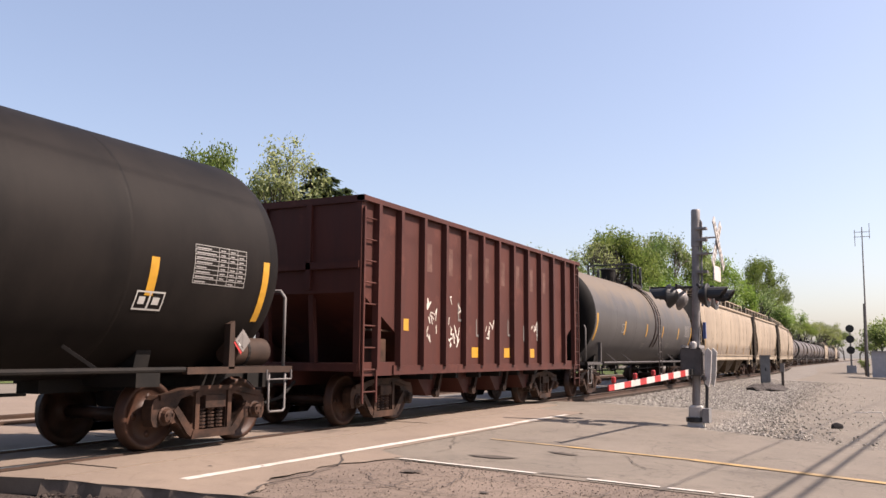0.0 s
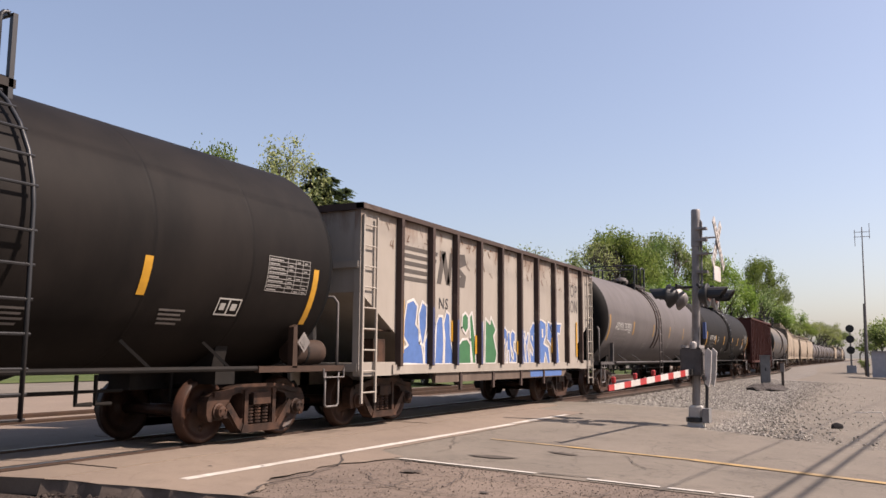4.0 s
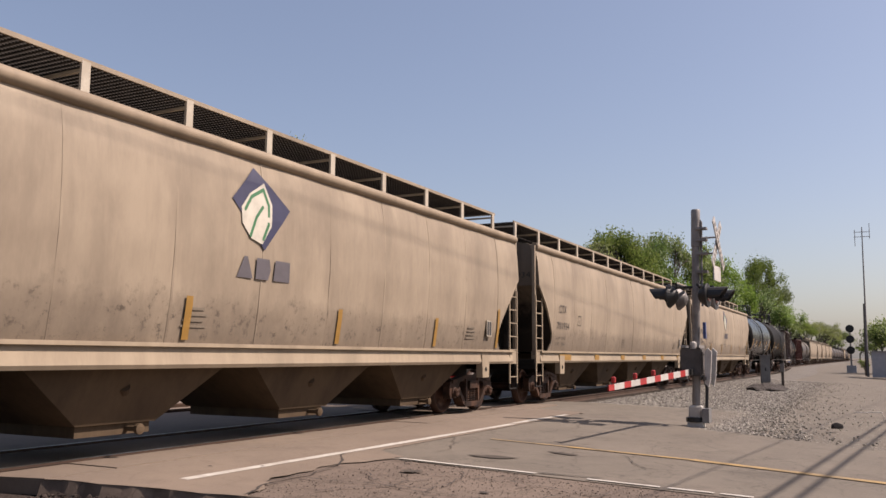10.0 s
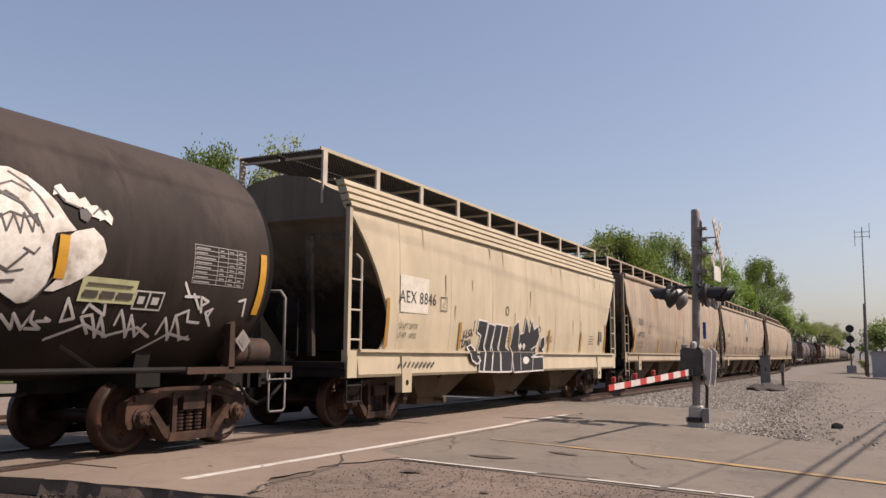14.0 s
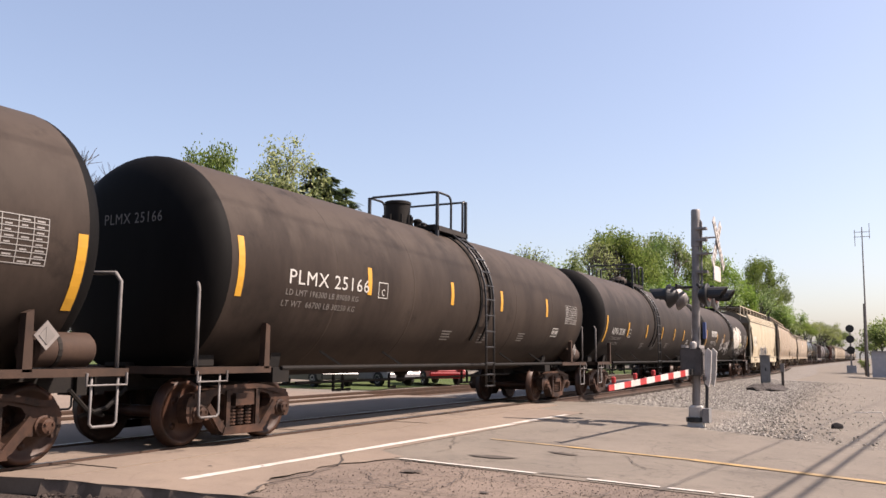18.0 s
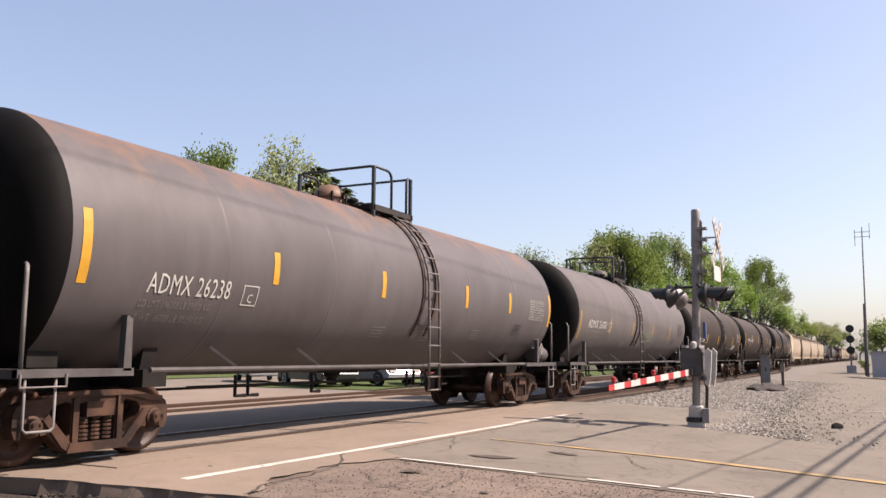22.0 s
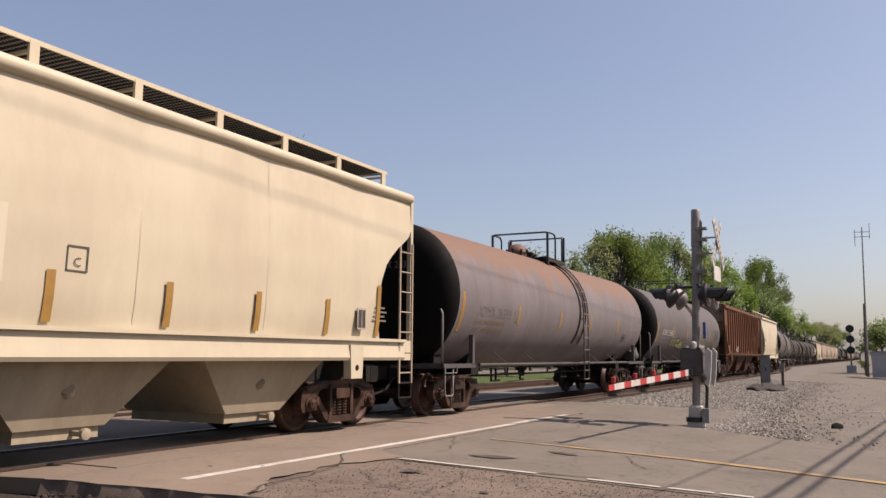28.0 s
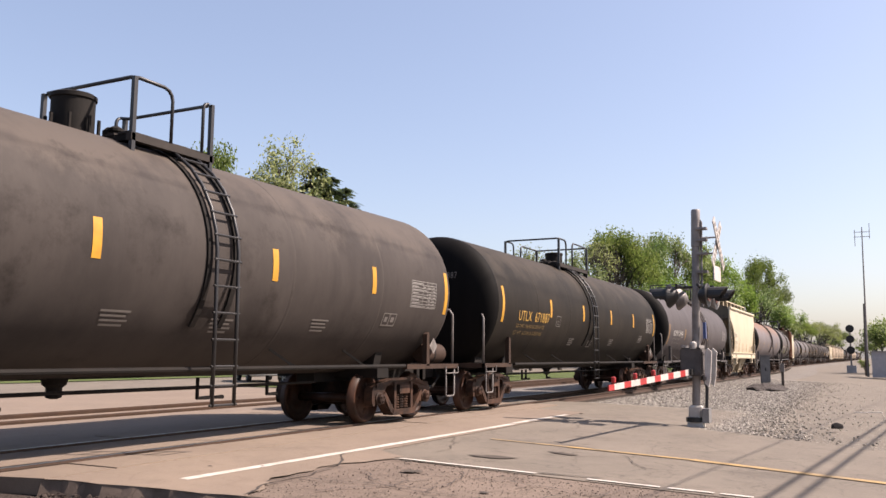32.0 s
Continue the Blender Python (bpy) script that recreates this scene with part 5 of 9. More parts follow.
def edge_far(y):
    return 20.05 + 0.465 * (y + 2.3) + 0.06 * math.sin(y * 4.3) + 0.03 * math.sin(y * 11.0)


def edge_left(y):
    """The broken outer edge of the paving on the near side of the rails."""
    return 6.69 - 0.24 * (y + 3.82) + 0.025 * math.sin(y * 6.1) + 0.012 * math.sin(y * 17.0)


def apron_foot(x):
    """Where the pale apron breaks off against the old asphalt."""
    if x > 10.2:
        return -3.02 - 0.6 * (1 - smoothstep(10.2, 10.8, x))
    return -3.32 - 0.14 * (x - 8.7) ** 2 * (1.0 if x < 8.7 else 0.9) + 0.05 * math.sin(x * 5.0) + 0.025 * math.sin(x * 13.0)


strip("road", "road", lambda u, v: ((lambda y: (edge_near(y) - 0.35 + u * (edge_far(y) - edge_near(y) + 0.35), y, road_z(y)))(-30 + v * 28.4)), 24, 220, label="worn tan asphalt road running up to the railway")
strip("shoulder", "old_asphalt", lambda u, v: ((lambda y: (edge_left(y) + u * (edge_near(y) - 0.25 - edge_left(y)), y, road_z(y) - 0.010 + 0.006 * math.sin(y * 5 + u * 9) * math.sin(u * 3.14)))(-14 + v * 10.9)), 16, 110, label="broken brown asphalt shoulder")
strip("apron", "apron", lambda u, v: ((lambda y: (edge_left(y) + u * (20.1 - edge_left(y)), y, road_z(y) + 0.008))(apron_foot(6.7 + u * 13.4) + v * (-1.62 - apron_foot(6.7 + u * 13.4)))), 140, 10, label="pale concrete apron beside the rails")
strip("road_beyond", "apron", lambda u, v: (2.0 + u * 22.0 + v * 4.0, 1.6 + v * 14.0, road_z(1.6 + v * 14.0)), 10, 28, label="pale worn road beyond the rails")
strip("grass", "grass", lambda u, v: (-80 + u * 220.0, 25.0 + 55 * v * v, -0.10 + 0.6 * v), 30, 12, label="mown spring grass beyond the road")
strip("verge", "grass", lambda u, v: (28.8 + u * 95.2, 9.2 - 0.9 * (1 - u) + 8.0 * v + 0.3 * math.sin(u * 40), -0.11 + 0.03 * math.sin(u * 90)), 40, 8, label="grassy verge beside the second track")
strip("bank", "soil", lambda u, v: (2.0 + u * (edge_left(-9.0 + v * 8.4) - 2.0), -9.0 + v * 8.4, min(-0.20, road_z(-9.0 + v * 8.4) - 0.10) + 0.03 * math.sin(u * 17 + v * 9) * math.sin(v * 23)), 20, 30, label="dark crumbly soil beside the crossing edge")
strip("crossing_edge", "old_asphalt", lambda u, v: ((lambda y: (edge_left(y) + 0.01 - 0.12 * u - 0.02 * math.sin(y * 9.0) * u, y, road_z(y) + 0.004 - 0.30 * u))(-14.0 + v * 12.4)), 4, 120, label="broken edge of the crossing pavement")
for row in (-1, 0, 1):
    for k in range(7):
        bm = bmesh.new()
        x0 = 4.6 + k * 2.5
        y0, y1 = {-1: (-1.63, -0.84), 0: (-0.66, 0.66), 1: (0.84, 1.62)}[row]
        zt = -0.022 - 0.004 * ((k * 7 + row) % 3)
        if row < 0 and k == 0:
            prism(bm, [(edge_left(y0), y0), (x0 + 2.488, y0), (x0 + 2.488, y1), (edge_left(y1), y1)], "Z", -0.2, zt)
        else:
            box(bm, x0 + 0.012, x0 + 2.488, y0, y1, -0.2, zt)
        p = part("crossing_panel", bm, "apron")
        tagged(p, "pale concrete crossing panel beside the rails", "crossing panel", "crossing panels", "structure")

# rails, ties and ballast along the track
path_x = [-60, -30, 0] + list(range(4, 80, 8)) + list(range(80, 152, 4)) + list(range(160, 420, 20)) + [500, 700]
for s in (-1, 1):
    bm = bmesh.new()
    pr = [(-0.07, -0.17), (0.07, -0.17), (0.07, -0.155), (0.012, -0.13), (0.012, -0.045), (0.036, -0.03), (0.036, 0.0), (-0.036, 0.0), (-0.036, -0.03), (-0.012, -0.045), (-0.012, -0.13), (-0.07, -0.155)]
    rings = [[bm.verts.new((x, track_y(x) + s * 0.753 + p, z)) for p, z in pr] for x in path_x]
    for a, b in zip(rings, rings[1:]):
        for i in range(12):
            bm.faces.new((a[i], a[(i + 1) % 12], b[(i + 1) % 12], b[i]))
    bmesh.ops.recalc_face_normals(bm, faces=bm.faces)
    r = part("rail", bm, "rail")
    tagged(r, "brown steel rail with a worn bright top", "rail", "rails", "structure")
    bm = bmesh.new()
    for a, b in zip(path_x, path_x[1:]):
        q = [bm.verts.new((x, track_y(x) + s * 0.753 + d, 0.0015)) for x, d in ((a, -0.03), (b, -0.03), (b, 0.03), (a, 0.03))]
        bm.faces.new(q)
    part("rail_head", bm, "tread", r, "bright worn running surface")
bm = bmesh.new()
for k in range(200):
    x = 22.6 + k * 0.53
    y = track_y(x)
    box(bm, x - 0.11, x + 0.11, y - 1.3, y + 1.3, -0.36, -0.165)
tagged(part("ties", bm, "tie"), "weathered timber railway ties", "railway tie", "", "stuff")
for s in (-1, 1):
    bm = bmesh.new()
    for x0, x1 in zip(range(-20, 140, 20), range(0, 160, 20)):
        prism(bm, [(5.75 + s * 0.753 + p, z) for p, z in ((-0.07, -0.17), (0.07, -0.17), (0.012, -0.13), (0.036, -0.03), (0.036, 0.0), (-0.036, 0.0), (-0.036, -0.03), (-0.012, -0.13))], "X", x0, x1)
    tagged(part("rail", bm, "rail"), "rusty rail of the second track", "rail", "rails", "structure")
bx = [-60, -20, 3.9] + [4.6] + [22.0] + list(range(24, 80, 4)) + list(range(80, 152, 6)) + [180, 250, 400, 700]


def bed(x, v):
    y = track_y(x)
    prof = [(-5.2, -0.30), (-3.4, -0.22), (-1.9, -0.19), (-1.4, -0.19), (1.4, -0.19), (1.9, -0.19), (7.4, -0.16), (8.6, -0.32)]
    p, z = prof[v]
    return (x, y + p, z - (0.16 if 4 < x < 22.3 else 0.0))


me = bpy.data.meshes.new("ballast_bed")
me.from_pydata([bed(x, v) for x in bx for v in range(8)], [], [(i * 8 + v, (i + 1) * 8 + v, (i + 1) * 8 + v + 1, i * 8 + v + 1) for i in range(len(bx) - 1) for v in range(7)])
me.materials.append(M["ballast"])
tagged(new("ballast_bed", me), "bed of pale crushed stone under the track", "ballast", "", "structure")


def line(name, mat, a, b, w, label):
    """A painted line from a to b on the road."""
    a, b = Vector(a), Vector(b)
    d = (b - a).normalized()
    s = Vector((-d.y, d.x)) * w / 2
    n = 12
    v, f = [], []
    for i in range(n + 1):
        c = a + (b - a) * i / n
        for q in (c - s, c + s):
            v.append((q.x, q.y, road_z(q.y) + 0.012))
    for i in range(n):
        f.append((2 * i, 2 * i + 2, 2 * i + 3, 2 * i + 1))
    me = bpy.data.meshes.new(name)
    me.from_pydata(v, [], f)
    me.materials.append(M[mat])
    return tagged(new(name, me), label, "road marking", "", "structure")


line("stop_line", "mark_white", (7.03, -2.72), (15.85, -2.9), 0.13, "worn white stop line beside the rails")
line("stop_line", "mark_white", (15.95, -2.85), (19.0, -2.94), 0.13, "worn white stop line beside the rails")
for a, b, w in (((13.12, -3.63), (13.06, -5.0), 0.07), ((13.06, -5.0), (12.95, -6.9), 0.14), ((12.95, -6.9), (12.4, -9.9), 0.20)):
    line("centre_line", "mark_yellow", a, b, w, "worn yellow centre line")
for a, b in ((0.0, 0.43), (0.575, 0.77), (0.79, 0.905), (0.92, 1.0)):
    p, q = Vector((10.06, -3.64)), Vector((10.16, -8.1))
    line("edge_line", "mark_white", p + (q - p) * a, p + (q - p) * b, 0.085, "broken white edge line")


# cracks and dark patches in the paving
M["crack"] = plain("open_crack_in_asphalt", (0.042, 0.033, 0.028), 0.95)
M["tar"] = rough_surface("old_tar_patch", (0.0536, 0.0441, 0.0378), (0.0882, 0.0725, 0.0599), 0.9, scale=3.0, fine=18.0, shift=False)


def crack(start, heading, length, w, seed, limit=None):
    """A jagged open crack lying in the road's surface."""
    rng = random.Random(seed)
    p = Vector(start)
    a = radians(heading)
    pts = [p.copy()]
    run = 0.0
    while run < length:
        d = rng.uniform(0.06, 0.16)
        a += rng.uniform(-0.55, 0.55)
        a += (radians(heading) - a) * 0.25
        p = p + Vector((math.cos(a), math.sin(a))) * d
        run += d
        pts.append(p.copy())
    v, f = [], []
    for i, q in enumerate(pts):
        t = (pts[min(i + 1, len(pts) - 1)] - pts[max(i - 1, 0)]).normalized()
        hw = w / 2 * rng.uniform(0.35, 1.2) * (1.0 if 0 < i < len(pts) - 1 else 0.15)
        for s in (-1, 1):
            v.append((q.x - t.y * hw * s, q.y + t.x * hw * s, road_z(q.y) + 0.0135))
    for i in range(len(pts) - 1):
        f.append((2 * i, 2 * i + 1, 2 * i + 3, 2 * i + 2))
    me = bpy.data.meshes.new("crack")
    me.from_pydata(v, [], f)
    me.materials.append(M["crack"])
    tagged(new("crack", me), "jagged open crack in the worn asphalt", "crack", "cracks in the paving", "structure")


SHOULDER_CRACKS = [(6.75, -3.78, 30, 0.9, 0.04), (7.5, -3.45, 8, 1.3, 0.03), (8.8, -3.36, -4, 1.2, 0.03), (9.9, -3.5, -90, 0.6, 0.02), (8.0, -3.5, -80, 2.0, 0.02), (8.9, -3.6, -110, 1.8, 0.02), (7.3, -4.2, -20, 1.7, 0.02), (9.0, -4.6, -60, 1.4, 0.018), (8.1, -5.1, 10, 1.5, 0.018), (9.4, -5.4, -95, 1.6, 0.018), (7.5, -5.6, -40, 1.6, 0.02), (9.0, -6.6, -20, 1.2, 0.016)]
ROAD_CRACKS = [(10.16, -5.55, -88, 0.75, 0.06), (10.3, -3.6, -85, 0.6, 0.02), (11.6, -4.8, -60, 1.3, 0.014), (11.4, -6.6, 20, 1.5, 0.014), (12.6, -5.9, -95, 1.6, 0.016), (13.3, -3.8, -92, 2.0, 0.022), (14.6, -4.4, -75, 1.6, 0.014), (11.0, -3.7, 5, 2.1, 0.014), (12.0, -7.4, -40, 1.3, 0.014), (14.3, -7.4, 60, 1.4, 0.014), (15.5, -6.0, -30, 1.2, 0.014), (11.2, -7.6, -80, 1.2, 0.014), (14.9, -3.6, -10, 2.2, 0.012)]
for k, (x, y, a, n_, w) in enumerate(SHOULDER_CRACKS + ROAD_CRACKS):
    crack((x, y), a, n_, w, 90 + k)
for k, (x, y, rx_, ry_, turn) in enumerate(((11.1, -4.55, 0.17, 0.36, 10), (8.45, -5.6, 0.05, 0.06, 0), (9.2, -4.3, 0.10, 0.16, 40), (12.2, -5.2, 0.10, 0.25, -10), (7.9, -2.3, 0.03, 0.03, 0), (8.3, -2.75, 0.03, 0.03, 0))):
    rng = random.Random(300 + k)
    c, s = math.cos(radians(turn)), math.sin(radians(turn))
    rim = []
    for i in range(16):
        a = i * math.pi / 8
        q = rng.uniform(0.65, 1.15)
        px_, py_ = rx_ * q * math.cos(a), ry_ * q * math.sin(a)
        X, Y = x + c * px_ - s * py_, y + s * px_ + c * py_
        rim.append((X, Y, road_z(Y) + 0.0125))
    me = bpy.data.meshes.new("stain")
    me.from_pydata(rim, [], [tuple(range(16))])
    me.materials.append(M["tar" if k in (0, 2, 3) else "crack"])
    tagged(new("stain", me), "dark oily stain on the worn asphalt", "stain", "stains on the paving", "structure")


# ---- wagons, from the head of the visible train back ----
def round_side(r, zc):
    return lambda z: math.sqrt(max(0.01, r * r - (z - zc) ** 2))


def flat_side(w):
    return lambda z: w


M["blue_spray"] = plain("blue_spray_paint", (0.048, 0.112, 0.29), 0.65)
M["navy_spray"] = plain("dark_blue_spray_paint", (0.0189, 0.0252, 0.0756), 0.6)
M["pale_green_spray"] = plain("faded_green_spray_paint", (0.1638, 0.2142, 0.1386), 0.65)
M["green_spray"] = plain("green_spray_paint", (0.0189, 0.1071, 0.0378), 0.6)
M["black_spray"] = plain("black_spray_paint", (0.0032, 0.0032, 0.0044), 0.6)
M["white_spray"] = rough_surface("white_spray_paint", (0.4914, 0.4788, 0.4662), (0.3906, 0.3465, 0.315), 0.6, fine=12.0)
M["chalky_spray"] = rough_surface("scuffed_white_spray_paint", (0.52, 0.49, 0.44), (0.24, 0.195, 0.155), 0.65, scale=3.6, fine=16.0, mixlo=0.46, mixhi=0.72, shift=False)
M["grey_spray"] = plain("dark_grey_spray_paint", (0.063, 0.0536, 0.0504), 0.65)
M["lime_spray"] = plain("yellow_green_spray_paint", (0.2268, 0.2237, 0.0819), 0.65)
M["blue_mark"] = plain("blue_emblem_paint", (0.0221, 0.0221, 0.0599), 0.55)
M["green_mark"] = plain("leaf_green_paint", (0.0315, 0.1386, 0.0567), 0.55)
M["pale_sign"] = plain("pale_yellow_sign", (0.3465, 0.3465, 0.189), 0.6)
M["fresh_patch"] = plain("fresh_cream_patch", (0.4662, 0.4284, 0.3591), 0.55)
M["fresh_cream_panel"] = car_paint("fresh_cream_panel", (0.46, 0.405, 0.31), (0.41, 0.36, 0.27), rough=0.5, streak=0.15)
M["worn_bar"] = rough_surface("worn_white_lettering", (0.12, 0.062, 0.05), (0.065, 0.022, 0.016), 0.7, scale=5.0, fine=20.0)
M["rust_bloom"] = rough_surface("brown_rust_bloom", (0.135, 0.075, 0.048), (0.085, 0.045, 0.03), 0.85, fine=25.0)
M["emblem_grey"] = plain("faded_blue_grey_paint", (0.085, 0.075, 0.085), 0.6)
M["red_sign"] = plain("red_placard", (0.3465, 0.0252, 0.0221), 0.5)
M["dirt_run"] = rough_surface("dirt_run", (0.27, 0.22, 0.15), (0.20, 0.155, 0.10), 0.8)
M["rust_streak"] = rough_surface("rust_streak", (0.0391, 0.0202, 0.0139), (0.0252, 0.0164, 0.0126), 0.8)


def curl(cx_, cz, rx_, rz_, a0, a1, n=10):
    return [(cx_ + rx_ * math.cos(radians(a0 + (a1 - a0) * k / n)), cz + rz_ * math.sin(radians(a0 + (a1 - a0) * k / n))) for k in range(n + 1)]


def patch(name, parent, pts, face, mat, off=0.008, label=""):
    """A flat painted patch with the given (x, z) corners on the near side."""
    bm = bmesh.new()
    bm.faces.new([bm.verts.new((x, -face(z) - off, z)) for x, z in pts])
    return part(name, bm, mat, parent, label)


tank_car("tank_car", 25.80, 41.10, "grey tank car with a tan-stained top", "two_tone", dome="drum", lad=8.3)
ahead_hopper, _ = hopper_car("covered_hopper", 43.6, 63.4, "cream covered hopper with grimy streaked sides", "tan")
car, body = gondola_car("gondola_car", 12.2, 24.1, "faded oxide-red ribbed gondola with worn lettering", "maroon", 3.92, 1.05, [-5.42, -4.62, -3.72, -2.78, -1.84, -0.95, -0.05, 0.85, 1.78, 2.7, 3.65, 4.6, 5.42], hopper=True)
for k in range(8):
    x = -5.95 + 2.42 + k * 0.93
    patch("worn_letter_bar", body, [(x, 2.9), (x + 0.26, 2.9), (x + 0.26, 3.46), (x, 3.46)], flat_side(1.56), "worn_bar", 0.005)
for x, z in ((3.9, 2.0), (4.8, 1.7), (6.6, 1.75), (7.6, 1.65)):
    strokes("worn_letter_bar", body, [[(-5.95 + x, z), (-5.95 + x + 0.3, z), (-5.95 + x + 0.3, z + 0.34)], [(-5.95 + x, z + 0.34), (-5.95 + x, z)]], 0.05, flat_side(1.56), "faint")
for x in (1.42, 4.55, 6.35, 8.0, 9.6):
    z = 1.22 + (0.5 if x < 2 else 0.0)
    patch("reflector_stripe", body, [(-5.95 + x, z), (-5.95 + x + 0.33, z), (-5.95 + x + 0.33, z + 0.22), (-5.95 + x, z + 0.22)], flat_side(1.56), "yellow")
rng = random.Random(8)
for x0, z0, n_ in ((2.45, 1.85, 9), (3.4, 1.9, 12), (5.2, 1.6, 5), (8.1, 1.7, 6)):
    for k in range(n_):
        x, z = -5.95 + x0 + rng.uniform(0, 0.5), z0 + rng.uniform(-0.4, 0.45)
        strokes("graffiti", body, [[(x, z), (x + rng.uniform(-0.08, 0.12), z + rng.uniform(-0.16, 0.2)), (x + rng.uniform(-0.05, 0.16), z + rng.uniform(-0.16, 0.2))]], rng.uniform(0.02, 0.045), flat_side(1.56), "chalky_spray", label="scuffed white graffiti scrawl")

car, tank = tank_car("tank_car", -5.55, 9.73, "black tank car with yellow reflector stripes", "black", 1.63, 2.55, text="GATX 200591", at=(1.0, 2.75, 2.15, 2.4), stripe_at=(0.05, 2.83, 5.61, 8.6, 10.82, 13.0, 15.13), sz=2.2, lad=7.4, plate=3.5, dish=0.78, inset=0.5, plat=(0.45, 1.35, 1.1))
patch("hazard_placard", car, [(7.1, 1.42), (7.25, 1.58), (7.4, 1.42), (7.25, 1.26)], flat_side(1.47), "red_sign", label="red diamond hazard placard")
patch("placard_bar", car, [(7.19, 1.38), (7.31, 1.38), (7.31, 1.45), (7.19, 1.45)], flat_side(1.48), "white")
tank_car("tank_car", -23.46, -8.10, "dusty grey tank car with white lettering", "grey", 1.62, 2.54, text="ADMX 25753", at=(0.8, 2.76, 2.16, 2.42), dome="cap", stripes="dull_yellow", stripe_at=(0.05, 3.18, 6.25, 9.15, 11.96, 15.3), sz=2.27, lad=7.0, plate=2.6)

car, body = gondola_car("gondola_car", -38.5, -25.25, "pale grey ribbed gondola covered in blue and green graffiti", "gon_grey", 3.78, 1.06, [-6.625 + d for d in (1.36, 2.6, 3.7, 4.9, 6.1, 7.3, 8.45, 9.75, 10.85, 12.1)], cap_mat="gon_post", post_mat="gon_post", text_lines=[("NS", 3.02, 3.42, 2.2, 2.42, "ink"), ("TOP", 10.98, 11.88, 2.95, 3.32, "ink"), ("GON", 10.98, 11.88, 2.5, 2.87, "ink")])
gx = -6.625
gs = flat_side(1.56)
for k in range(5):
    z = 3.32 - 0.145 * k
    patch("emblem_bar", body, [(gx + 1.46, z - 0.075), (gx + 2.92 - 0.05 * k, z - 0.075), (gx + 2.95 - 0.05 * k, z), (gx + 1.46, z)], gs, "ink_soft")
for poly in ([(2.92, 2.7), (3.12, 3.38), (3.3, 3.38), (3.1, 2.7)], [(3.12, 3.3), (3.3, 3.38), (3.5, 2.75), (3.34, 2.7)], [(3.36, 2.7), (3.5, 3.38), (3.62, 3.38), (3.52, 2.7)], [(3.82, 2.7), (4.2, 2.7), (4.28, 2.95), (3.95, 3.1), (4.3, 3.2), (4.2, 3.42), (3.85, 3.38), (3.78, 3.1), (4.05, 2.92), (3.8, 2.88)]):
    piece("emblem_shape", body, [[(gx + x, z) for x, z in poly]], gs, "ink_soft", 0.006)
rng = random.Random(31)
for k in range(110):
    x, z = gx + rng.uniform(0.9, 12.3), 3.72 - 0.6 * rng.random() ** 2.2
    strokes("rust_flake", body, [[(x, z), (x + rng.uniform(-0.1, 0.1), z - rng.uniform(0.0, 0.12)), (x + rng.uniform(-0.12, 0.12), z - rng.uniform(0.02, 0.2))]], rng.uniform(0.008, 0.03), gs, "rust_bloom")
shapes = [
    [(1.55, 1.1), (1.5, 1.35), (1.75, 1.45), (1.58, 1.6), (1.6, 1.9), (1.7, 2.25), (1.95, 2.32), (2.12, 2.2), (2.05, 1.85), (2.2, 1.75), (2.35, 1.3), (2.38, 1.08)],
    [(2.2, 1.5), (2.16, 2.05), (2.3, 2.3), (2.5, 2.22), (2.48, 1.8), (2.36, 1.45)],
    [(2.42, 1.08), (2.4, 1.5), (2.58, 1.78), (2.66, 2.2), (2.8, 2.15), (2.86, 1.5), (2.78, 1.08)],
    [(2.84, 1.08), (2.9, 1.9), (3.0, 2.05), (3.18, 2.05), (3.24, 1.5), (3.2, 1.08)],
    [(3.26, 1.08), (3.28, 1.6), (3.22, 1.9), (3.34, 2.16), (3.5, 2.1), (3.54, 1.6), (3.66, 1.3), (3.7, 1.08)]]
for poly in shapes:
    piece("graffiti", body, [[(gx + x, z) for x, z in poly]], gs, "blue_spray", 0.006, (0.05, "white_spray"), "fat blue graffiti letter edged in white")
shapes = [
    [(3.9, 1.08), (3.95, 1.5), (4.1, 1.6), (4.35, 1.62), (4.5, 1.5), (4.55, 1.08)], [(4.08, 1.85), (4.1, 2.1), (4.25, 2.18), (4.4, 2.08), (4.4, 1.85), (4.25, 1.72)],
    [(4.5, 1.6), (4.45, 2.1), (4.58, 2.2), (4.72, 1.7), (4.8, 1.08), (4.62, 1.08)], [(4.86, 1.08), (4.9, 1.9), (5.05, 2.1), (5.2, 2.0), (5.12, 1.5), (5.2, 1.08)], [(5.26, 1.08), (5.3, 2.1), (5.55, 1.98), (5.6, 2.15), (5.9, 1.85), (5.75, 1.7), (5.95, 1.3), (5.85, 1.08)]]
for poly in shapes:
    piece("graffiti", body, [[(gx + x, z) for x, z in poly]], gs, "green_spray", 0.006, (0.05, "white_spray"), "fat green graffiti letter edged in white")
piece("graffiti", body, [[(-0.36, 1.1), (-0.37, 1.53), (-0.35, 1.86), (-0.21, 1.93), (-0.08, 1.85), (-0.06, 1.6), (-0.18, 1.47), (-0.2, 1.4), (-0.2, 1.1)]], gs, "blue_spray", 0.006, (0.045, "white_spray"), "fat blue graffiti letter edged in white")
piece("graffiti", body, [[(-0.13, 1.1), (-0.08, 1.43), (-0.04, 1.82), (0.09, 1.83), (0.22, 1.1), (0.07, 1.1), (0.04, 1.38), (-0.04, 1.38), (-0.04, 1.1)]], gs, "blue_spray", 0.006, (0.045, "white_spray"), "fat blue graffiti letter edged in white")
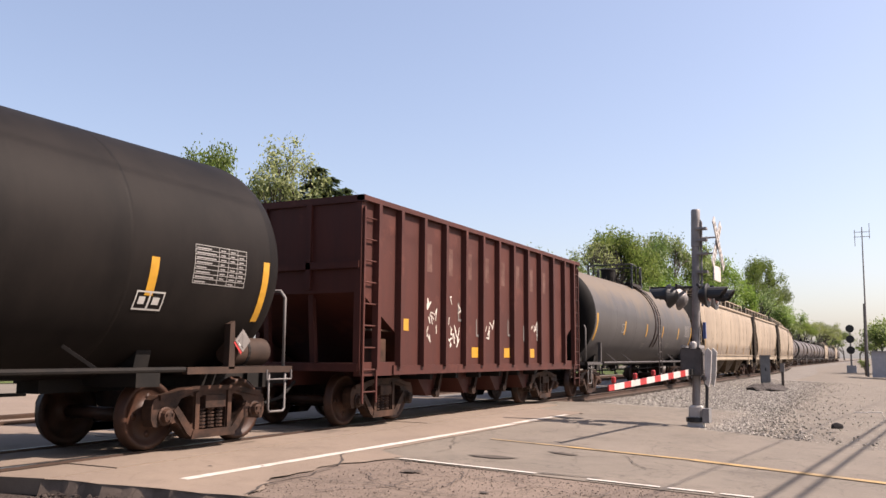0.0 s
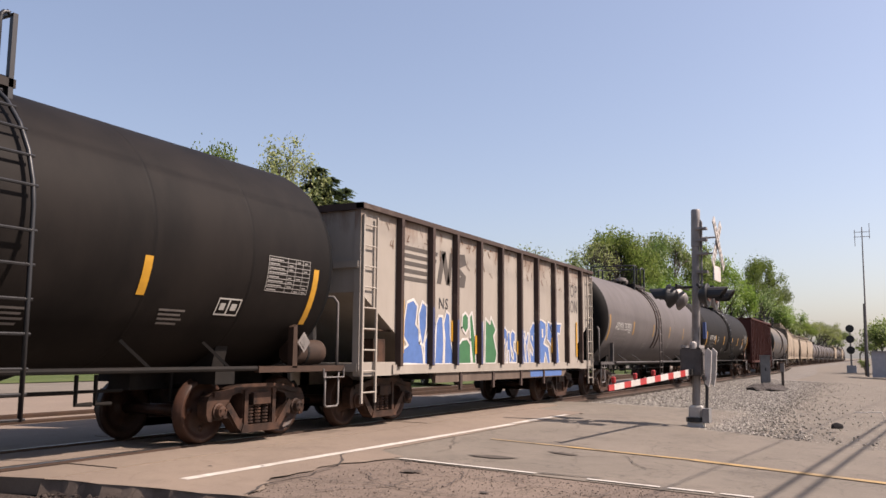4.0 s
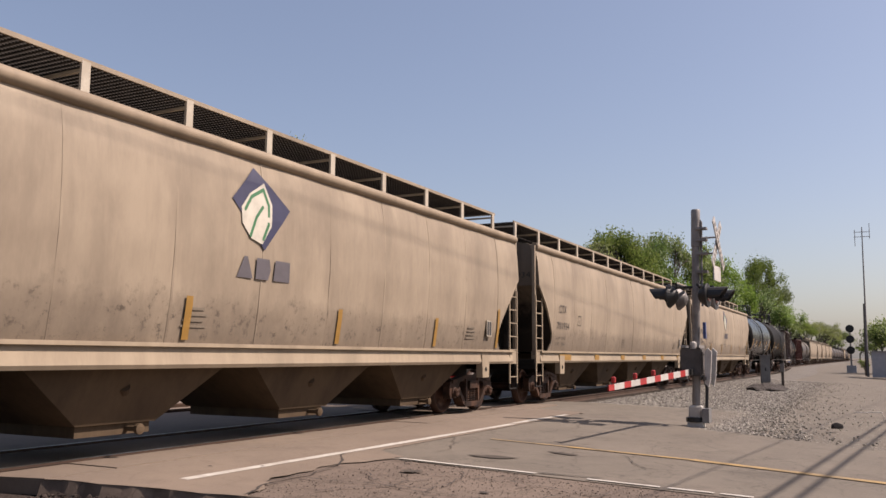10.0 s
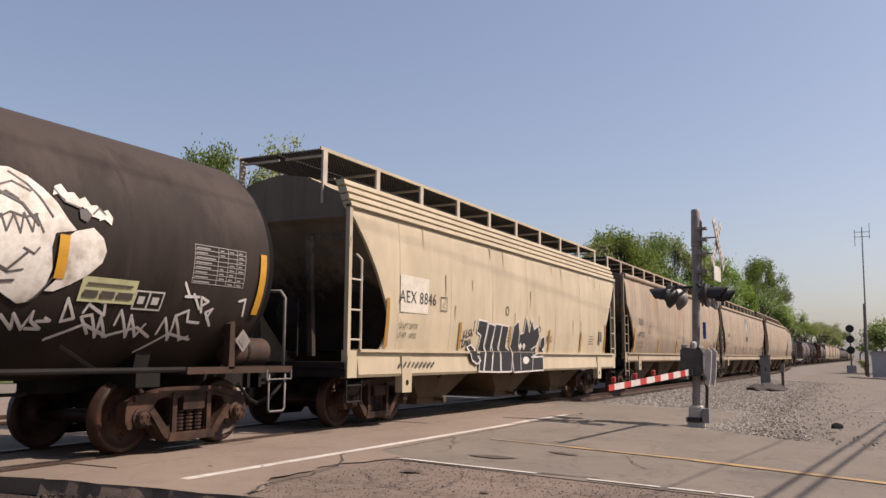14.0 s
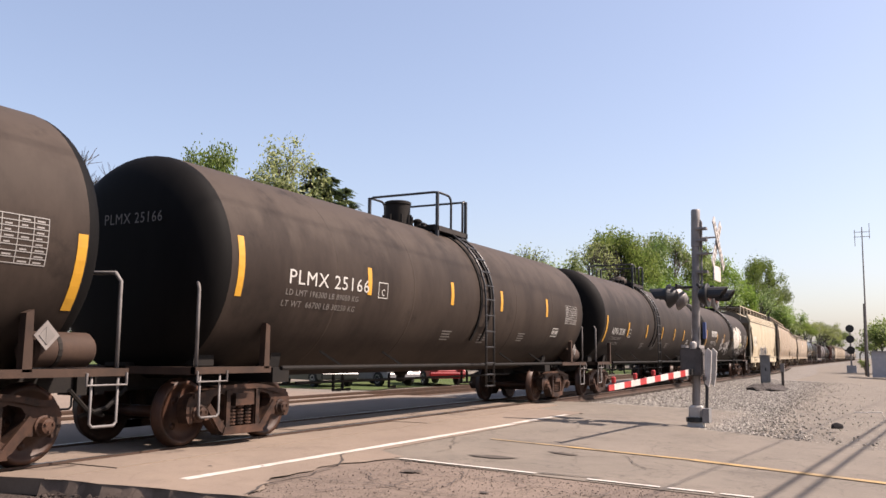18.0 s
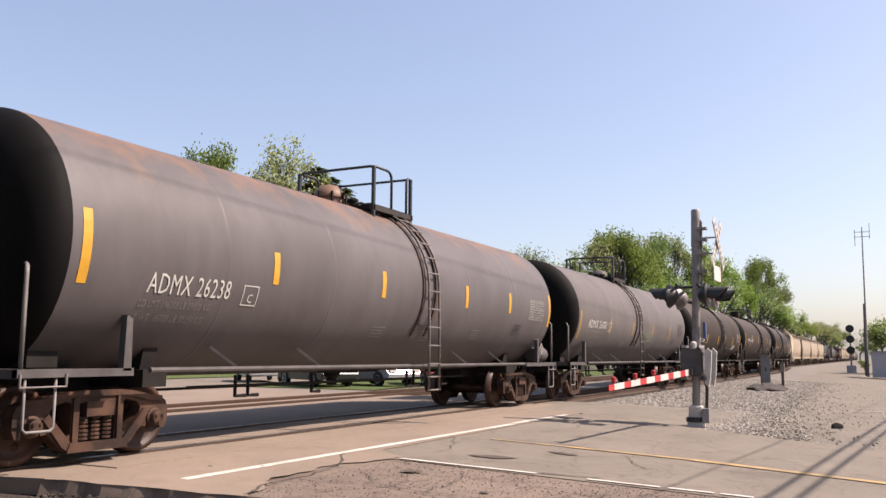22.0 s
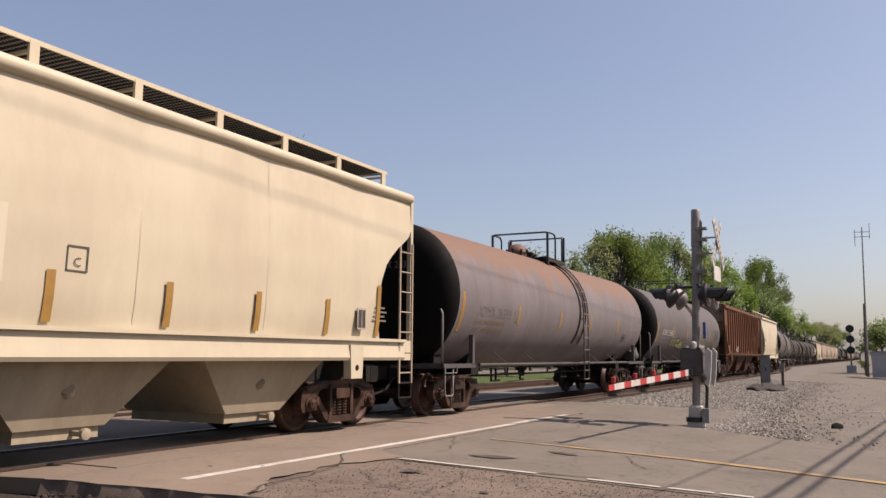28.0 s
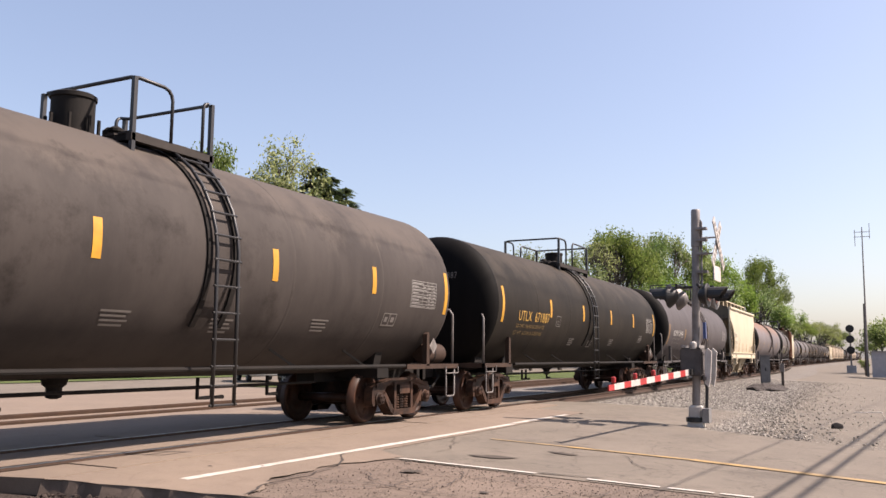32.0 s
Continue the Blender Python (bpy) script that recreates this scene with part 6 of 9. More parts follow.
piece("graffiti", body, [[(0.24, 1.1), (0.2, 1.27), (0.32, 1.18), (0.3, 1.33), (0.15, 1.52), (0.14, 1.78), (0.25, 1.87), (0.43, 1.81), (0.43, 1.59), (0.34, 1.6), (0.35, 1.41), (0.52, 1.33), (0.52, 1.09)]], gs, "blue_spray", 0.006, (0.045, "white_spray"), "fat blue graffiti letter edged in white")
piece("graffiti", body, [[(0.81, 1.09), (0.8, 1.51), (0.84, 1.79), (0.99, 1.78), (1.07, 1.64), (1.03, 1.49), (1.16, 1.08), (1.02, 1.08), (0.94, 1.39), (0.94, 1.08)]], gs, "blue_spray", 0.006, (0.045, "white_spray"), "fat blue graffiti letter edged in white")
piece("graffiti", body, [[(0.95, 1.85), (1.09, 1.86), (1.14, 1.65), (1.27, 1.84), (1.35, 1.83), (1.25, 1.49), (1.36, 1.08), (1.16, 1.08), (1.15, 1.52)]], gs, "blue_spray", 0.006, (0.045, "white_spray"), "fat blue graffiti letter edged in white")
piece("graffiti", body, [[(1.45, 1.08), (1.41, 1.43), (1.6, 1.28), (1.64, 1.41), (1.41, 1.66), (1.41, 1.91), (1.64, 2.11), (1.96, 2.05), (1.97, 1.91), (1.74, 1.83), (1.99, 1.51), (2.11, 1.07)]], gs, "blue_spray", 0.006, (0.045, "white_spray"), "fat blue graffiti letter edged in white")
piece("graffiti", body, [[(2.16, 1.07), (1.95, 2.18), (2.24, 2.21), (2.59, 2.13), (2.61, 1.84), (2.42, 1.59), (2.78, 1.5), (2.92, 1.06), (2.71, 1.06), (2.54, 1.35), (2.43, 1.07)]], gs, "blue_spray", 0.006, (0.045, "white_spray"), "fat blue graffiti letter edged in white")
piece("graffiti", body, [[(2.72, 2.19), (2.88, 2.15), (3.15, 1.72), (3.14, 1.47), (2.88, 1.61), (2.67, 1.71)]], gs, "blue_spray", 0.006, (0.045, "white_spray"), "fat blue graffiti letter edged in white")
piece("graffiti", body, [[(2.91, 2.13), (3.84, 2.16), (3.7, 1.86), (3.52, 1.89), (3.65, 1.05), (3.33, 1.06), (3.2, 1.84), (3.03, 1.87)]], gs, "blue_spray", 0.006, (0.045, "white_spray"), "fat blue graffiti letter edged in white")
piece("graffiti", body, [[(-0.25, 1.66), (-0.18, 1.68), (-0.18, 1.53), (-0.24, 1.51)]], gs, "white_spray", 0.012)
piece("graffiti", body, [[(1.51, 1.77), (1.59, 1.79), (1.64, 1.68), (1.58, 1.63)]], gs, "white_spray", 0.012)
piece("graffiti", body, [[(2.27, 1.97), (2.37, 1.97), (2.39, 1.76), (2.29, 1.73)]], gs, "white_spray", 0.012)
patch("graffiti", body, [(1.45, 0.90), (3.84, 0.88), (3.82, 0.74), (1.47, 0.74)], gs, "blue_spray", 0.006, "blue paint on the lower side")
for x, z1 in ((-6.625 + 2.6, 2.2), (-6.625 + 3.7, 2.0), (-6.625 + 4.9, 2.0), (-6.625 + 7.3, 1.9), (-6.625 + 8.45, 2.1), (-6.625 + 9.75, 2.2)):
    patch("graffiti", body, [(x - 0.045, 1.08), (x + 0.045, 1.08), (x + 0.045, z1), (x - 0.045, z1)], flat_side(1.672), "navy_spray", 0.004, "dark blue paint over a post")
for x, z0, z1 in ((1.46, 1.3, 2.28), (3.55, 1.55, 1.98), (4.72, 1.3, 1.7), (7.15, 1.3, 1.62), (9.62, 1.35, 1.75), (11.72, 1.25, 2.25)):
    patch("reflector_stripe", body, [(gx + x, z0), (gx + x + 0.12, z0), (gx + x + 0.12, z1), (gx + x, z1)], flat_side(1.575), "yellow")

tank_car("tank_car", -50.57, -39.52, "short black tank car with white lettering", "black", 1.68, 2.67, text="STSX 3900", at=(1.3, 2.85, 2.02, 2.24), stripe_at=(0.05, 3.5, 3.85, 7.2, 10.6), sz=2.2, lad=5.4, plate=2.5, dome="cap", belt=False)
car, tank = tank_car("tank_car", -63.60, -52.92, "short glossy black tank car with white lettering", "gloss_black", 1.68, 2.73, text="STSX 4648", at=(0.98, 2.85, 1.97, 2.21), stripe_at=(0.05, 1.98, 4.1, 6.6, 8.05, 10.4), sz=2.21, lad=4.73, plate=5.4, dome="cap", belt=False)
for tx, x0, x1, z in (("CORN SYRUP", 7.95, 8.85, 2.1), ("VENT WHEN UNLOADING", 4.9, 6.0, 2.2), ("DO NOT EXCEED 60 F", 6.6, 7.5, 2.12)):
    words("stencil", tx, tank, -5.34 + x0, -5.34 + x1, z, z + 0.08, "white", "", wrap=(1.68, 2.74))

ADM_EMBLEM = [(9.69, 3.92), (9.2, 3.4), (9.9, 2.74), (10.49, 3.4)]


def leaf_emblem(body, h, face, dx=0.0):
    """A dark blue diamond with a pale leaf rimmed in green, and three plain bars for the name under it."""
    piece("emblem", body, [[(x - h + dx, z) for x, z in ADM_EMBLEM]], face, "blue_mark", 0.008, None, "dark blue diamond emblem")
    leaf = [(9.84, 2.82), (9.6, 2.88), (9.4, 3.08), (9.38, 3.3), (9.56, 3.52), (9.88, 3.72), (10.06, 3.42), (10.04, 3.1)]
    piece("emblem_leaf", body, [[(x - h + dx, z) for x, z in leaf]], face, "fresh_patch", 0.013, None, "pale leaf")
    strokes("emblem_vein", body, [[(x - h + dx, z) for x, z in l_] for l_ in ([(9.46, 3.28), (9.6, 3.48), (9.86, 3.62), (9.98, 3.4), (9.97, 3.12), (9.86, 2.9)], [(9.58, 2.92), (9.7, 3.2), (9.84, 3.36)])], 0.05, lambda z: face(z) + 0.008, "green_mark", label="green leaf rim")
    for k, poly in enumerate(([(0.0, 2.32), (0.34, 2.32), (0.20, 2.62), (0.13, 2.62)], [(0.40, 2.32), (0.68, 2.32), (0.72, 2.47), (0.68, 2.62), (0.40, 2.62)], [(0.80, 2.32), (1.18, 2.32), (1.16, 2.62), (0.82, 2.62)])):
        piece("emblem_bar", body, [[(9.34 + x - h + dx, z) for x, z in poly]], face, "emblem_grey", 0.008)


def hopper_face(z):
    return side_width(z, HOPPER_PROF)


car, body = hopper_car("covered_hopper", -85.2, -65.2, "grimy tan covered hopper with a blue diamond emblem", "tan", text_lines=[("ADMX", 1.69, 2.57, 2.43, 2.65, "ink"), ("53791", 1.64, 2.52, 1.98, 2.18, "ink"), ("LD LMT  216900", 1.55, 2.4, 1.72, 1.8, "ink_soft"), ("LT WT    69100", 1.55, 2.4, 1.56, 1.64, "ink_soft")])
leaf_emblem(body, 10.0, hopper_face)
for line_, w in zip([[(-7.95, 1.82), (-7.75, 1.98), (-7.46, 2.04), (-7.05, 2.02), (-6.7, 1.86), (-6.5, 1.66), (-6.51, 1.52)], [(-6.15, 2.49), (-6.44, 1.71)]], (0.045, 0.055)):
    strokes("graffiti", body, [line_], w, hopper_face, "grey_spray", label="faded dark spray line")
for line_ in [[(-6.1, 2.11), (-5.95, 2.43), (-5.55, 2.33), (-5.07, 2.0)], [(-5.95, 2.43), (-5.84, 1.99)], [(-5.84, 1.95), (-5.63, 2.01), (-5.52, 1.97), (-5.3, 2.03), (-5.07, 1.96), (-4.71, 2.03), (-4.47, 2.32)], [(-4.47, 2.32), (-4.69, 1.73)], [(-5.05, 1.63), (-4.69, 1.67), (-3.9, 1.6), (-3.65, 1.77), (-3.77, 1.99), (-4.05, 1.96), (-4.15, 1.82)], [(-5.52, 1.85), (-5.28, 1.71), (-5.06, 1.88), (-5.28, 1.62)], [(-0.71, 1.89), (-0.77, 2.06), (-0.28, 2.2)], [(0.32, 1.58), (0.56, 1.88), (1.2, 1.97)], [(-1.99, 1.94), (-1.43, 1.94), (-0.16, 1.99)]]:
    strokes("graffiti", body, [line_], 0.02, hopper_face, "ink_soft", label="thin dark scrawl")
hopper_car("covered_hopper", -106.0, -86.4, "grimy tan covered hopper with dark lettering", "tan", sill_stripes=True, stripes=None, text_lines=[("CITX", 1.66, 2.26, 2.45, 2.67, "ink"), ("701934", 1.55, 2.57, 2.0, 2.2, "ink"), ("LD LMT  216600", 1.5, 2.3, 1.72, 1.8, "ink_soft"), ("LT WT    69500", 1.48, 2.28, 1.56, 1.64, "ink_soft")])
car, body = hopper_car("covered_hopper", -127.0, -107.2, "streaked tan covered hopper with a blue leaf emblem", "tan", text_lines=[("ADMX", 1.71, 2.57, 2.43, 2.66, "ink"), ("63796", 1.63, 2.52, 1.98, 2.18, "ink"), ("LD LMT  216900", 1.55, 2.3, 1.73, 1.81, "ink_soft"), ("LT WT    69100", 1.52, 2.28, 1.57, 1.65, "ink_soft")])
leaf_emblem(body, 9.9, hopper_face)
car, body = hopper_car("covered_hopper", -147.95, -128.0, "tan covered hopper with rust blooms along the top", "tan_rust", stripes="yellow", text_lines=[("TILX", 1.74, 2.38, 2.42, 2.66, "ink"), ("649757", 1.68, 2.78, 1.97, 2.18, "ink"), ("LD LMT  216600", 1.65, 2.5, 1.74, 1.82, "ink"), ("LT WT     69400", 1.63, 2.48, 1.58, 1.66, "ink")])
rng = random.Random(77)
for k in range(70):
    x, z = 4.6 + 3.2 * rng.random(), 1.5 + 0.85 * rng.random() ** 1.5
    strokes("graffiti", body, [[(x, z), (x + rng.uniform(-0.05, 0.07), z + rng.uniform(-0.09, 0.09)), (x + rng.uniform(-0.07, 0.09), z + rng.uniform(-0.12, 0.12))]], rng.uniform(0.006, 0.018), hopper_face, "ink_soft", label="flaked dark mark of old graffiti")

AEX_PROF = [(1.34, 1.52), (1.9, 1.58), (2.6, 1.60), (3.2, 1.59), (3.76, 1.54)]
car, body = hopper_car("covered_hopper", -165.5, -149.2, "pale sand covered hopper with black graffiti", "aex", bays=3, eave=3.76, cut_top=3.62, sill_h=0.46, cut=1.35, roof_trim=True, seams=7, walk_posts=10, stripes="dull_yellow", prof=AEX_PROF, roof=0.7, rise=0.38, text_lines=[("AEX 8846", 1.68, 3.13, 2.24, 2.47, "ink"), ("LD LMT 209100", 1.7, 2.4, 1.76, 1.86, "ink_soft"), ("LT WT   60900", 1.68, 2.38, 1.58, 1.68, "ink_soft")])
ax = -8.15


def aex_face(z):
    return side_width(z, AEX_PROF) if z > 1.36 else 1.60


patch("repaint_patch", body, [(ax + 1.72, 2.06), (ax + 2.8, 2.06), (ax + 2.84, 2.74), (ax + 1.7, 2.76)], aex_face, "fresh_patch", 0.005)
rng = random.Random(19)
for k in range(16):
    x, zt = -5.6 + 0.82 * k + rng.uniform(-0.2, 0.2), rng.choice((3.72, 3.72, 2.9, 2.3))
    w, ln = rng.uniform(0.012, 0.035), rng.uniform(0.25, 0.8)
    piece("dirt_run", body, [[(x - w, zt), (x + w, zt), (x + w * 0.5, zt - ln * 0.6), (x, zt - ln), (x - w * 0.6, zt - ln * 0.5)]], aex_face, "dirt_run", 0.004, None, "thin brown run of dirt")
piece("graffiti", body, [[(-3.05, 1.78), (-2.96, 2.05), (-2.47, 2.02), (-2.62, 1.46), (-2.76, 0.91), (-3.0, 0.92), (-2.92, 1.39), (-2.81, 1.7)]], aex_face, "black_spray", 0.012, (0.035, "white_spray"), "black graffiti letter edged in white")
piece("graffiti", body, [[(-3.48, 1.44), (-3.29, 1.5), (-3.11, 1.42), (-3.05, 1.24), (-2.9, 1.15), (-3.09, 1.08), (-3.35, 1.16)]], aex_face, "black_spray", 0.012, (0.035, "white_spray"), "black graffiti letter edged in white")
piece("graffiti", body, [[(-2.43, 1.99), (-2.05, 1.95), (-2.21, 1.53), (-2.32, 0.9), (-2.73, 0.91), (-2.58, 1.46)]], aex_face, "black_spray", 0.012, (0.035, "white_spray"), "black graffiti letter edged in white")
piece("graffiti", body, [[(-2.05, 1.99), (-1.65, 1.98), (-1.82, 1.44), (-1.79, 0.89), (-2.29, 0.9), (-2.18, 1.47)]], aex_face, "black_spray", 0.012, (0.035, "white_spray"), "black graffiti letter edged in white")
piece("graffiti", body, [[(-1.65, 1.98), (-1.26, 1.96), (-1.36, 1.48), (-1.05, 1.35), (-1.14, 0.89), (-1.76, 0.89), (-1.77, 1.41)]], aex_face, "black_spray", 0.012, (0.035, "white_spray"), "black graffiti letter edged in white")
piece("graffiti", body, [[(-0.92, 1.98), (-0.62, 2.11), (-0.52, 1.79), (-0.28, 1.83), (-0.11, 2.25), (0.1, 1.85), (0.26, 2.2), (0.43, 1.94), (0.71, 2.03), (0.86, 1.76), (0.59, 1.33), (0.19, 1.23), (1.02, 1.25), (1.04, 0.9), (-0.98, 0.87), (-1.12, 1.35)]], aex_face, "black_spray", 0.012, (0.035, "white_spray"), "black graffiti letter edged in white")
piece("graffiti", body, [[(1.01, 1.73), (1.23, 1.78), (1.31, 1.54), (1.09, 1.37), (0.93, 1.53)]], aex_face, "black_spray", 0.012, (0.035, "white_spray"), "black graffiti letter edged in white")
piece("graffiti", body, [[(-0.54, 1.5), (-0.43, 1.59), (-0.32, 1.5), (-0.42, 1.4)]], aex_face, "white_spray", 0.02)
piece("graffiti", body, [[(-0.29, 1.51), (-0.2, 1.59), (-0.09, 1.51), (-0.19, 1.4)]], aex_face, "white_spray", 0.02)
piece("graffiti", body, [[(-0.44, 1.16), (-0.32, 1.24), (-0.09, 1.24), (0.04, 1.16), (-0.11, 1.07), (-0.33, 1.07)]], aex_face, "white_spray", 0.02)
for line_ in [[(-3.65, 1.78), (-3.68, 1.61), (-3.61, 1.69)], [(-3.53, 1.81), (-3.55, 1.64), (-3.46, 1.67)], [(-3.37, 1.82), (-3.45, 1.76), (-3.37, 1.7), (-3.46, 1.66)], [(-3.32, 1.68), (-3.31, 1.82), (-3.24, 1.69)], [(-3.15, 2.01), (-3.19, 1.8)], [(-3.84, 1.57), (-3.75, 1.58)], [(-3.8, 1.61), (-3.79, 1.54)], [(-3.68, 1.6), (-3.71, 1.45), (-3.63, 1.45)], [(-3.6, 1.58), (-3.6, 1.47), (-3.53, 1.58)], [(-3.5, 1.45), (-3.49, 1.58), (-3.43, 1.47), (-3.41, 1.6)], [(-3.37, 1.47), (-3.33, 1.61), (-3.29, 1.49)], [(1.43, 1.62), (1.46, 1.78), (1.59, 1.62), (1.65, 1.79)], [(1.77, 1.78), (1.72, 1.63), (1.84, 1.67)]]:
    strokes("graffiti", body, [line_], 0.03, aex_face, "ink", label="thin dark scrawl")
for line_ in ([(-0.55, 1.79), (-0.56, 1.36), (-0.54, 0.92)], [(0.83, 1.72), (0.66, 1.52), (0.32, 1.43), (0.23, 0.92)]):
    strokes("graffiti", body, [line_], 0.03, lambda z: aex_face(z) + 0.014, "white_spray")
strokes("graffiti", body, [curl(ax + 6.82, 2.32, 0.09, 0.1, 0, 360)], 0.03, aex_face, "ink")
strokes("graffiti", body, [curl(ax + 9.0, 1.95, 0.07, 0.07, 0, 360)], 0.03, aex_face, "ink")
strokes("stencil_bar", body, [[(ax + 1.7 + 0.16 * k, 1.05), (ax + 1.7 + 0.16 * k + 0.08, 1.12)] for k in range(9)], 0.05, lambda z: 1.585, "ink_soft", label="plain bars of a maker's name")

car, tank = tank_car("tank_car", -183.10, -167.65, "dark tank car covered in pale graffiti", "brownblack", 1.62, 2.54, text="PROX 76595", at=(1.6, 2.9, 1.95, 2.1), stripe_at=(0.05, 3.3, 5.6, 8.8, 11.85, 15.2), sz=2.3, lad=8.3)
ts = round_side(1.62, 2.535)
th = -7.7
for k in range(6):
    strokes("name_bar", tank, [[(th + 1.7 + 0.28 * k, 2.35), (th + 1.7 + 0.28 * k, 2.6), (th + 1.85 + 0.28 * k, 2.6), (th + 1.85 + 0.28 * k, 2.35)]], 0.07, ts, "white")
piece("graffiti", tank, [[(1.51, 2.28), (1.56, 2.52), (1.73, 2.82), (1.97, 3.06), (2.26, 2.92), (2.44, 2.65), (2.6, 2.27), (2.74, 1.88), (2.72, 1.73), (2.01, 1.75), (1.68, 2.02)]], ts, "chalky_spray", 0.0100, None, "big scuffed white graffiti piece")
piece("graffiti", tank, [[(2.91, 2.45), (3.16, 2.97), (3.38, 3.14), (3.59, 3.17), (3.8, 3.11), (3.97, 3.01), (4.13, 2.88), (4.27, 2.7), (4.38, 2.6), (4.11, 2.54), (4.08, 2.38), (4.13, 2.15), (4.1, 1.99), (3.97, 1.8), (3.84, 1.77), (3.57, 1.89), (3.22, 1.8)]], ts, "chalky_spray", 0.0115, None, "big scuffed white graffiti piece")
piece("graffiti", tank, [[(4.23, 2.49), (4.36, 2.59), (4.6, 2.66), (4.74, 2.56), (4.8, 2.42), (4.76, 2.28), (4.6, 2.13), (4.4, 2.01), (4.21, 1.92), (4.1, 1.92), (4.23, 2.08), (4.29, 2.17)]], ts, "chalky_spray", 0.0130, None, "big scuffed white graffiti piece")
for k in range(5):
    x, z = 4.08 + 0.15 * k, 3.04 - 0.05 * k
    piece("graffiti", tank, [[(x, z - 0.09), (x + 0.04, z + 0.02), (x + 0.13, z + 0.06 - 0.02 * (k % 2)), (x + 0.2, z - 0.03), (x + 0.17, z - 0.12), (x + 0.08, z - 0.06 - 0.05 * (k % 2))]], ts, "chalky_spray", 0.0145, None, "scuffed white flourish of the graffiti piece")
for line_ in [[(3.35, 2.91), (3.6, 3.02), (3.81, 2.95)], [(3.43, 2.61), (3.56, 2.69), (3.74, 2.66), (3.88, 2.71)], [(3.41, 2.52), (3.46, 2.65), (3.53, 2.49), (3.6, 2.67), (3.69, 2.49), (3.72, 2.7), (3.83, 2.52), (3.86, 2.71), (3.96, 2.53)], [(3.58, 3.12), (3.78, 3.02), (3.92, 2.9), (4.07, 2.71)], [(3.46, 2.15), (3.62, 2.08), (3.78, 2.12)], [(4.11, 3.03), (4.23, 2.9), (4.43, 2.86)], [(4.6, 2.82), (4.69, 2.9), (4.77, 2.84)], [(4.17, 2.09), (4.02, 1.85), (3.95, 1.8)], [(3.35, 2.79), (3.52, 2.9), (3.66, 2.84)], [(3.75, 2.34), (3.88, 2.29), (3.93, 2.36)], [(1.51, 2.28), (1.86, 2.37), (2.36, 2.2), (2.12, 2.62)], [(1.62, 2.62), (2.01, 3.04), (2.36, 2.69)]]:
    strokes("graffiti", tank, [line_], 0.02, lambda z: ts(z) + 0.012, "grey_spray", label="dark scuffed lines over the white piece")
for line_ in [[(-1.2, 2.04), (-1.39, 1.95), (-1.34, 1.78), (-1.07, 1.77), (-0.87, 1.72), (-0.87, 1.57), (-1.13, 1.62)], [(-0.87, 2.1), (-0.94, 1.95), (-0.84, 1.76), (-0.65, 1.71), (-0.6, 1.89), (-0.73, 2.07), (-0.87, 2.1)], [(-0.62, 2.12), (-0.54, 1.74), (-0.29, 1.67), (-0.36, 2.14), (-0.15, 1.63)], [(0.17, 2.0), (-0.02, 2.21), (-0.15, 2.0), (-0.02, 1.8), (0.48, 1.78), (0.76, 1.49), (0.44, 1.4), (-0.04, 1.64)], [(-2.54, 1.88), (-2.43, 1.95), (-2.41, 2.18), (-2.53, 2.27), (-2.53, 2.14), (-2.37, 1.99), (-2.2, 2.04), (-2.2, 2.2), (-2.27, 2.23)], [(-2.54, 1.88), (-2.33, 1.66), (-2.09, 1.7), (-1.86, 1.75), (-1.98, 1.85), (-2.21, 1.7), (-2.34, 1.63)]]:
    strokes("graffiti", tank, [line_], 0.065, lambda z: ts(z) + 0, "white_spray", label="white sprayed tag")
for line_ in [[(-2.81, 1.99), (-2.56, 1.85), (-2.4, 1.66), (-2.38, 1.49), (-2.42, 1.42)]]:
    strokes("graffiti", tank, [line_], 0.065, lambda z: ts(z) + 0, "white_spray", label="white sprayed tag")
for line_ in [[(3.72, 1.65), (3.92, 1.51), (3.86, 1.67), (4.04, 1.51), (4.08, 1.7), (4.1, 1.6), (4.26, 1.52), (4.08, 1.52)], [(4.17, 1.6), (4.33, 1.61), (4.26, 1.64)], [(4.47, 1.61), (4.44, 1.86), (4.62, 1.65), (4.47, 1.61)], [(4.4, 1.41), (4.8, 1.59), (5.21, 1.46)], [(4.91, 1.49), (4.71, 1.67), (4.84, 1.7), (5.05, 1.45), (4.98, 1.68), (5.18, 1.46)], [(4.71, 1.72), (4.77, 1.87), (4.96, 1.84), (5.01, 1.7), (4.77, 1.8)], [(5.16, 1.46), (5.59, 1.58), (5.86, 1.47)], [(5.23, 1.6), (5.23, 1.77), (5.5, 1.46), (5.41, 1.72), (5.64, 1.47), (5.69, 1.62)], [(5.82, 1.28), (6.16, 1.52), (6.59, 1.45)]]:
    strokes("graffiti", tank, [line_], 0.035, lambda z: ts(z) + 0.0, "white_spray", label="thin white sprayed tag")
for line_ in [[(5.96, 1.51), (5.97, 1.71), (6.21, 1.44), (6.12, 1.75), (6.42, 1.44), (6.53, 1.49)], [(6.14, 1.75), (6.31, 1.82), (6.37, 1.68), (6.58, 1.67)], [(6.11, 2.16), (6.25, 1.99), (6.17, 1.99), (6.41, 2.0)], [(6.31, 2.03), (6.48, 1.85)], [(6.54, 1.81), (6.46, 2.0), (6.61, 1.95), (6.51, 1.89)], [(6.69, 1.73), (6.73, 1.86), (6.62, 1.81), (6.81, 1.64)], [(7.2, 1.99), (7.32, 2.02), (7.37, 1.8)]]:
    strokes("graffiti", tank, [line_], 0.035, lambda z: ts(z) + 0.0, "white_spray", label="thin white sprayed tag")
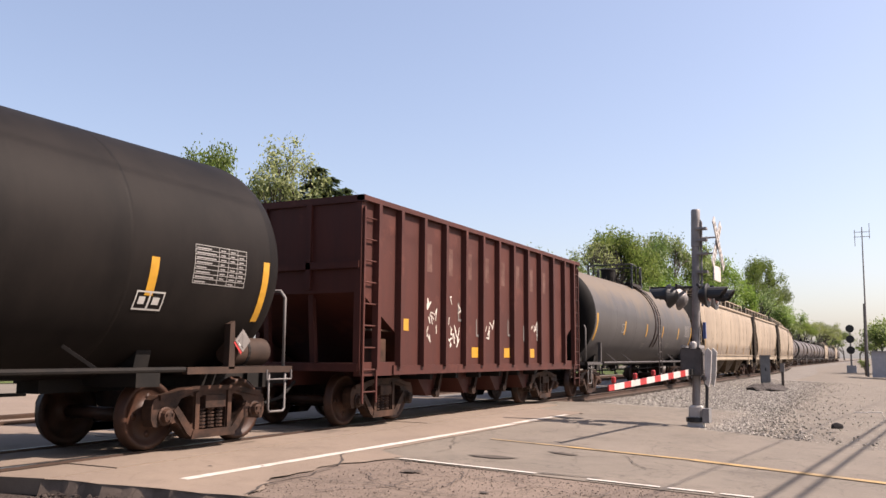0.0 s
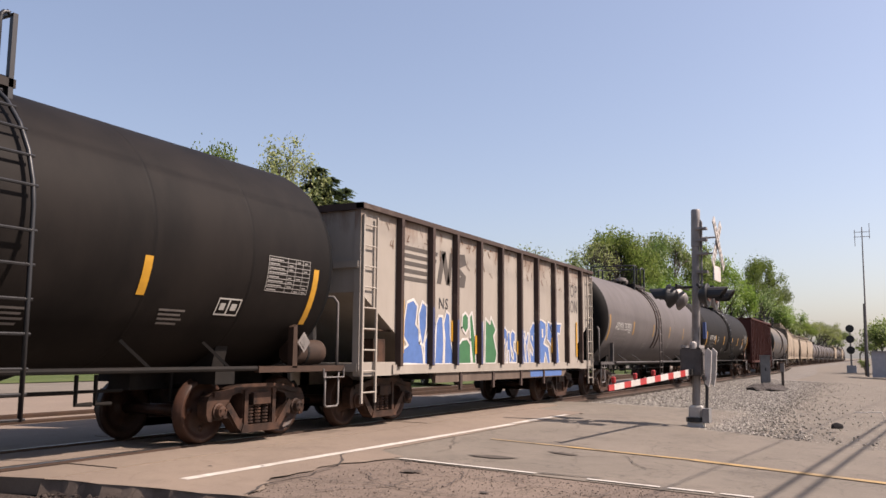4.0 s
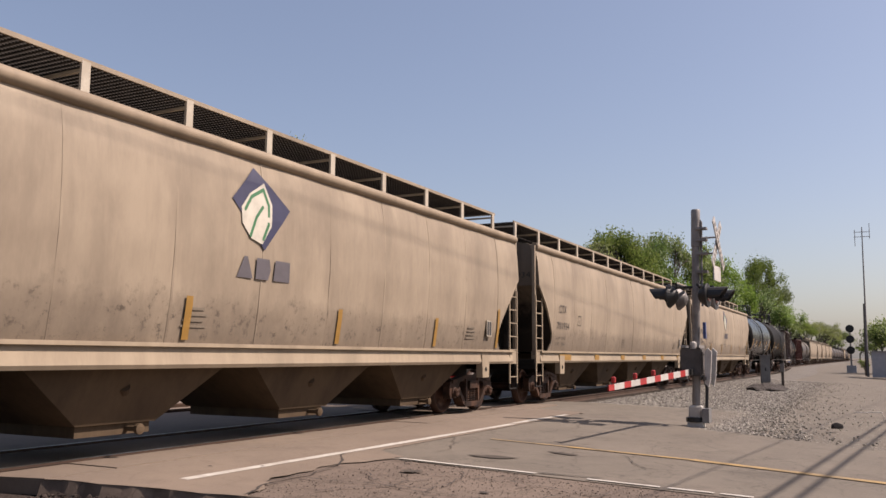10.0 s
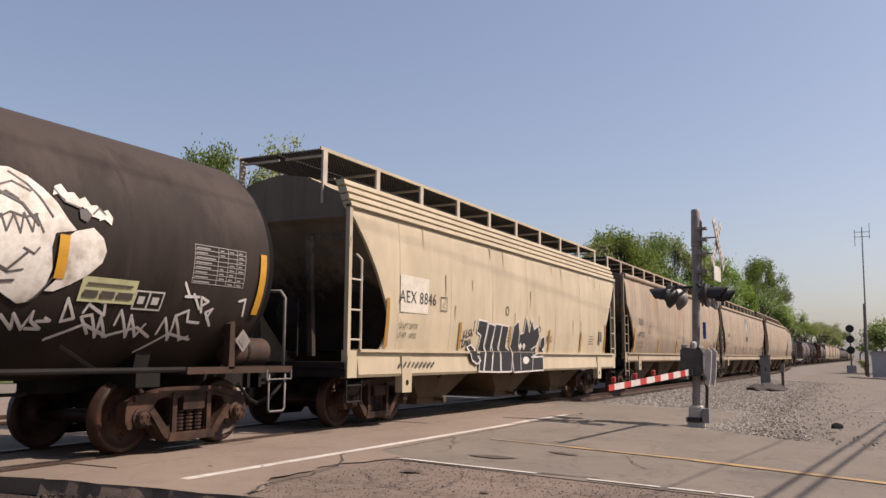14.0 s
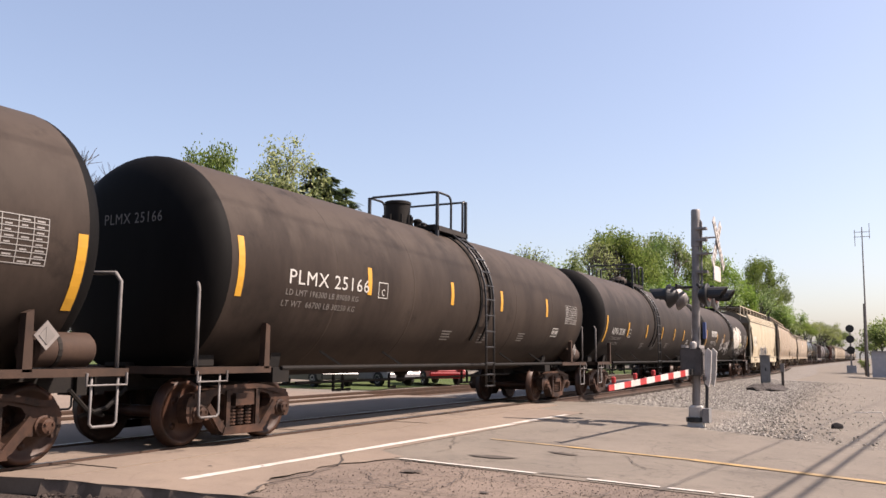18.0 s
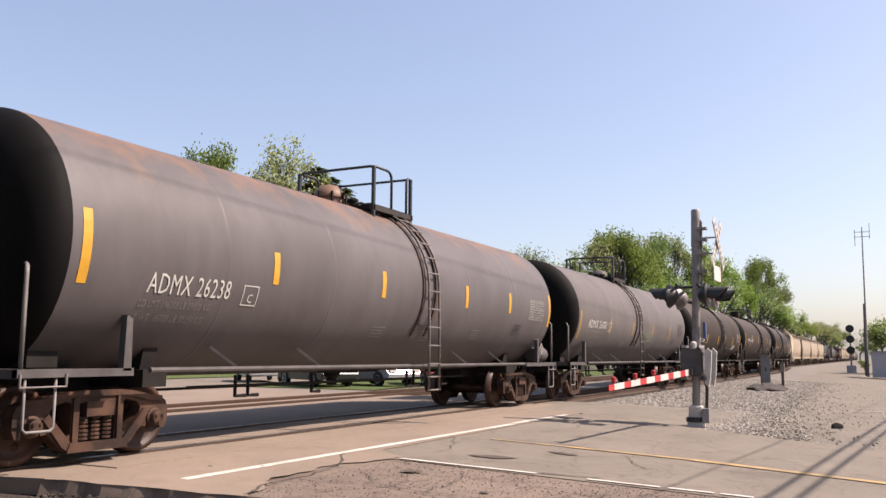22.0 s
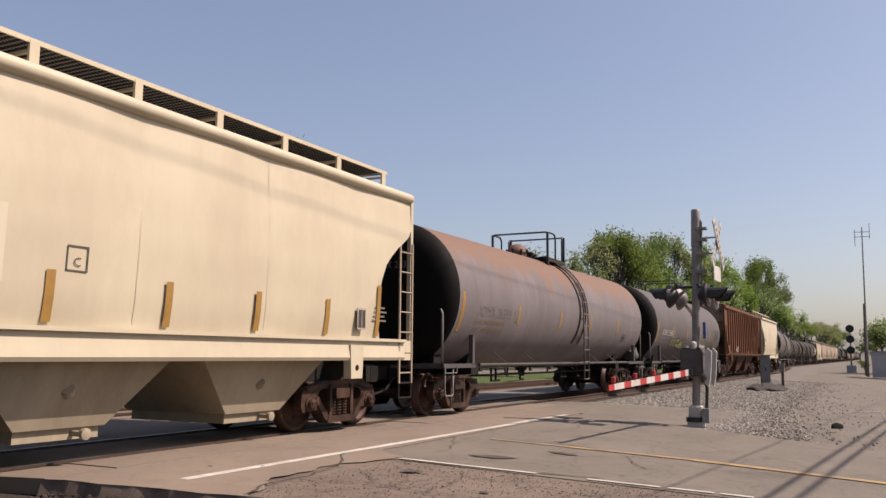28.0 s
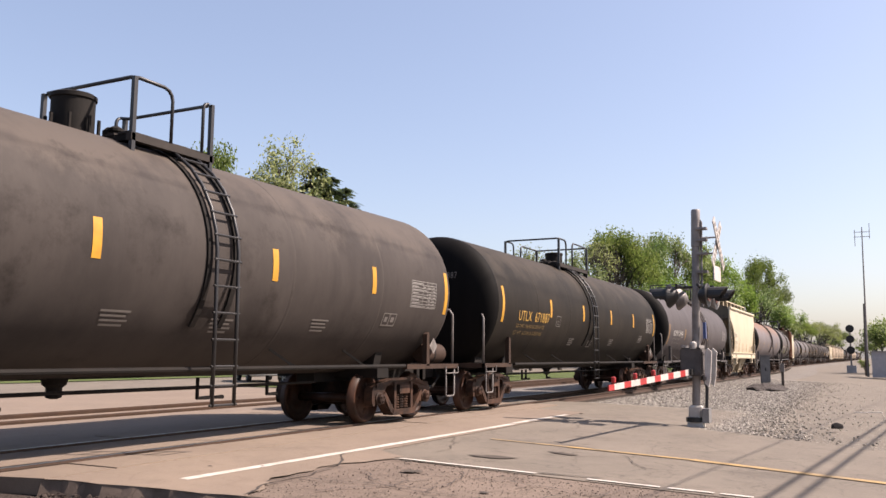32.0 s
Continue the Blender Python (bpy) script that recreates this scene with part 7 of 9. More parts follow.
piece("graffiti", tank, [[(1.85, 2.8), (1.93, 2.86), (2.0, 2.8), (1.96, 2.67), (1.87, 2.69)]], ts, "grey_spray", 0.02)
piece("graffiti", tank, [[(1.98, 2.08), (2.06, 2.16), (2.21, 2.1), (2.25, 1.98), (2.1, 1.97)]], ts, "grey_spray", 0.02)
piece("graffiti", tank, [[(4.41, 2.84), (4.51, 2.87), (4.58, 2.8), (4.51, 2.71), (4.42, 2.74)]], ts, "grey_spray", 0.02)
piece("graffiti", tank, [[(2.3, 2.9), (2.55, 2.6), (2.72, 1.75), (3.3, 1.78), (3.1, 2.5), (3.2, 3.0), (2.85, 2.8), (2.6, 3.1)]], ts, "chalky_spray", 0.0095, None, "big scuffed white graffiti piece")
for line_ in ([(2.5, 2.7), (2.8, 2.3), (3.0, 2.6)], [(2.7, 2.1), (2.95, 1.9), (3.1, 2.2)], [(2.0, 2.5), (2.25, 2.2), (2.1, 1.9)], [(2.6, 2.95), (2.9, 2.7)], [(3.3, 2.2), (3.6, 2.1), (3.8, 2.3)], [(3.4, 2.9), (3.7, 2.8), (3.9, 2.6)], [(3.3, 1.95), (3.7, 2.0)]):
    strokes("graffiti", tank, [line_], 0.03, lambda z: ts(z) + 0.014, "grey_spray", label="dark scuffed lines over the white piece")
patch("warning_sign", tank, [(th + 12.25, 1.84), (th + 13.05, 1.84), (th + 13.05, 2.12), (th + 12.25, 2.12)], ts, "pale_sign", 0.012, "pale yellow warning sign")
for k, (x, w) in enumerate(((12.30, 0.2), (12.54, 0.2), (12.78, 0.23))):
    patch("sign_bar", tank, [(th + x, 1.89), (th + x + w, 1.89), (th + x + w, 1.97), (th + x, 1.97)], ts, "ink_soft", 0.018)
patch("sign_bar", tank, [(th + 12.32, 2.03), (th + 12.98, 2.03), (th + 12.98, 2.055), (th + 12.32, 2.055)], ts, "ink_soft", 0.018)
piece("rust_stain", tank, [[(th + x, z) for x, z in ((5.85, 3.55), (6.05, 3.55), (6.22, 3.0), (6.34, 2.5), (6.3, 2.05), (6.18, 2.1), (6.15, 2.6))]], ts, "rust_streak", 0.004, None, "brown rust stain run down the tank")

tank_car("tank_car", -201.20, -185.40, "dusty dark brown tank car with white lettering", "brownblack", 1.62, 2.56, text="ADMX 28388", at=(0.86, 2.41, 2.0, 2.22), stripe_at=(0.05, 2.82, 5.53, 8.13, 10.45, 12.44, 15.6), sz=2.22, lad=7.1, plate=3.1, dome="cap")
tank_car("tank_car", -219.13, -203.66, "dusty dark tank car with white lettering", "dullbrown", 1.62, 2.52, text="PLMX 25166", at=(1.19, 3.42, 2.32, 2.54), stripe_at=(0.05, 3.45, 6.68, 9.28, 12.34), sz=2.53, lad=8.46, plate=3.9)
car, tank = tank_car("tank_car", -236.90, -221.50, "dusty dark brown tank car with white lettering", "dullbrown", 1.62, 2.56, text="ADMX 25586", at=(1.1, 2.94, 2.0, 2.22), stripe_at=(0.12, 3.69, 7.01, 9.28, 12.27, 15.3), sz=2.2, lad=8.27, plate=3.3, dome="cap")
strokes("graffiti", tank, [[(4.6, 1.7), (4.8, 2.0), (4.9, 1.7), (5.2, 1.95), (5.1, 1.7), (5.5, 1.9)], [(4.4, 1.75), (5.7, 1.85)], curl(5.4, 1.85, 0.15, 0.12, 0, 300)], 0.035, round_side(1.62, 2.555), "white_spray", label="small white scrawl")
car, tank = tank_car("tank_car", -254.60, -239.20, "dusty grey tank car with faint lettering", "grey", 1.62, 2.56, text="ADMX 26081", at=(0.88, 2.82, 2.14, 2.38), text_mat="white", dome="cap", stripes="dull_yellow", stripe_at=(0.05, 3.3, 6.2, 9.2, 12.2), sz=2.25, lad=7.0)
rng = random.Random(19)
for k in range(30):
    x = -0.35 + 2.0 * k / 29
    z = 2.06 + 0.05 * math.sin(k * 0.9) - 0.02 * k / 29
    pts = [(x + rng.uniform(-0.06, 0.06), z + rng.uniform(-0.11, 0.13)) for q in range(rng.choice((3, 4)))]
    strokes("graffiti", tank, [pts], rng.uniform(0.010, 0.022), round_side(1.62, 2.555), "pale_green_spray", label="faded pale green scrawl")
for k in range(9):
    x = 0.4 + 0.13 * k
    strokes("graffiti", tank, [[(x, 1.84 + rng.uniform(-0.05, 0.06)), (x + rng.uniform(0.04, 0.2), 1.80 + rng.uniform(-0.08, 0.1))]], rng.uniform(0.02, 0.05), round_side(1.62, 2.555), "pale_green_spray")
tank_car("tank_car", -272.40, -257.10, "grey tank car with a rusty top", "grey_rust", 1.62, 2.56, text="ADMX 26238", at=(1.07, 2.54, 2.0, 2.25), dome="cap", stripe_at=(0.05, 3.47, 6.53, 9.98, 12.38, 15.2), sz=2.51, lad=8.37, plate=2.97)
MBKX_PROF = [(1.53, 1.52), (1.9, 1.57), (2.6, 1.60), (3.2, 1.59), (4.22, 1.52)]


def mbkx(rear, front, number):
    return hopper_car("covered_hopper", rear, front, "short clean cream covered hopper with dark lettering", "cream", bays=2, eave=4.22, rise=0.30, cut_top=3.62, cut=1.32, seams=4, walk_posts=8, prof=MBKX_PROF, sill_h=0.36, stripes="dull_yellow", text_lines=[("MBKX", 1.49, 2.35, 2.47, 2.71, "ink"), (number, 1.46, 2.46, 2.04, 2.26, "ink"), ("LD LMT  232300", 1.38, 2.2, 1.82, 1.9, "ink_soft"), ("LT WT     53700", 1.36, 2.18, 1.66, 1.74, "ink_soft")])


for rear, front, number in ((-285.4, -274.1, "101756"), (-351.8, -340.6, "101793")):
    car, body = mbkx(rear, front, number)
    x = -(front - rear) / 2
    patch("repaint_patch", body, [(x + 1.4, 1.98), (x + 2.6, 1.98), (x + 2.6, 2.78), (x + 1.4, 2.78)], lambda z: side_width(z, MBKX_PROF), "fresh_cream_panel", 0.004, "slightly paler repainted panel")
RUST_PROF = [(1.47, 1.54), (2.6, 1.545), (4.16, 1.545)]
car, body = hopper_car("covered_hopper", -303.3, -286.7, "rusty brown ribbed covered hopper", "rust", bays=3, eave=4.16, cut_top=3.35, cut=1.3, ribs=17, stripes=None, end_mat="rust_end", prof=RUST_PROF, sill_h=0.12, roof=0.14, rise=0.26, walk_posts=14)
strokes("graffiti", body, [[(-4.5, 1.55), (-4.48, 1.95), (-4.3, 1.8), (-4.45, 1.7)], [(-4.2, 1.6), (-4.1, 1.9)], curl(-3.95, 1.72, 0.1, 0.12, 40, 330), [(-3.75, 1.95), (-3.72, 1.65)]], 0.05, lambda z: 1.63, "white_spray", label="white scrawl across the ribs")
for x in (1.95, 3.9, 4.75, 7.4, 9.4, 11.6, 14.2):
    patch("reflector_stripe", body, [(-8.3 + x, 1.5), (-8.3 + x + 0.5, 1.5), (-8.3 + x + 0.5, 1.68), (-8.3 + x, 1.68)], flat_side(1.55), "dull_yellow")
car, tank = tank_car("tank_car", -320.60, -305.56, "grey tank car with yellow-green graffiti", "grey", 1.62, 2.56, text="ADMX 25988", at=(0.9, 2.8, 2.14, 2.38), text_mat="white", dome="cap", stripes="dull_yellow", stripe_at=(0.05, 2.98, 6.01, 8.79, 11.86), sz=2.3, lad=8.12)
rs = round_side(1.62, 2.555)
piece("graffiti", tank, [[(-4.02, 2.05), (-3.79, 2.04), (-3.76, 1.9), (-3.86, 1.86), (-3.73, 1.79), (-3.73, 1.69), (-3.95, 1.71)]], rs, "lime_spray", 0.009, (0.03, "frame"), "yellow-green block graffiti with dark edges")
piece("graffiti", tank, [[(-4.54, 2.05), (-4.31, 2.04), (-4.28, 1.9), (-4.38, 1.86), (-4.25, 1.79), (-4.25, 1.69), (-4.47, 1.71)]], rs, "lime_spray", 0.009, (0.03, "frame"), "yellow-green block graffiti with dark edges")
piece("graffiti", tank, [[(-3.5, 2.05), (-3.27, 2.04), (-3.24, 1.9), (-3.34, 1.86), (-3.21, 1.79), (-3.21, 1.69), (-3.43, 1.71)]], rs, "lime_spray", 0.009, (0.03, "frame"), "yellow-green block graffiti with dark edges")
piece("graffiti", tank, [[(-3.27, 2.04), (-3.03, 2.05), (-3.01, 1.91), (-3.14, 1.88), (-2.98, 1.8), (-2.96, 1.68), (-3.18, 1.69)]], rs, "lime_spray", 0.009, (0.03, "frame"), "yellow-green block graffiti with dark edges")
piece("graffiti", tank, [[(-3.02, 2.06), (-2.92, 2.03), (-2.9, 1.89), (-2.76, 1.84), (-2.72, 1.66), (-2.93, 1.67)]], rs, "lime_spray", 0.009, (0.03, "frame"), "yellow-green block graffiti with dark edges")
piece("graffiti", tank, [[(-2.74, 1.99), (-2.48, 1.95), (-2.37, 1.84), (-2.37, 1.6), (-2.64, 1.62)]], rs, "lime_spray", 0.009, (0.03, "frame"), "yellow-green block graffiti with dark edges")
piece("graffiti", tank, [[(-2.45, 2.01), (-2.29, 2.02), (-2.23, 1.85), (-2.11, 2.03), (-2.03, 1.8), (-1.75, 1.7), (-1.92, 1.63), (-2.15, 1.73), (-2.11, 1.61), (-2.3, 1.64)]], rs, "lime_spray", 0.009, (0.03, "frame"), "yellow-green block graffiti with dark edges")
piece("graffiti", tank, [[(-1.96, 2.12), (-1.81, 2.13), (-1.82, 1.85), (-1.92, 1.86)]], rs, "lime_spray", 0.009, (0.03, "frame"), "yellow-green block graffiti with dark edges")
piece("graffiti", tank, [[(-1.94, 1.8), (-1.85, 1.81), (-1.83, 1.73), (-1.93, 1.74)]], rs, "lime_spray", 0.009, (0.03, "frame"), "yellow-green block graffiti with dark edges")
for line_ in [[(1.56, 2.14), (1.65, 2.24), (1.74, 2.07), (1.72, 1.98), (1.74, 1.81)], [(1.72, 2.22), (1.88, 2.33), (1.99, 2.09), (1.92, 2.04), (2.08, 1.86), (2.01, 1.84), (1.87, 1.98), (1.82, 1.96)], [(1.96, 2.26), (2.26, 2.35), (2.26, 2.07), (2.11, 2.14), (2.02, 2.02), (2.21, 1.85), (2.25, 2.01), (2.11, 2.14), (1.96, 2.26)], [(2.3, 2.22), (2.47, 2.06), (2.47, 2.25), (2.64, 2.28), (2.56, 2.18), (2.64, 2.17)], [(2.47, 2.06), (2.43, 1.85), (2.5, 2.0), (2.74, 1.83), (2.71, 1.96), (2.62, 1.97)], [(2.7, 2.27), (2.9, 2.02), (3.05, 2.27), (3.04, 1.95), (3.17, 1.87), (2.93, 1.84), (2.71, 2.03), (2.78, 2.05), (2.68, 2.11), (2.7, 2.27)]]:
    strokes("graffiti", tank, [line_], 0.022, rs, "lime_spray", label="thin yellow letter outline")
for line_ in [[(3.18, 2.27), (3.39, 2.29), (3.27, 2.17), (3.19, 2.23), (3.2, 1.96), (3.31, 2.04), (3.36, 1.83), (3.71, 1.89), (3.43, 2.17), (3.31, 2.04)]]:
    strokes("graffiti", tank, [line_], 0.022, rs, "lime_spray", label="thin yellow letter outline")
for x, z in [(1.69, 2.43), (1.99, 2.42), (2.41, 2.39), (2.88, 2.36), (3.14, 2.38), (3.58, 2.35), (3.64, 2.22), (3.95, 2.3), (3.99, 2.13), (4.23, 2.15)]:
    strokes("graffiti", tank, [[(x, z - 0.02), (x, z + 0.02)]], 0.035, rs, "white_spray")
tank_car("tank_car", -338.70, -323.20, "grey tank car with a rust-brown top", "grey_rust_deep", 1.62, 2.56, text="ADMX 26393", at=(0.9, 2.8, 2.14, 2.38), text_mat="faint", dome="cap", stripes="dull_yellow", stripe_at=(0.05, 3.3, 6.4, 9.2, 12.2), lad=8.4)
tank_car("tank_car", -369.20, -353.80, "grey tank car with dark spill stains and white lettering", "grey_spill", 1.62, 2.56, text="ADMX 26401", at=(0.92, 2.85, 2.17, 2.41), dome="cap", stripes="dull_yellow", stripe_at=(0.05, 3.46, 6.55, 9.2), sz=2.27, lad=8.43, plate=2.75)
tank_car("tank_car", -387.30, -371.66, "dusty olive-black tank car with yellow lettering", "olive", 1.62, 2.50, text="UTLX  671887", at=(1.18, 3.35, 2.13, 2.38), text_mat="gold_text", dome="drum", stripe_at=(0.18, 3.47, 6.33, 9.28, 12.14, 15.28), sz=2.53, lad=7.31, plate=4.1, inset=0.8, plat=(0.68, 1.5, 1.05))
tank_car("tank_car", -405.40, -389.95, "dusty dark grey tank car with yellow stripes", "dullgrey", 1.62, 2.54, text="UTLX  671612", at=(1.18, 3.35, 2.13, 2.38), text_mat="gold_text", dome="drum", stripe_at=(0.18, 3.4, 6.53, 9.74, 12.49, 15.4), sz=2.56, lad=8.7)

# the head of the train, already far down the line, made of further wagons of the same kinds
lead_tank, _ = tank_car("tank_car", 127.80, 143.20, "pale grey tank car far down the train", "grey", lad=8.0, stripes="dull_yellow")
lead_cream, _ = hopper_car("covered_hopper", 65.4, 79.4, "cream covered hopper far down the train", "tan", bays=3, seams=7, walk_posts=9)


def further(ob, mid, label):
    c = copy_thing(ob, pose(mid, 0, 0))
    c["label"] = label
    WAGONS.append((c, mid))


further(lead_cream, 88.5, "grimy cream covered hopper far down the train")
further(lead_cream, 104.6, "pale covered hopper far down the train")
further(lead_cream, 119.6, "tan covered hopper far down the train")
for k in range(9):
    further(lead_tank if k not in (4, 7) else lead_cream, 154.0 + 18.0 * k, "tank car far down the train" if k not in (4, 7) else "covered hopper far down the train")


# ---- crossing signal ----
M["mast"] = rough_surface("weathered_galvanised_mast", (0.243, 0.225, 0.216), (0.153, 0.1395, 0.135), 0.55, 0.2, scale=4.0, fine=30.0)
M["signal_black"] = plain("signal_black_paint", (0.0101, 0.0095, 0.0095), 0.55)
M["signal_white"] = rough_surface("weathered_white_sheet", (0.4662, 0.441, 0.4158), (0.3465, 0.315, 0.2898), 0.6, fine=20.0)
M["gate_red"] = plain("red_reflective_sheet", (0.3276, 0.0189, 0.0189), 0.45)
M["blue_plate"] = plain("blue_plate", (0.0315, 0.0567, 0.1638), 0.5)
M["red_lens"] = plain("red_lens", (0.189, 0.0126, 0.0126), 0.15)
M["dark_gravel"] = rough_surface("dark_gravel", (0.07, 0.06, 0.055), (0.035, 0.03, 0.028), 0.95, scale=6.0, fine=16.0, bump=0.9, dist=0.05)
M["dark_rock"] = rough_surface("dark_slag", (0.0221, 0.0189, 0.0189), (0.0126, 0.0113, 0.0113), 0.9)
M["shed"] = rough_surface("grey_sheet_shed", (0.3276, 0.3276, 0.3465), (0.2646, 0.2646, 0.2835), 0.6)
ROAD_TURN = pose(0, 0, 0, 0, 0, -4)
SIGN_TURN = pose(0, 0, 0, 0, 0, -3)
M["signal_worn"] = plain("worn_dark_sign_print", (0.1008, 0.0945, 0.0882), 0.6)
M["cabinet_grey"] = rough_surface("dull_grey_cabinet_paint", (0.19, 0.186, 0.18), (0.125, 0.12, 0.116), 0.55, 0.1, scale=4.0)
M["case"] = rough_surface("dull_dark_grey_case", (0.105, 0.094, 0.090), (0.055, 0.048, 0.046), 0.6, scale=4.0)
M["mech"] = rough_surface("weathered_grey_case", (0.216, 0.2025, 0.198), (0.108, 0.099, 0.0972), 0.5, 0.2, scale=4.0)


def crossing_signal():
    """Mast with base, crossbuck, two pairs of lamps, gate mechanism and lowered arm."""
    g = new("crossing_signal")
    tagged(g, "grey crossing signal mast with crossbuck, lamps and lowered red-and-white gate arm", "crossing signal")
    bm = bmesh.new()
    lathe(bm, [(0.4, 0.088), (3.9, 0.085), (3.92, 0.10), (4.5, 0.098), (4.72, 0.098), (4.74, 0.085)], "Z", 20)
    for v in bm.verts:
        v.co.x += 0.012 * v.co.z
        v.co.y -= 0.022 * v.co.z
    part("mast", smooth(bm), "mast", g)
    bm = bmesh.new()
    lathe(bm, [(0.0, 0.205), (0.12, 0.205), (0.14, 0.18), (0.44, 0.17), (0.48, 0.11)], "Z", 4)
    bmesh.ops.rotate(bm, verts=bm.verts, cent=(0, 0, 0), matrix=Matrix.Rotation(radians(45), 3, "Z"))
    bmesh.ops.scale(bm, vec=(1.12, 1.12, 1.0), verts=bm.verts)
    bmesh.ops.bevel(bm, geom=[e for e in bm.edges if abs(e.verts[0].co.z - e.verts[1].co.z) > 0.2], offset=0.03, segments=2, affect="EDGES")
    part("base", bm, "signal_white", g, "pale cast base of the mast")
    bm = bmesh.new()
    box(bm, -0.2, 0.12, -0.30, -0.16, 0.12, 0.42)
    part("junction_box", bm, "galv", g)
    bm = bmesh.new()
    lathe(bm, [(0.13, 0.19), (0.13, 0.216), (0.22, 0.212), (0.23, 0.17)], "Z", 16)
    part("base_band", bm, "signal_black", g, "dark band round the base")
    # conduit and clamps
    bm = bmesh.new()
    rod(bm, [(0.03, -0.20, 2.6), (0.05, -0.2, 3.6), (0.05, -0.22, 4.45), (0.05, -0.15, 4.55)], 0.025)
    part("conduit", bm, "mast", g)
    for z in (2.9, 3.35, 3.75, 4.05, 4.3):
        bm = bmesh.new()
        box(bm, -0.07, 0.1, -0.34, -0.1, z - 0.025, z + 0.025)
        part("clamp", bm, "mast", g)
    bm = bmesh.new()
    box(bm, -0.05, 0.04, -0.26, -0.2, 1.9, 2.25)
    part("blue_plate", bm, "blue_plate", g, "small blue notice plate")
    # crossbuck on brackets, facing the road
    for side in (-1, 1):
        bm = bmesh.new()
        box(bm, -0.66, 0.66, -0.012, 0.012, -0.095, 0.095)
        bmesh.ops.transform(bm, matrix=Matrix.Translation((0.05, -0.55 - 0.02 * side, 3.95)) @ SIGN_TURN @ pose(0, 0, 0, 0, 48 * side, 0), verts=bm.verts)
        blade = part("crossbuck_blade", bm, "signal_white", g, "white crossbuck blade")
        for k in range(8):
            bm = bmesh.new()
            x = -0.56 + 0.15 * k
            box(bm, x, x + 0.085, -0.016, -0.013, -0.055, 0.055)
            bmesh.ops.transform(bm, matrix=Matrix.Translation((0.05, -0.55 - 0.02 * side, 3.95)) @ SIGN_TURN @ pose(0, 0, 0, 0, 48 * side, 0), verts=bm.verts)
            part("letter_bar", bm, "signal_worn", blade)
    bm = bmesh.new()
    rod(bm, [(0.05, -0.1, 4.1), (0.05, -0.55, 4.1)], 0.02)
    rod(bm, [(0.05, -0.1, 3.75), (0.05, -0.55, 3.75)], 0.02)
    part("bracket", bm, "mast", g)
    bm = bmesh.new()
    box(bm, -0.32, 0.32, -0.012, 0.012, -0.16, 0.16)
    bmesh.ops.transform(bm, matrix=Matrix.Translation((0.05, -0.52, 3.30)) @ SIGN_TURN, verts=bm.verts)
    part("track_count_sign", bm, "signal_white", g, "white track-count plate")
    # lamp cross-arms and lamps
    for face_way in (-1, 1):
        bm = bmesh.new()
        rod(bm, [(-0.62, face_way * 0.22, 3.02), (0.62, face_way * 0.22, 3.02)], 0.035)
        rod(bm, [(0, 0, 3.02), (0, face_way * 0.45, 3.02)], 0.03)
        part("lamp_arm", bm, "signal_black", g)
        for sx in (-0.5, 0.5):
            m = Matrix.Translation((sx, face_way * 0.40, 2.80)) @ (ROAD_TURN if face_way < 0 else ROAD_TURN @ pose(0, 0, 0, 0, 0, 180))
            bm = bmesh.new()
            lathe(bm, [(-0.02, 0.02), (-0.02, 0.25), (0.0, 0.26), (0.02, 0.25), (0.16, 0.13), (0.2, 0.05)], "Y", 24)
            bmesh.ops.transform(bm, matrix=m, verts=bm.verts)
            lamp = part("lamp", bm, "signal_black" if sx < 0 else "mech", g, "round crossing lamp with backing disc")
            bm = bmesh.new()
            lathe(bm, [(-0.03, 0.145), (-0.035, 0.12), (-0.045, 0.03)], "Y", 20)
            bmesh.ops.transform(bm, matrix=m, verts=bm.verts)
            part("lens", bm, "red_lens", lamp, "dark red lens")
            bm = bmesh.new()
            prev = None
            for k in range(13):
                a = radians(-20 + 220 * k / 12)
                ring = [bm.verts.new((0.16 * math.cos(a), y, 0.16 * math.sin(a))) for y in (-0.02, -0.30 - 0.12 * math.sin(a))]
                ring += [bm.verts.new((0.175 * math.cos(a), y, 0.175 * math.sin(a))) for y in (-0.30 - 0.12 * math.sin(a), -0.02)]
                if prev:
                    for i in range(4):
                        bm.faces.new((prev[i], ring[i], ring[(i + 1) % 4], prev[(i + 1) % 4]))
                prev = ring
            bmesh.ops.recalc_face_normals(bm, faces=bm.faces)
            bmesh.ops.transform(bm, matrix=m, verts=bm.verts)
            part("hood", bm, "signal_black", lamp, "black lamp hood")
    # gate mechanism, counterweight and arm
    bm = bmesh.new()
    box(bm, -0.25, 0.25, -0.20, 0.26, 1.10, 1.70)
    bmesh.ops.bevel(bm, geom=bm.edges[:], offset=0.03, segments=2, affect="EDGES")
    mech = part("gate_mechanism", bm, "case", g, "dark weathered gate mechanism case")
    for x0_, x1_ in ((-0.23, -0.01), (0.01, 0.23)):
        bm = bmesh.new()
        box(bm, x0_, x1_, -0.222, -0.20, 1.16, 1.62)
        bmesh.ops.bevel(bm, geom=bm.edges[:], offset=0.008, segments=1, affect="EDGES")
        door = part("case_door", bm, "case", mech, "weathered access cover")
        for z in (1.22, 1.56):
            for x in (x0_ + 0.03, x1_ - 0.03):
                part("bolt", bar(bmesh.new(), (x, -0.24, z), (x, -0.22, z), 0.014, 6), "signal_black", door)
    for x in (-0.2, 0.2):
        bm = bmesh.new()
        lathe(bm, [(1.68, 0.07), (1.80, 0.07), (1.83, 0.05), (1.84, 0.02)], "Z", 12, (x, -0.02, 0))
        part("cap", bm, "signal_white", mech, "pale round cap")
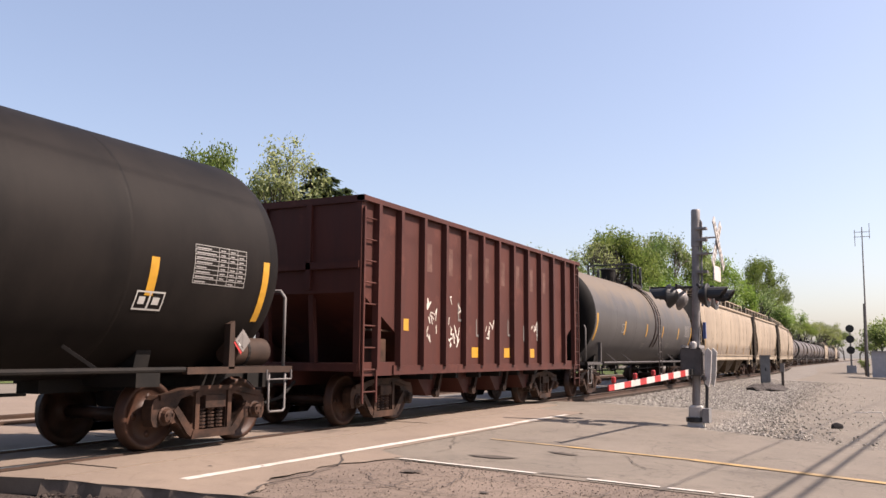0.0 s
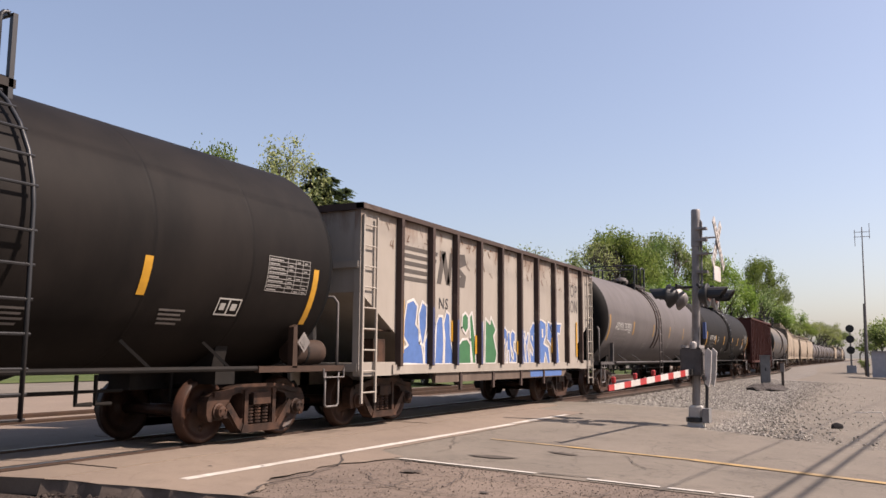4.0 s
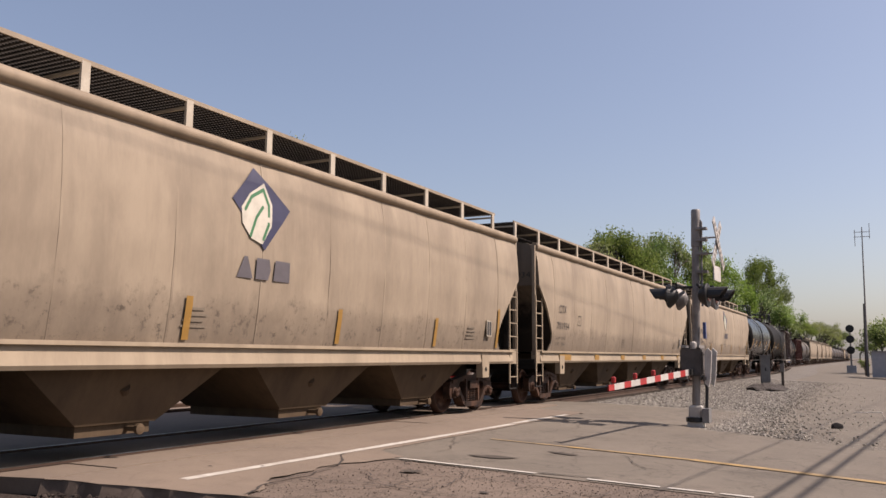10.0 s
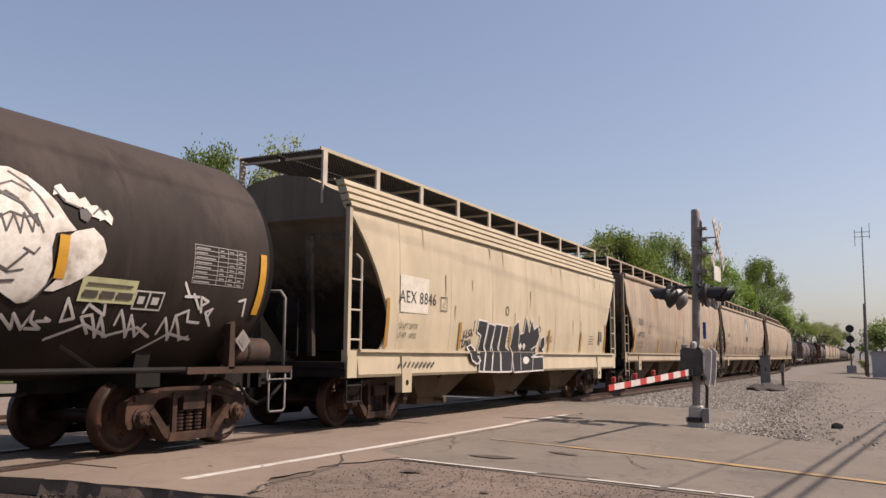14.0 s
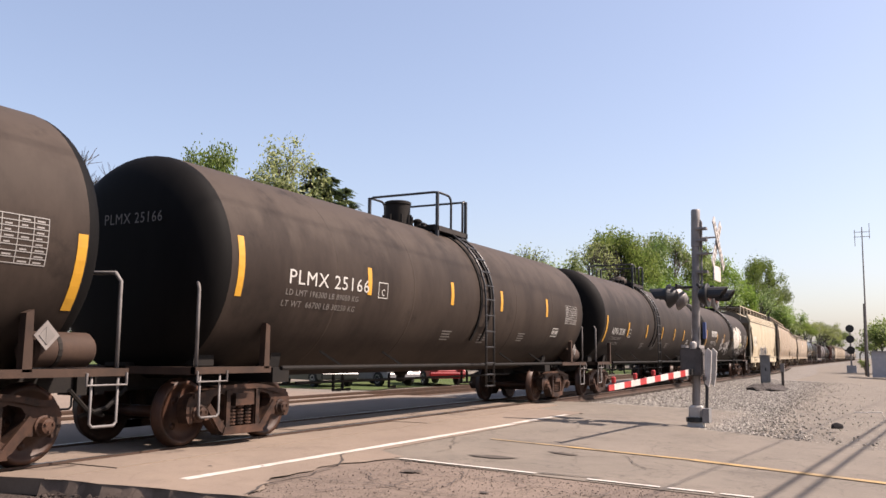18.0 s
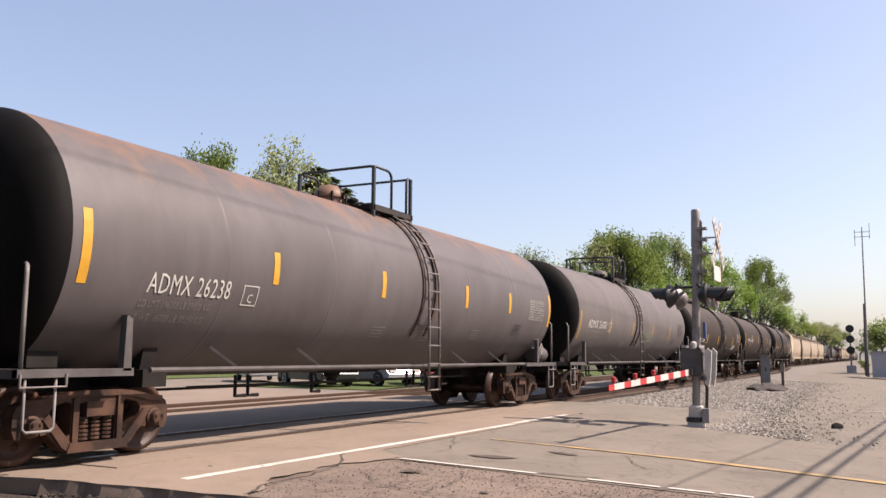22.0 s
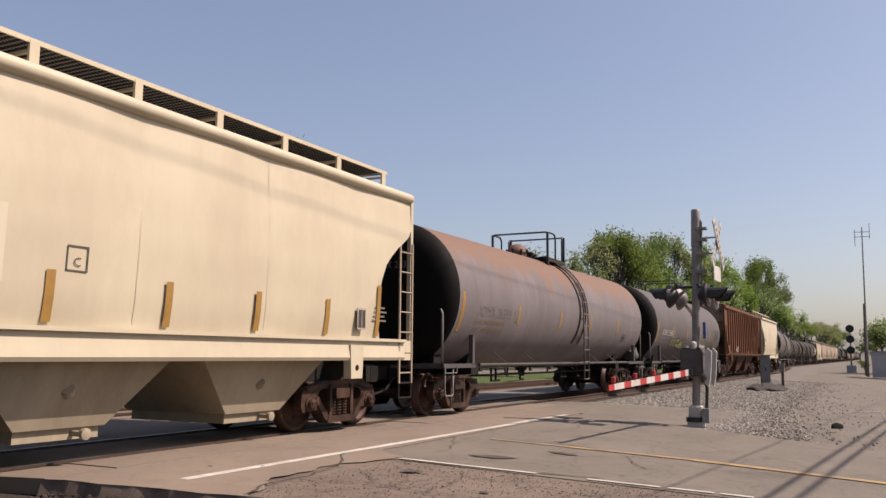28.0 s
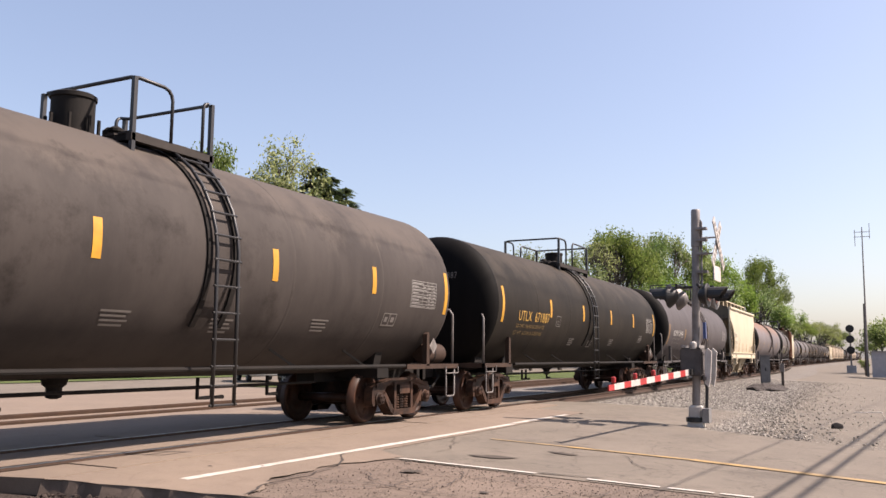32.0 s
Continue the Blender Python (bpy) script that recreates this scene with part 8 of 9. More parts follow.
    for y in (-0.14, 0.02, 0.2):
        bm = bmesh.new()
        box(bm, -0.3, 0.3, y - 0.02, y + 0.02, 1.70, 1.76)
        part("case_rib", bm, "mast", mech)
    for y in (-0.27, 0.24):
        part("case_channel", box(bmesh.new(), -0.42, 0.34, y - 0.03, y + 0.03, 1.02, 1.10), "case", mech)
    for x0_ in (-0.36, 0.30):
        bm = bmesh.new()
        prism(bm, [(-0.34, 0.88), (-0.38, 1.05), (-0.42, 1.62), (-0.34, 1.70), (-0.28, 1.62), (-0.26, 0.95)], "X", x0_, x0_ + 0.06)
        part("counterweight", bm, "signal_white", g, "pale counterweight plate")
    bm = bmesh.new()
    rod(bm, [(0.02, -0.18, 1.1), (0.03, -0.24, 0.85), (0.02, -0.22, 0.42)], 0.035)
    part("cable", bm, "signal_black", g, "dark loose cable")
    root, tip = Vector((-0.3, 0.02, 1.19)), Vector((-5.1, 0.45, 0.985))
    bm = bmesh.new()
    plank(bm, root + Vector((0.6, 0, 0.02)), root + Vector((-0.2, 0, 0)), 0.08, 0.12)
    part("arm_support", bm, "signal_black", g)
    arm = None
    cuts = [0.0]
    while cuts[-1] < 0.985:
        cuts.append(min(1.0, cuts[-1] + (0.098 if len(cuts) % 2 else 0.072)))
    for k, (fa, fb) in enumerate(zip(cuts, cuts[1:])):
        a, b = root + (tip - root) * fa, root + (tip - root) * fb
        bm = bmesh.new()
        plank(bm, a, b, 0.025, 0.125 - 0.03 * fa)
        part("arm_stripe", bm, "gate_red" if k % 2 else "signal_white", g, "red gate arm band" if k % 2 else "white gate arm band")
    for f in (0.52, 0.73, 0.95):
        p = root + (tip - root) * f
        bm = bmesh.new()
        lathe(bm, [(p.z + 0.06, 0.02), (p.z + 0.08, 0.04), (p.z + 0.16, 0.042), (p.z + 0.175, 0.02)], "Z", 12, (p.x, p.y, 0))
        part("arm_lamp", bm, "gate_red", g, "small red arm lamp")
    g.matrix_basis = Matrix.Translation((18.96, -5.86, -0.24))
    return g


crossing_signal()


# ---- line-side equipment ----
def cabinet():
    c = new("equipment_cabinet")
    tagged(c, "grey metal line-side equipment cabinet on legs", "cabinet")
    bm = bmesh.new()
    box(bm, -0.22, 0.22, -0.21, 0.21, 0.35, 1.58)
    bmesh.ops.bevel(bm, geom=bm.edges[:], offset=0.02, segments=2, affect="EDGES")
    part("body", bm, "cabinet_grey", c)
    bm = bmesh.new()
    box(bm, -0.25, 0.25, -0.24, 0.24, 1.58, 1.63)
    part("roof", bm, "cabinet_grey", c)
    for x in (-0.17, 0.17):
        for y in (-0.16, 0.16):
            bm = bmesh.new()
            box(bm, x - 0.03, x + 0.03, y - 0.03, y + 0.03, -0.02, 0.36)
            part("leg", bm, "galv", c)
    bm = bmesh.new()
    box(bm, -0.235, -0.22, -0.03, 0.03, 0.9, 1.05)
    part("handle", bm, "signal_black", c)
    c.matrix_basis = pose(42.7, -4.65, -0.26, 0, 0, 10)
    p = new("marker_post")
    tagged(p, "short weathered line-side post beside the cabinet", "post")
    bm = bmesh.new()
    box(bm, -0.05, 0.05, -0.06, 0.06, -0.05, 1.15)
    part("post", bm, "tie", p)
    bm = bmesh.new()
    box(bm, -0.07, 0.07, -0.09, 0.09, 0.85, 1.25)
    part("plate", bm, "galv_plate", p)
    p.matrix_basis = pose(43.3, -5.35, -0.26)


cabinet()
bm = bmesh.new()
bmesh.ops.create_icosphere(bm, subdivisions=4, radius=1)
for v in bm.verts:
    k = 1 + 0.25 * noise.noise(v.co * 2.3) + 0.06 * noise.noise(v.co * 9.0)
    v.co = Vector((v.co.x * 2.3 * k, v.co.y * 0.9 * k, max(-0.3, v.co.z) * 0.36 * k))
heap = part("ground_heap", bm, "dark_gravel")
heap.location = (42.4, -4.7, -0.29)
tagged(heap, "low heap of dark gravel under the cabinet", "gravel", "", "structure")


def colour_signal():
    s = new("railway_signal")
    tagged(s, "tall railway signal with three black lamp discs", "railway signal")
    bm = bmesh.new()
    lathe(bm, [(0.0, 0.09), (4.9, 0.08)], "Z", 12)
    part("mast", bm, "mast", s)
    for z in (4.5, 3.42, 2.3):
        bm = bmesh.new()
        lathe(bm, [(-0.06, 0.02), (-0.06, 0.39), (0.0, 0.40), (0.04, 0.1)], "X", 24, (-0.15, 0, z))
        head = part("disc", bm, "signal_black", s, "black round signal disc")
        bm = bmesh.new()
        lathe(bm, [(-0.42, 0.14), (-0.2, 0.14), (-0.2, 0.02)], "X", 14, (0, 0, z))
        part("hood", bm, "signal_black", head)
    bm = bmesh.new()
    box(bm, -0.5, 0.5, -0.45, 0.45, 0.0, 0.75)
    part("base_case", bm, "shed", s, "pale case at the foot")
    s.matrix_basis = pose(97.0, -6.95, -0.25)


colour_signal()


def tower():
    t = new("radio_mast")
    tagged(t, "thin tall grey radio mast with a small aerial frame", "radio mast")
    bm = bmesh.new()
    lathe(bm, [(0, 0.09), (7.0, 0.06), (12.3, 0.04)], "Z", 8)
    part("pole", bm, "mast", t)
    bm = bmesh.new()
    for y in (-0.55, 0.55):
        rod(bm, [(0, y, 11.3 if y < 0 else 10.7), (0, y, 12.6 if y < 0 else 12.1)], 0.025)
    rod(bm, [(0, -0.6, 11.9), (0, 0.6, 11.9)], 0.025)
    rod(bm, [(0, -0.6, 11.5), (0, 0.6, 11.5)], 0.025)
    part("aerial", bm, "mast", t)
    t.matrix_basis = pose(77.8, -8.62, -0.25, 0.5, 0, 0)
    p = new("utility_pole")
    tagged(p, "plain dark timber pole beside the radio mast", "pole")
    bm = bmesh.new()
    lathe(bm, [(0, 0.13), (6.1, 0.09)], "Z", 10)
    part("shaft", bm, "tie", p)
    p.matrix_basis = pose(80.5, -8.5, -0.25, 0.6, 0, 0)
    s = new("shed")
    tagged(s, "small pale grey metal equipment shed", "shed")
    bm = bmesh.new()
    box(bm, 0, 3.0, -2.6, 0, 0, 2.0)
    part("wall", bm, "shed", s)
    bm = bmesh.new()
    box(bm, -0.1, 3.1, -2.7, 0.1, 2.0, 2.08)
    part("roof", bm, "galv", s)
    s.matrix_basis = pose(75.8, -8.95, -0.26)


tower()


def rock(name, loc, size, mat, label):
    bm = bmesh.new()
    bmesh.ops.create_icosphere(bm, subdivisions=2, radius=1)
    for v in bm.verts:
        k = 1 + 0.35 * noise.noise(v.co * 1.7 + Vector(loc))
        v.co = Vector((v.co.x * size[0] * k, v.co.y * size[1] * k, max(-0.25, v.co.z) * size[2] * k))
    r = part(name, bm, mat)
    r.location = loc
    tagged(r, label, "rock")


rock("rock", (20.2, -8.55, -0.2), (0.12, 0.12, 0.10), "dark_rock", "dark lump of slag on the gravel")
for x, y, a in ((26.4, -8.9, 4), (26.7, -9.25, -6)):
    bm = bmesh.new()
    box(bm, -0.05, 0.05, -0.18, 0.18, 0, 0.02)
    b = part("board_scrap", bm, "signal_white")
    b.matrix_basis = pose(x, y, -0.235, 0, 0, a)
    tagged(b, "scrap of white board on the gravel", "scrap", "scraps of board")

# overhead cables behind the camera, whose shadows cross the road
for dx, dy in ((0.0, 0.0), (0.0, 0.3), (0.0, 1.4)):
    bm = bmesh.new()
    a, b = Vector((-59.6, -8.6, 8.2)), Vector((120.4, -24.5, 8.2))
    n = 24
    pts = []
    for k in range(n + 1):
        f = k / n
        p = a + (b - a) * f + Vector((dx, dy, 0))
        p.z -= 0.5 * math.sin(f * math.pi)
        pts.append(p)
    rod(bm, pts, 0.034 if dy < 1 else 0.014, 6)
    tagged(part("overhead_cable", bm, "signal_black"), "thick black overhead cable", "cable", "overhead cables")
bm = bmesh.new()
rod(bm, [(13.4 + d, -11.6 - 0.045 * d, 16.0 + 0.00005 * d * d) for d in range(-160, 161, 20)], 0.011, 6)
tagged(part("power_line", bm, "signal_black"), "high black power line above the road", "cable", "overhead cables")
for x, y, hh in ((-59.6, -8.6, 9.2), (120.4, -24.5, 9.2), (-146.6, -5.0, 18.2), (173.4, -19.2, 18.2)):
    p = new("utility_pole")
    tagged(p, "tall timber utility pole carrying cables", "pole")
    bm = bmesh.new()
    lathe(bm, [(0, 0.17), (hh, 0.11)], "Z", 10)
    part("shaft", bm, "tie", p)
    bm = bmesh.new()
    box(bm, -0.06, 0.06, -1.2, 1.8, hh - 0.9, hh - 0.78)
    part("cross_arm", bm, "tie", p)
    p.matrix_basis = pose(x, y, -0.25)


# ---- parked vehicles beyond the track ----
def glass(name, col):
    m, n, l, p = material(name)
    p.inputs["Base Color"].default_value = (*col, 1)
    p.inputs["Roughness"].default_value = 0.08
    return m


M["car_glass"] = glass("dark_car_glass", (0.02, 0.022, 0.025))
M["tyre"] = plain("tyre_rubber", (0.0126, 0.0126, 0.0126), 0.8)
M["rim"] = plain("wheel_rim", (0.315, 0.315, 0.315), 0.35, 0.6)
M["red_car"] = plain("red_car_paint", (0.2646, 0.0095, 0.0126), 0.3)
M["silver_car"] = plain("silver_car_paint", (0.315, 0.315, 0.3339), 0.3, 0.3)
M["white_car"] = plain("white_car_paint", (0.4536, 0.4536, 0.4536), 0.35)
M["dark_car"] = plain("dark_car_paint", (0.0221, 0.0233, 0.0265), 0.3)


def parked_car(paint, loc, turn, label):
    c = new("parked_car")
    tagged(c, label, "car", "parked cars")
    bm = bmesh.new()
    prism(bm, [(-2.2, 0.32), (-2.25, 0.6), (-2.1, 0.88), (-1.2, 0.95), (1.0, 0.96), (2.05, 0.82), (2.2, 0.6), (2.15, 0.32), (1.78, 0.3), (1.7, 0.52), (1.4, 0.64), (1.1, 0.52), (1.02, 0.28), (-1.0, 0.28), (-1.08, 0.52), (-1.38, 0.64), (-1.68, 0.52), (-1.76, 0.3)], "Y", -0.88, 0.88)
    bmesh.ops.bevel(bm, geom=[e for e in bm.edges if e.calc_face_angle(0) > 0.5], offset=0.05, segments=2, affect="EDGES")
    body = part("body", bm, paint, c)
    bm = bmesh.new()
    for y0, y1, k in ((-0.8, 0.8, 0),):
        lo = [bm.verts.new((x, y, 0.93)) for x, y in ((-2.0, -0.82), (0.95, -0.82), (0.95, 0.82), (-2.0, 0.82))]
        hi = [bm.verts.new((x, y, 1.46)) for x, y in ((-1.5, -0.62), (0.1, -0.62), (0.1, 0.62), (-1.5, 0.62))]
        for i in range(4):
            bm.faces.new((lo[i], lo[(i + 1) % 4], hi[(i + 1) % 4], hi[i]))
        bm.faces.new(hi)
    part("glasshouse", bm, "car_glass", c, "dark car windows")
    bm = bmesh.new()
    box(bm, -1.52, 0.12, -0.64, 0.64, 1.45, 1.5)
    part("roof", bm, paint, c)
    for x in (-1.38, 1.4):
        for y in (-0.8, 0.8):
            bm = bmesh.new()
            lathe(bm, [(y - 0.1, 0.2), (y - 0.1, 0.29), (y - 0.08, 0.32), (y + 0.08, 0.32), (y + 0.1, 0.29), (y + 0.1, 0.2)], "Y", 20, (x, 0, 0.32))
            w = part("wheel", bm, "tyre", c, "black tyre")
            bm = bmesh.new()
            s = 1 if y > 0 else -1
            lathe(bm, [(y + s * 0.06, 0.2), (y + s * 0.105, 0.2), (y + s * 0.09, 0.06), (y + s * 0.11, 0.04)], "Y", 16, (x, 0, 0.32))
            part("rim", bm, "rim", w)
    for y in (-0.62, 0.62):
        bm = bmesh.new()
        box(bm, 2.12, 2.2, y - 0.16, y + 0.16, 0.62, 0.76)
        part("headlight", bm, "signal_white", c)
        bm = bmesh.new()
        box(bm, -2.25, -2.18, y - 0.14, y + 0.14, 0.68, 0.82)
        part("tail_light", bm, "red_lens", c)
    c.matrix_basis = Matrix.Translation(loc) @ pose(0, 0, 0, 0, 0, turn)


parked_car("dark_car", (31.0, 12.6, -0.1), 62, "dark grey car parked on the verge")
parked_car("silver_car", (33.2, 10.9, -0.1), 246, "silver car parked beyond the track")
parked_car("white_car", (35.0, 19.0, -0.12), 50, "white car parked on the verge")
parked_car("red_car", (36.0, 9.6, -0.1), 49, "red car parked beyond the track")


# ---- trees ----
def leaf_material(name, a, b):
    m, n, l, p = material(name)
    g = n.new("ShaderNodeNewGeometry")
    c = blend(n, l, g.outputs["Random Per Island"], a, b)
    l.new(c, p.inputs["Base Color"])
    p.inputs["Roughness"].default_value = 0.6
    t = n.new("ShaderNodeBsdfTranslucent")
    l.new(c, t.inputs["Color"])
    mx = n.new("ShaderNodeMixShader")
    mx.inputs[0].default_value = 0.5
    l.new(p.outputs[0], mx.inputs[1])
    l.new(t.outputs[0], mx.inputs[2])
    l.new(mx.outputs[0], n["Material Output"].inputs["Surface"])
    return m


M["leaf_mid"] = leaf_material("fresh_green_leaves", (0.078, 0.125, 0.026), (0.18, 0.225, 0.06))
M["leaf_pale"] = leaf_material("pale_spring_leaves", (0.14, 0.175, 0.05), (0.27, 0.30, 0.11))
M["leaf_dark"] = leaf_material("deep_green_leaves", (0.034, 0.058, 0.022), (0.085, 0.115, 0.045))
M["leaf_bright"] = leaf_material("bright_green_leaves", (0.085, 0.16, 0.024), (0.175, 0.25, 0.055))
M["bark"] = rough_surface("grey_bark", (0.063, 0.0536, 0.0441), (0.0378, 0.0315, 0.0265), 0.9)


def grow(rng, segs, tips, p, d, length, rad, depth, spread):
    q = p + d * length
    segs.append((p, q, rad, rad * 0.68))
    if depth == 0:
        tips.append(q)
        return
    kids = 3 if depth > 2 else rng.choice((2, 3, 3))
    for k in range(kids):
        a = rng.uniform(0, 2 * math.pi)
        s = rng.uniform(0.45, 1.0) * spread
        u = d.orthogonal().normalized()
        w = d.cross(u)
        nd = (d + (u * math.cos(a) + w * math.sin(a)) * s + Vector((0, 0, 0.12))).normalized()
        grow(rng, segs, tips, p + d * length * rng.uniform(0.6, 1.0), nd, length * rng.uniform(0.62, 0.85), rad * 0.62, depth - 1, spread)


def tree_meshes(seed, leaf, leaves, leaf_size, spread, clump, depth=4, first=0.26):
    """A tree of unit height: trunk and limbs as one mesh, the crown's leaves as another."""
    rng = random.Random(seed)
    segs, tips = [], []
    grow(rng, segs, tips, Vector((0, 0, 0)), Vector((rng.uniform(-0.05, 0.05), rng.uniform(-0.05, 0.05), 1)).normalized(), first, 0.022, depth, spread)
    top = max(q.z for q in tips) * 1.04
    k = 1.0 / top
    v, f = [], []
    for p, q, r0, r1 in segs:
        p, q = p * k, q * k
        d = (q - p).normalized()
        u = d.orthogonal().normalized()
        w = d.cross(u)
        b = len(v)
        for c, r in ((p, r0), (q, r1)):
            for i in range(5):
                a = 2 * math.pi * i / 5
                v.append(c + (u * math.cos(a) + w * math.sin(a)) * r)
        for i in range(5):
            f.append((b + i, b + (i + 1) % 5, b + 5 + (i + 1) % 5, b + 5 + i))
    wood = bpy.data.meshes.new("trunk")
    wood.from_pydata([tuple(x) for x in v], [], f)
    wood.materials.append(M["bark"])
    if not leaves:
        return wood, None
    v, f = [], []
    for i in range(leaves):
        t = rng.choice(tips) * k
        o = Vector((rng.gauss(0, clump), rng.gauss(0, clump), rng.gauss(0, clump * 0.8)))
        c = t + o
        if c.z < 0.12:
            continue
        d = Vector((rng.uniform(-1, 1), rng.uniform(-1, 1), rng.uniform(-0.6, 0.6))).normalized()
        u = d.orthogonal().normalized()
        s = leaf_size * rng.uniform(0.6, 1.3)
        b = len(v)
        v += [c - d * s, c + u * s * 0.55, c + d * s, c - u * s * 0.55]
        f.append((b, b + 1, b + 2, b + 3))
    crown = bpy.data.meshes.new("crown")
    crown.from_pydata([tuple(x) for x in v], [], f)
    crown.materials.append(M[leaf])
    return wood, crown


def conifer_meshes(seed, leaf):
    rng = random.Random(seed)
    v, f = [], []
    for i in range(6):
        for j, r in ((0, 0.018), (1, 0.003)):
            v.append((r * math.cos(i * 1.047), r * math.sin(i * 1.047), j * 1.0))
    for i in range(6):
        a, b = 2 * i, 2 * ((i + 1) % 6)
        f.append((a, b, b + 1, a + 1))
    wood = bpy.data.meshes.new("trunk")
    wood.from_pydata(v, [], f)
    wood.materials.append(M["bark"])
    v, f = [], []
    for i in range(3400):
        z = 0.12 + 0.87 * rng.random() ** 0.8
        reach = 0.24 * (1 - z) ** 0.7 + 0.012
        ring = round(z * 15) / 15
        a = round(rng.uniform(0, 7)) * 0.898 + ring * 37.0 + rng.gauss(0, 0.07)
        q = rng.uniform(0.1, 1.0)
        c = Vector((math.cos(a) * reach * q, math.sin(a) * reach * q, ring - 0.085 * q * q * reach / 0.2 - rng.uniform(0.0, 0.045) * q))
        d = Vector((math.cos(a), math.sin(a), -0.6)).normalized()
        u = Vector((-math.sin(a), math.cos(a), 0))
        s = 0.014
        b = len(v)
        v += [c - d * s, c + u * s * 0.5, c + d * s, c - u * s * 0.5]
        f.append((b, b + 1, b + 2, b + 3))
    crown = bpy.data.meshes.new("crown")
    crown.from_pydata([tuple(x) for x in v], [], f)
    crown.materials.append(M[leaf])
    return wood, crown


KINDS = {
    "leafy": [tree_meshes(s, "leaf_mid", 5600, 0.0125, 0.75, 0.042) for s in (3, 8)],
    "airy": [tree_meshes(s, "leaf_pale", 5200, 0.012, 0.85, 0.030, 5, 0.22) for s in (21, 14)],
    "bright": [tree_meshes(s, "leaf_bright", 5200, 0.014, 0.7, 0.05) for s in (5, 17)],
    "dark": [tree_meshes(s, "leaf_dark", 4200, 0.016, 0.65, 0.045) for s in (7, 31)],
    "bare": [tree_meshes(s, "leaf_pale", 0, 0.01, 0.6, 0.03, 6, 0.2) for s in (11, 12)],
    "budding": [tree_meshes(s, "leaf_pale", 900, 0.010, 0.6, 0.03, 5, 0.22) for s in (41, 42)],
    "conifer": [conifer_meshes(2, "leaf_dark"), conifer_meshes(6, "leaf_dark")],
    "scrub": [tree_meshes(s, "leaf_mid", 3000, 0.03, 1.0, 0.09, 4, 0.18) for s in (61, 62)],
    "shrub": [tree_meshes(s, "leaf_bright", 2600, 0.045, 1.2, 0.12, 3, 0.15) for s in (51, 52)],
}
LABELS = {"leafy": "broad green leafy tree", "airy": "airy tree with pale spring leaves", "bright": "bright green leafy tree", "dark": "dense dark green tree", "bare": "bare tree with fine grey twigs", "budding": "sparse tree just coming into leaf", "conifer": "dark drooping conifer", "shrub": "low bright green shrub", "scrub": "green line-side bush"}


def tree(kind, x, y, h, wide=1.0, turn=0.0, pick=0):
    wood, crown = KINDS[kind][pick % 2]
    t = new("shrub" if kind in ("shrub", "scrub") else "tree")
    tagged(t, LABELS[kind] + " beyond the railway", "shrub" if kind in ("shrub", "scrub") else "tree", "shrubs" if kind in ("shrub", "scrub") else "trees")
    again("trunk", wood, t)
    if crown:
        again("crown", crown, t)
    t.matrix_basis = pose(x, y, -0.15, 0, 0, turn) @ Matrix.Diagonal((h * wide, h * wide, h, 1))


TREES_BY_THE_ROAD = [("airy", 53.6, 34, 19.2, 0.58), ("airy", 55.6, 35.5, 18.0, 0.45), ("bright", 50.2, 36, 16.2, 0.42), ("leafy", 51.9, 36.5, 17.6, 0.4), ("leafy", 49.0, 37, 15.2, 0.4), ("conifer", 56.4, 31, 16.7, 1.7), ("conifer", 58.6, 31.2, 16.3, 1.9), ("conifer", 60.6, 31.0, 15.7, 1.6), ("bare", 61.1, 60, 22.8, 0.8), ("bare", 47.0, 55, 21.7, 0.8), ("bright", 41.5, 50, 17.7, 0.7), ("bare", 66, 62, 20.5, 0.8), ("budding", 77.6, 22, 12.4, 0.9), ("airy", 76.0, 20, 10.8, 0.8), ("leafy", 81.5, 19, 11.6, 0.9), ("bright", 84.0, 21, 11.2, 1.0)]
TREES_ALONG_THE_LINE = [("budding", 95.1, 18, 15.0, 0.7), ("bare", 97.0, 19, 14.6, 0.66), ("leafy", 105.4, 18, 17.6, 0.62), ("leafy", 103.0, 19.5, 16.4, 0.62), ("budding", 101.0, 19.0, 17.2, 0.66), ("bright", 112.6, 17, 16.6, 0.62), ("budding", 118.0, 18, 18.4, 0.66), ("leafy", 127.1, 17, 19.9, 0.62), ("leafy", 138.6, 16, 20.4, 0.62), ("bright", 150.2, 15, 18.8, 0.66), ("bright", 160.7, 14, 17.4, 0.7), ("leafy", 204.0, 15, 23.6, 0.46), ("leafy", 200.0, 15, 22.6, 0.42), ("leafy", 213.0, 14, 18.4, 0.62), ("bright", 180.0, 13, 15.0, 0.8), ("bright", 228.0, 13, 15.0, 0.8), ("bright", 264.0, 13, 16.4, 0.8), ("leafy", 246.0, 12.5, 14.5, 0.9)]
TREES_FARTHER_OUT = [("leafy", 310.0, 12.5, 15.2, 1.0), ("airy", 350.0, 12, 15.5, 1.2), ("airy", 400.0, 12.5, 16.5, 1.2), ("leafy", 460.0, 12, 14.5, 1.4), ("leafy", 540.0, 12, 15.0, 1.5), ("leafy", 640.0, 11, 14.0, 1.6), ("bright", 69, 22, 9.0, 1.0), ("leafy", 73, 24, 10.5, 1.0), ("bright", 108, 13.5, 11.0, 1.0), ("bright", 126, 13, 12.0, 1.0), ("bright", 99, 14.5, 9.5, 1.1), ("leafy", 92, 16.0, 9.0, 1.0), ("bright", 140, 13, 13.0, 0.9), ("leafy", 330.0, -16.0, 12.0, 1.5), ("leafy", 380.0, -14.0, 14.0, 1.5), ("dark", 240.0, -13.2, 9.5, 1.3), ("dark", 480.0, -12.0, 13.0, 1.6)]
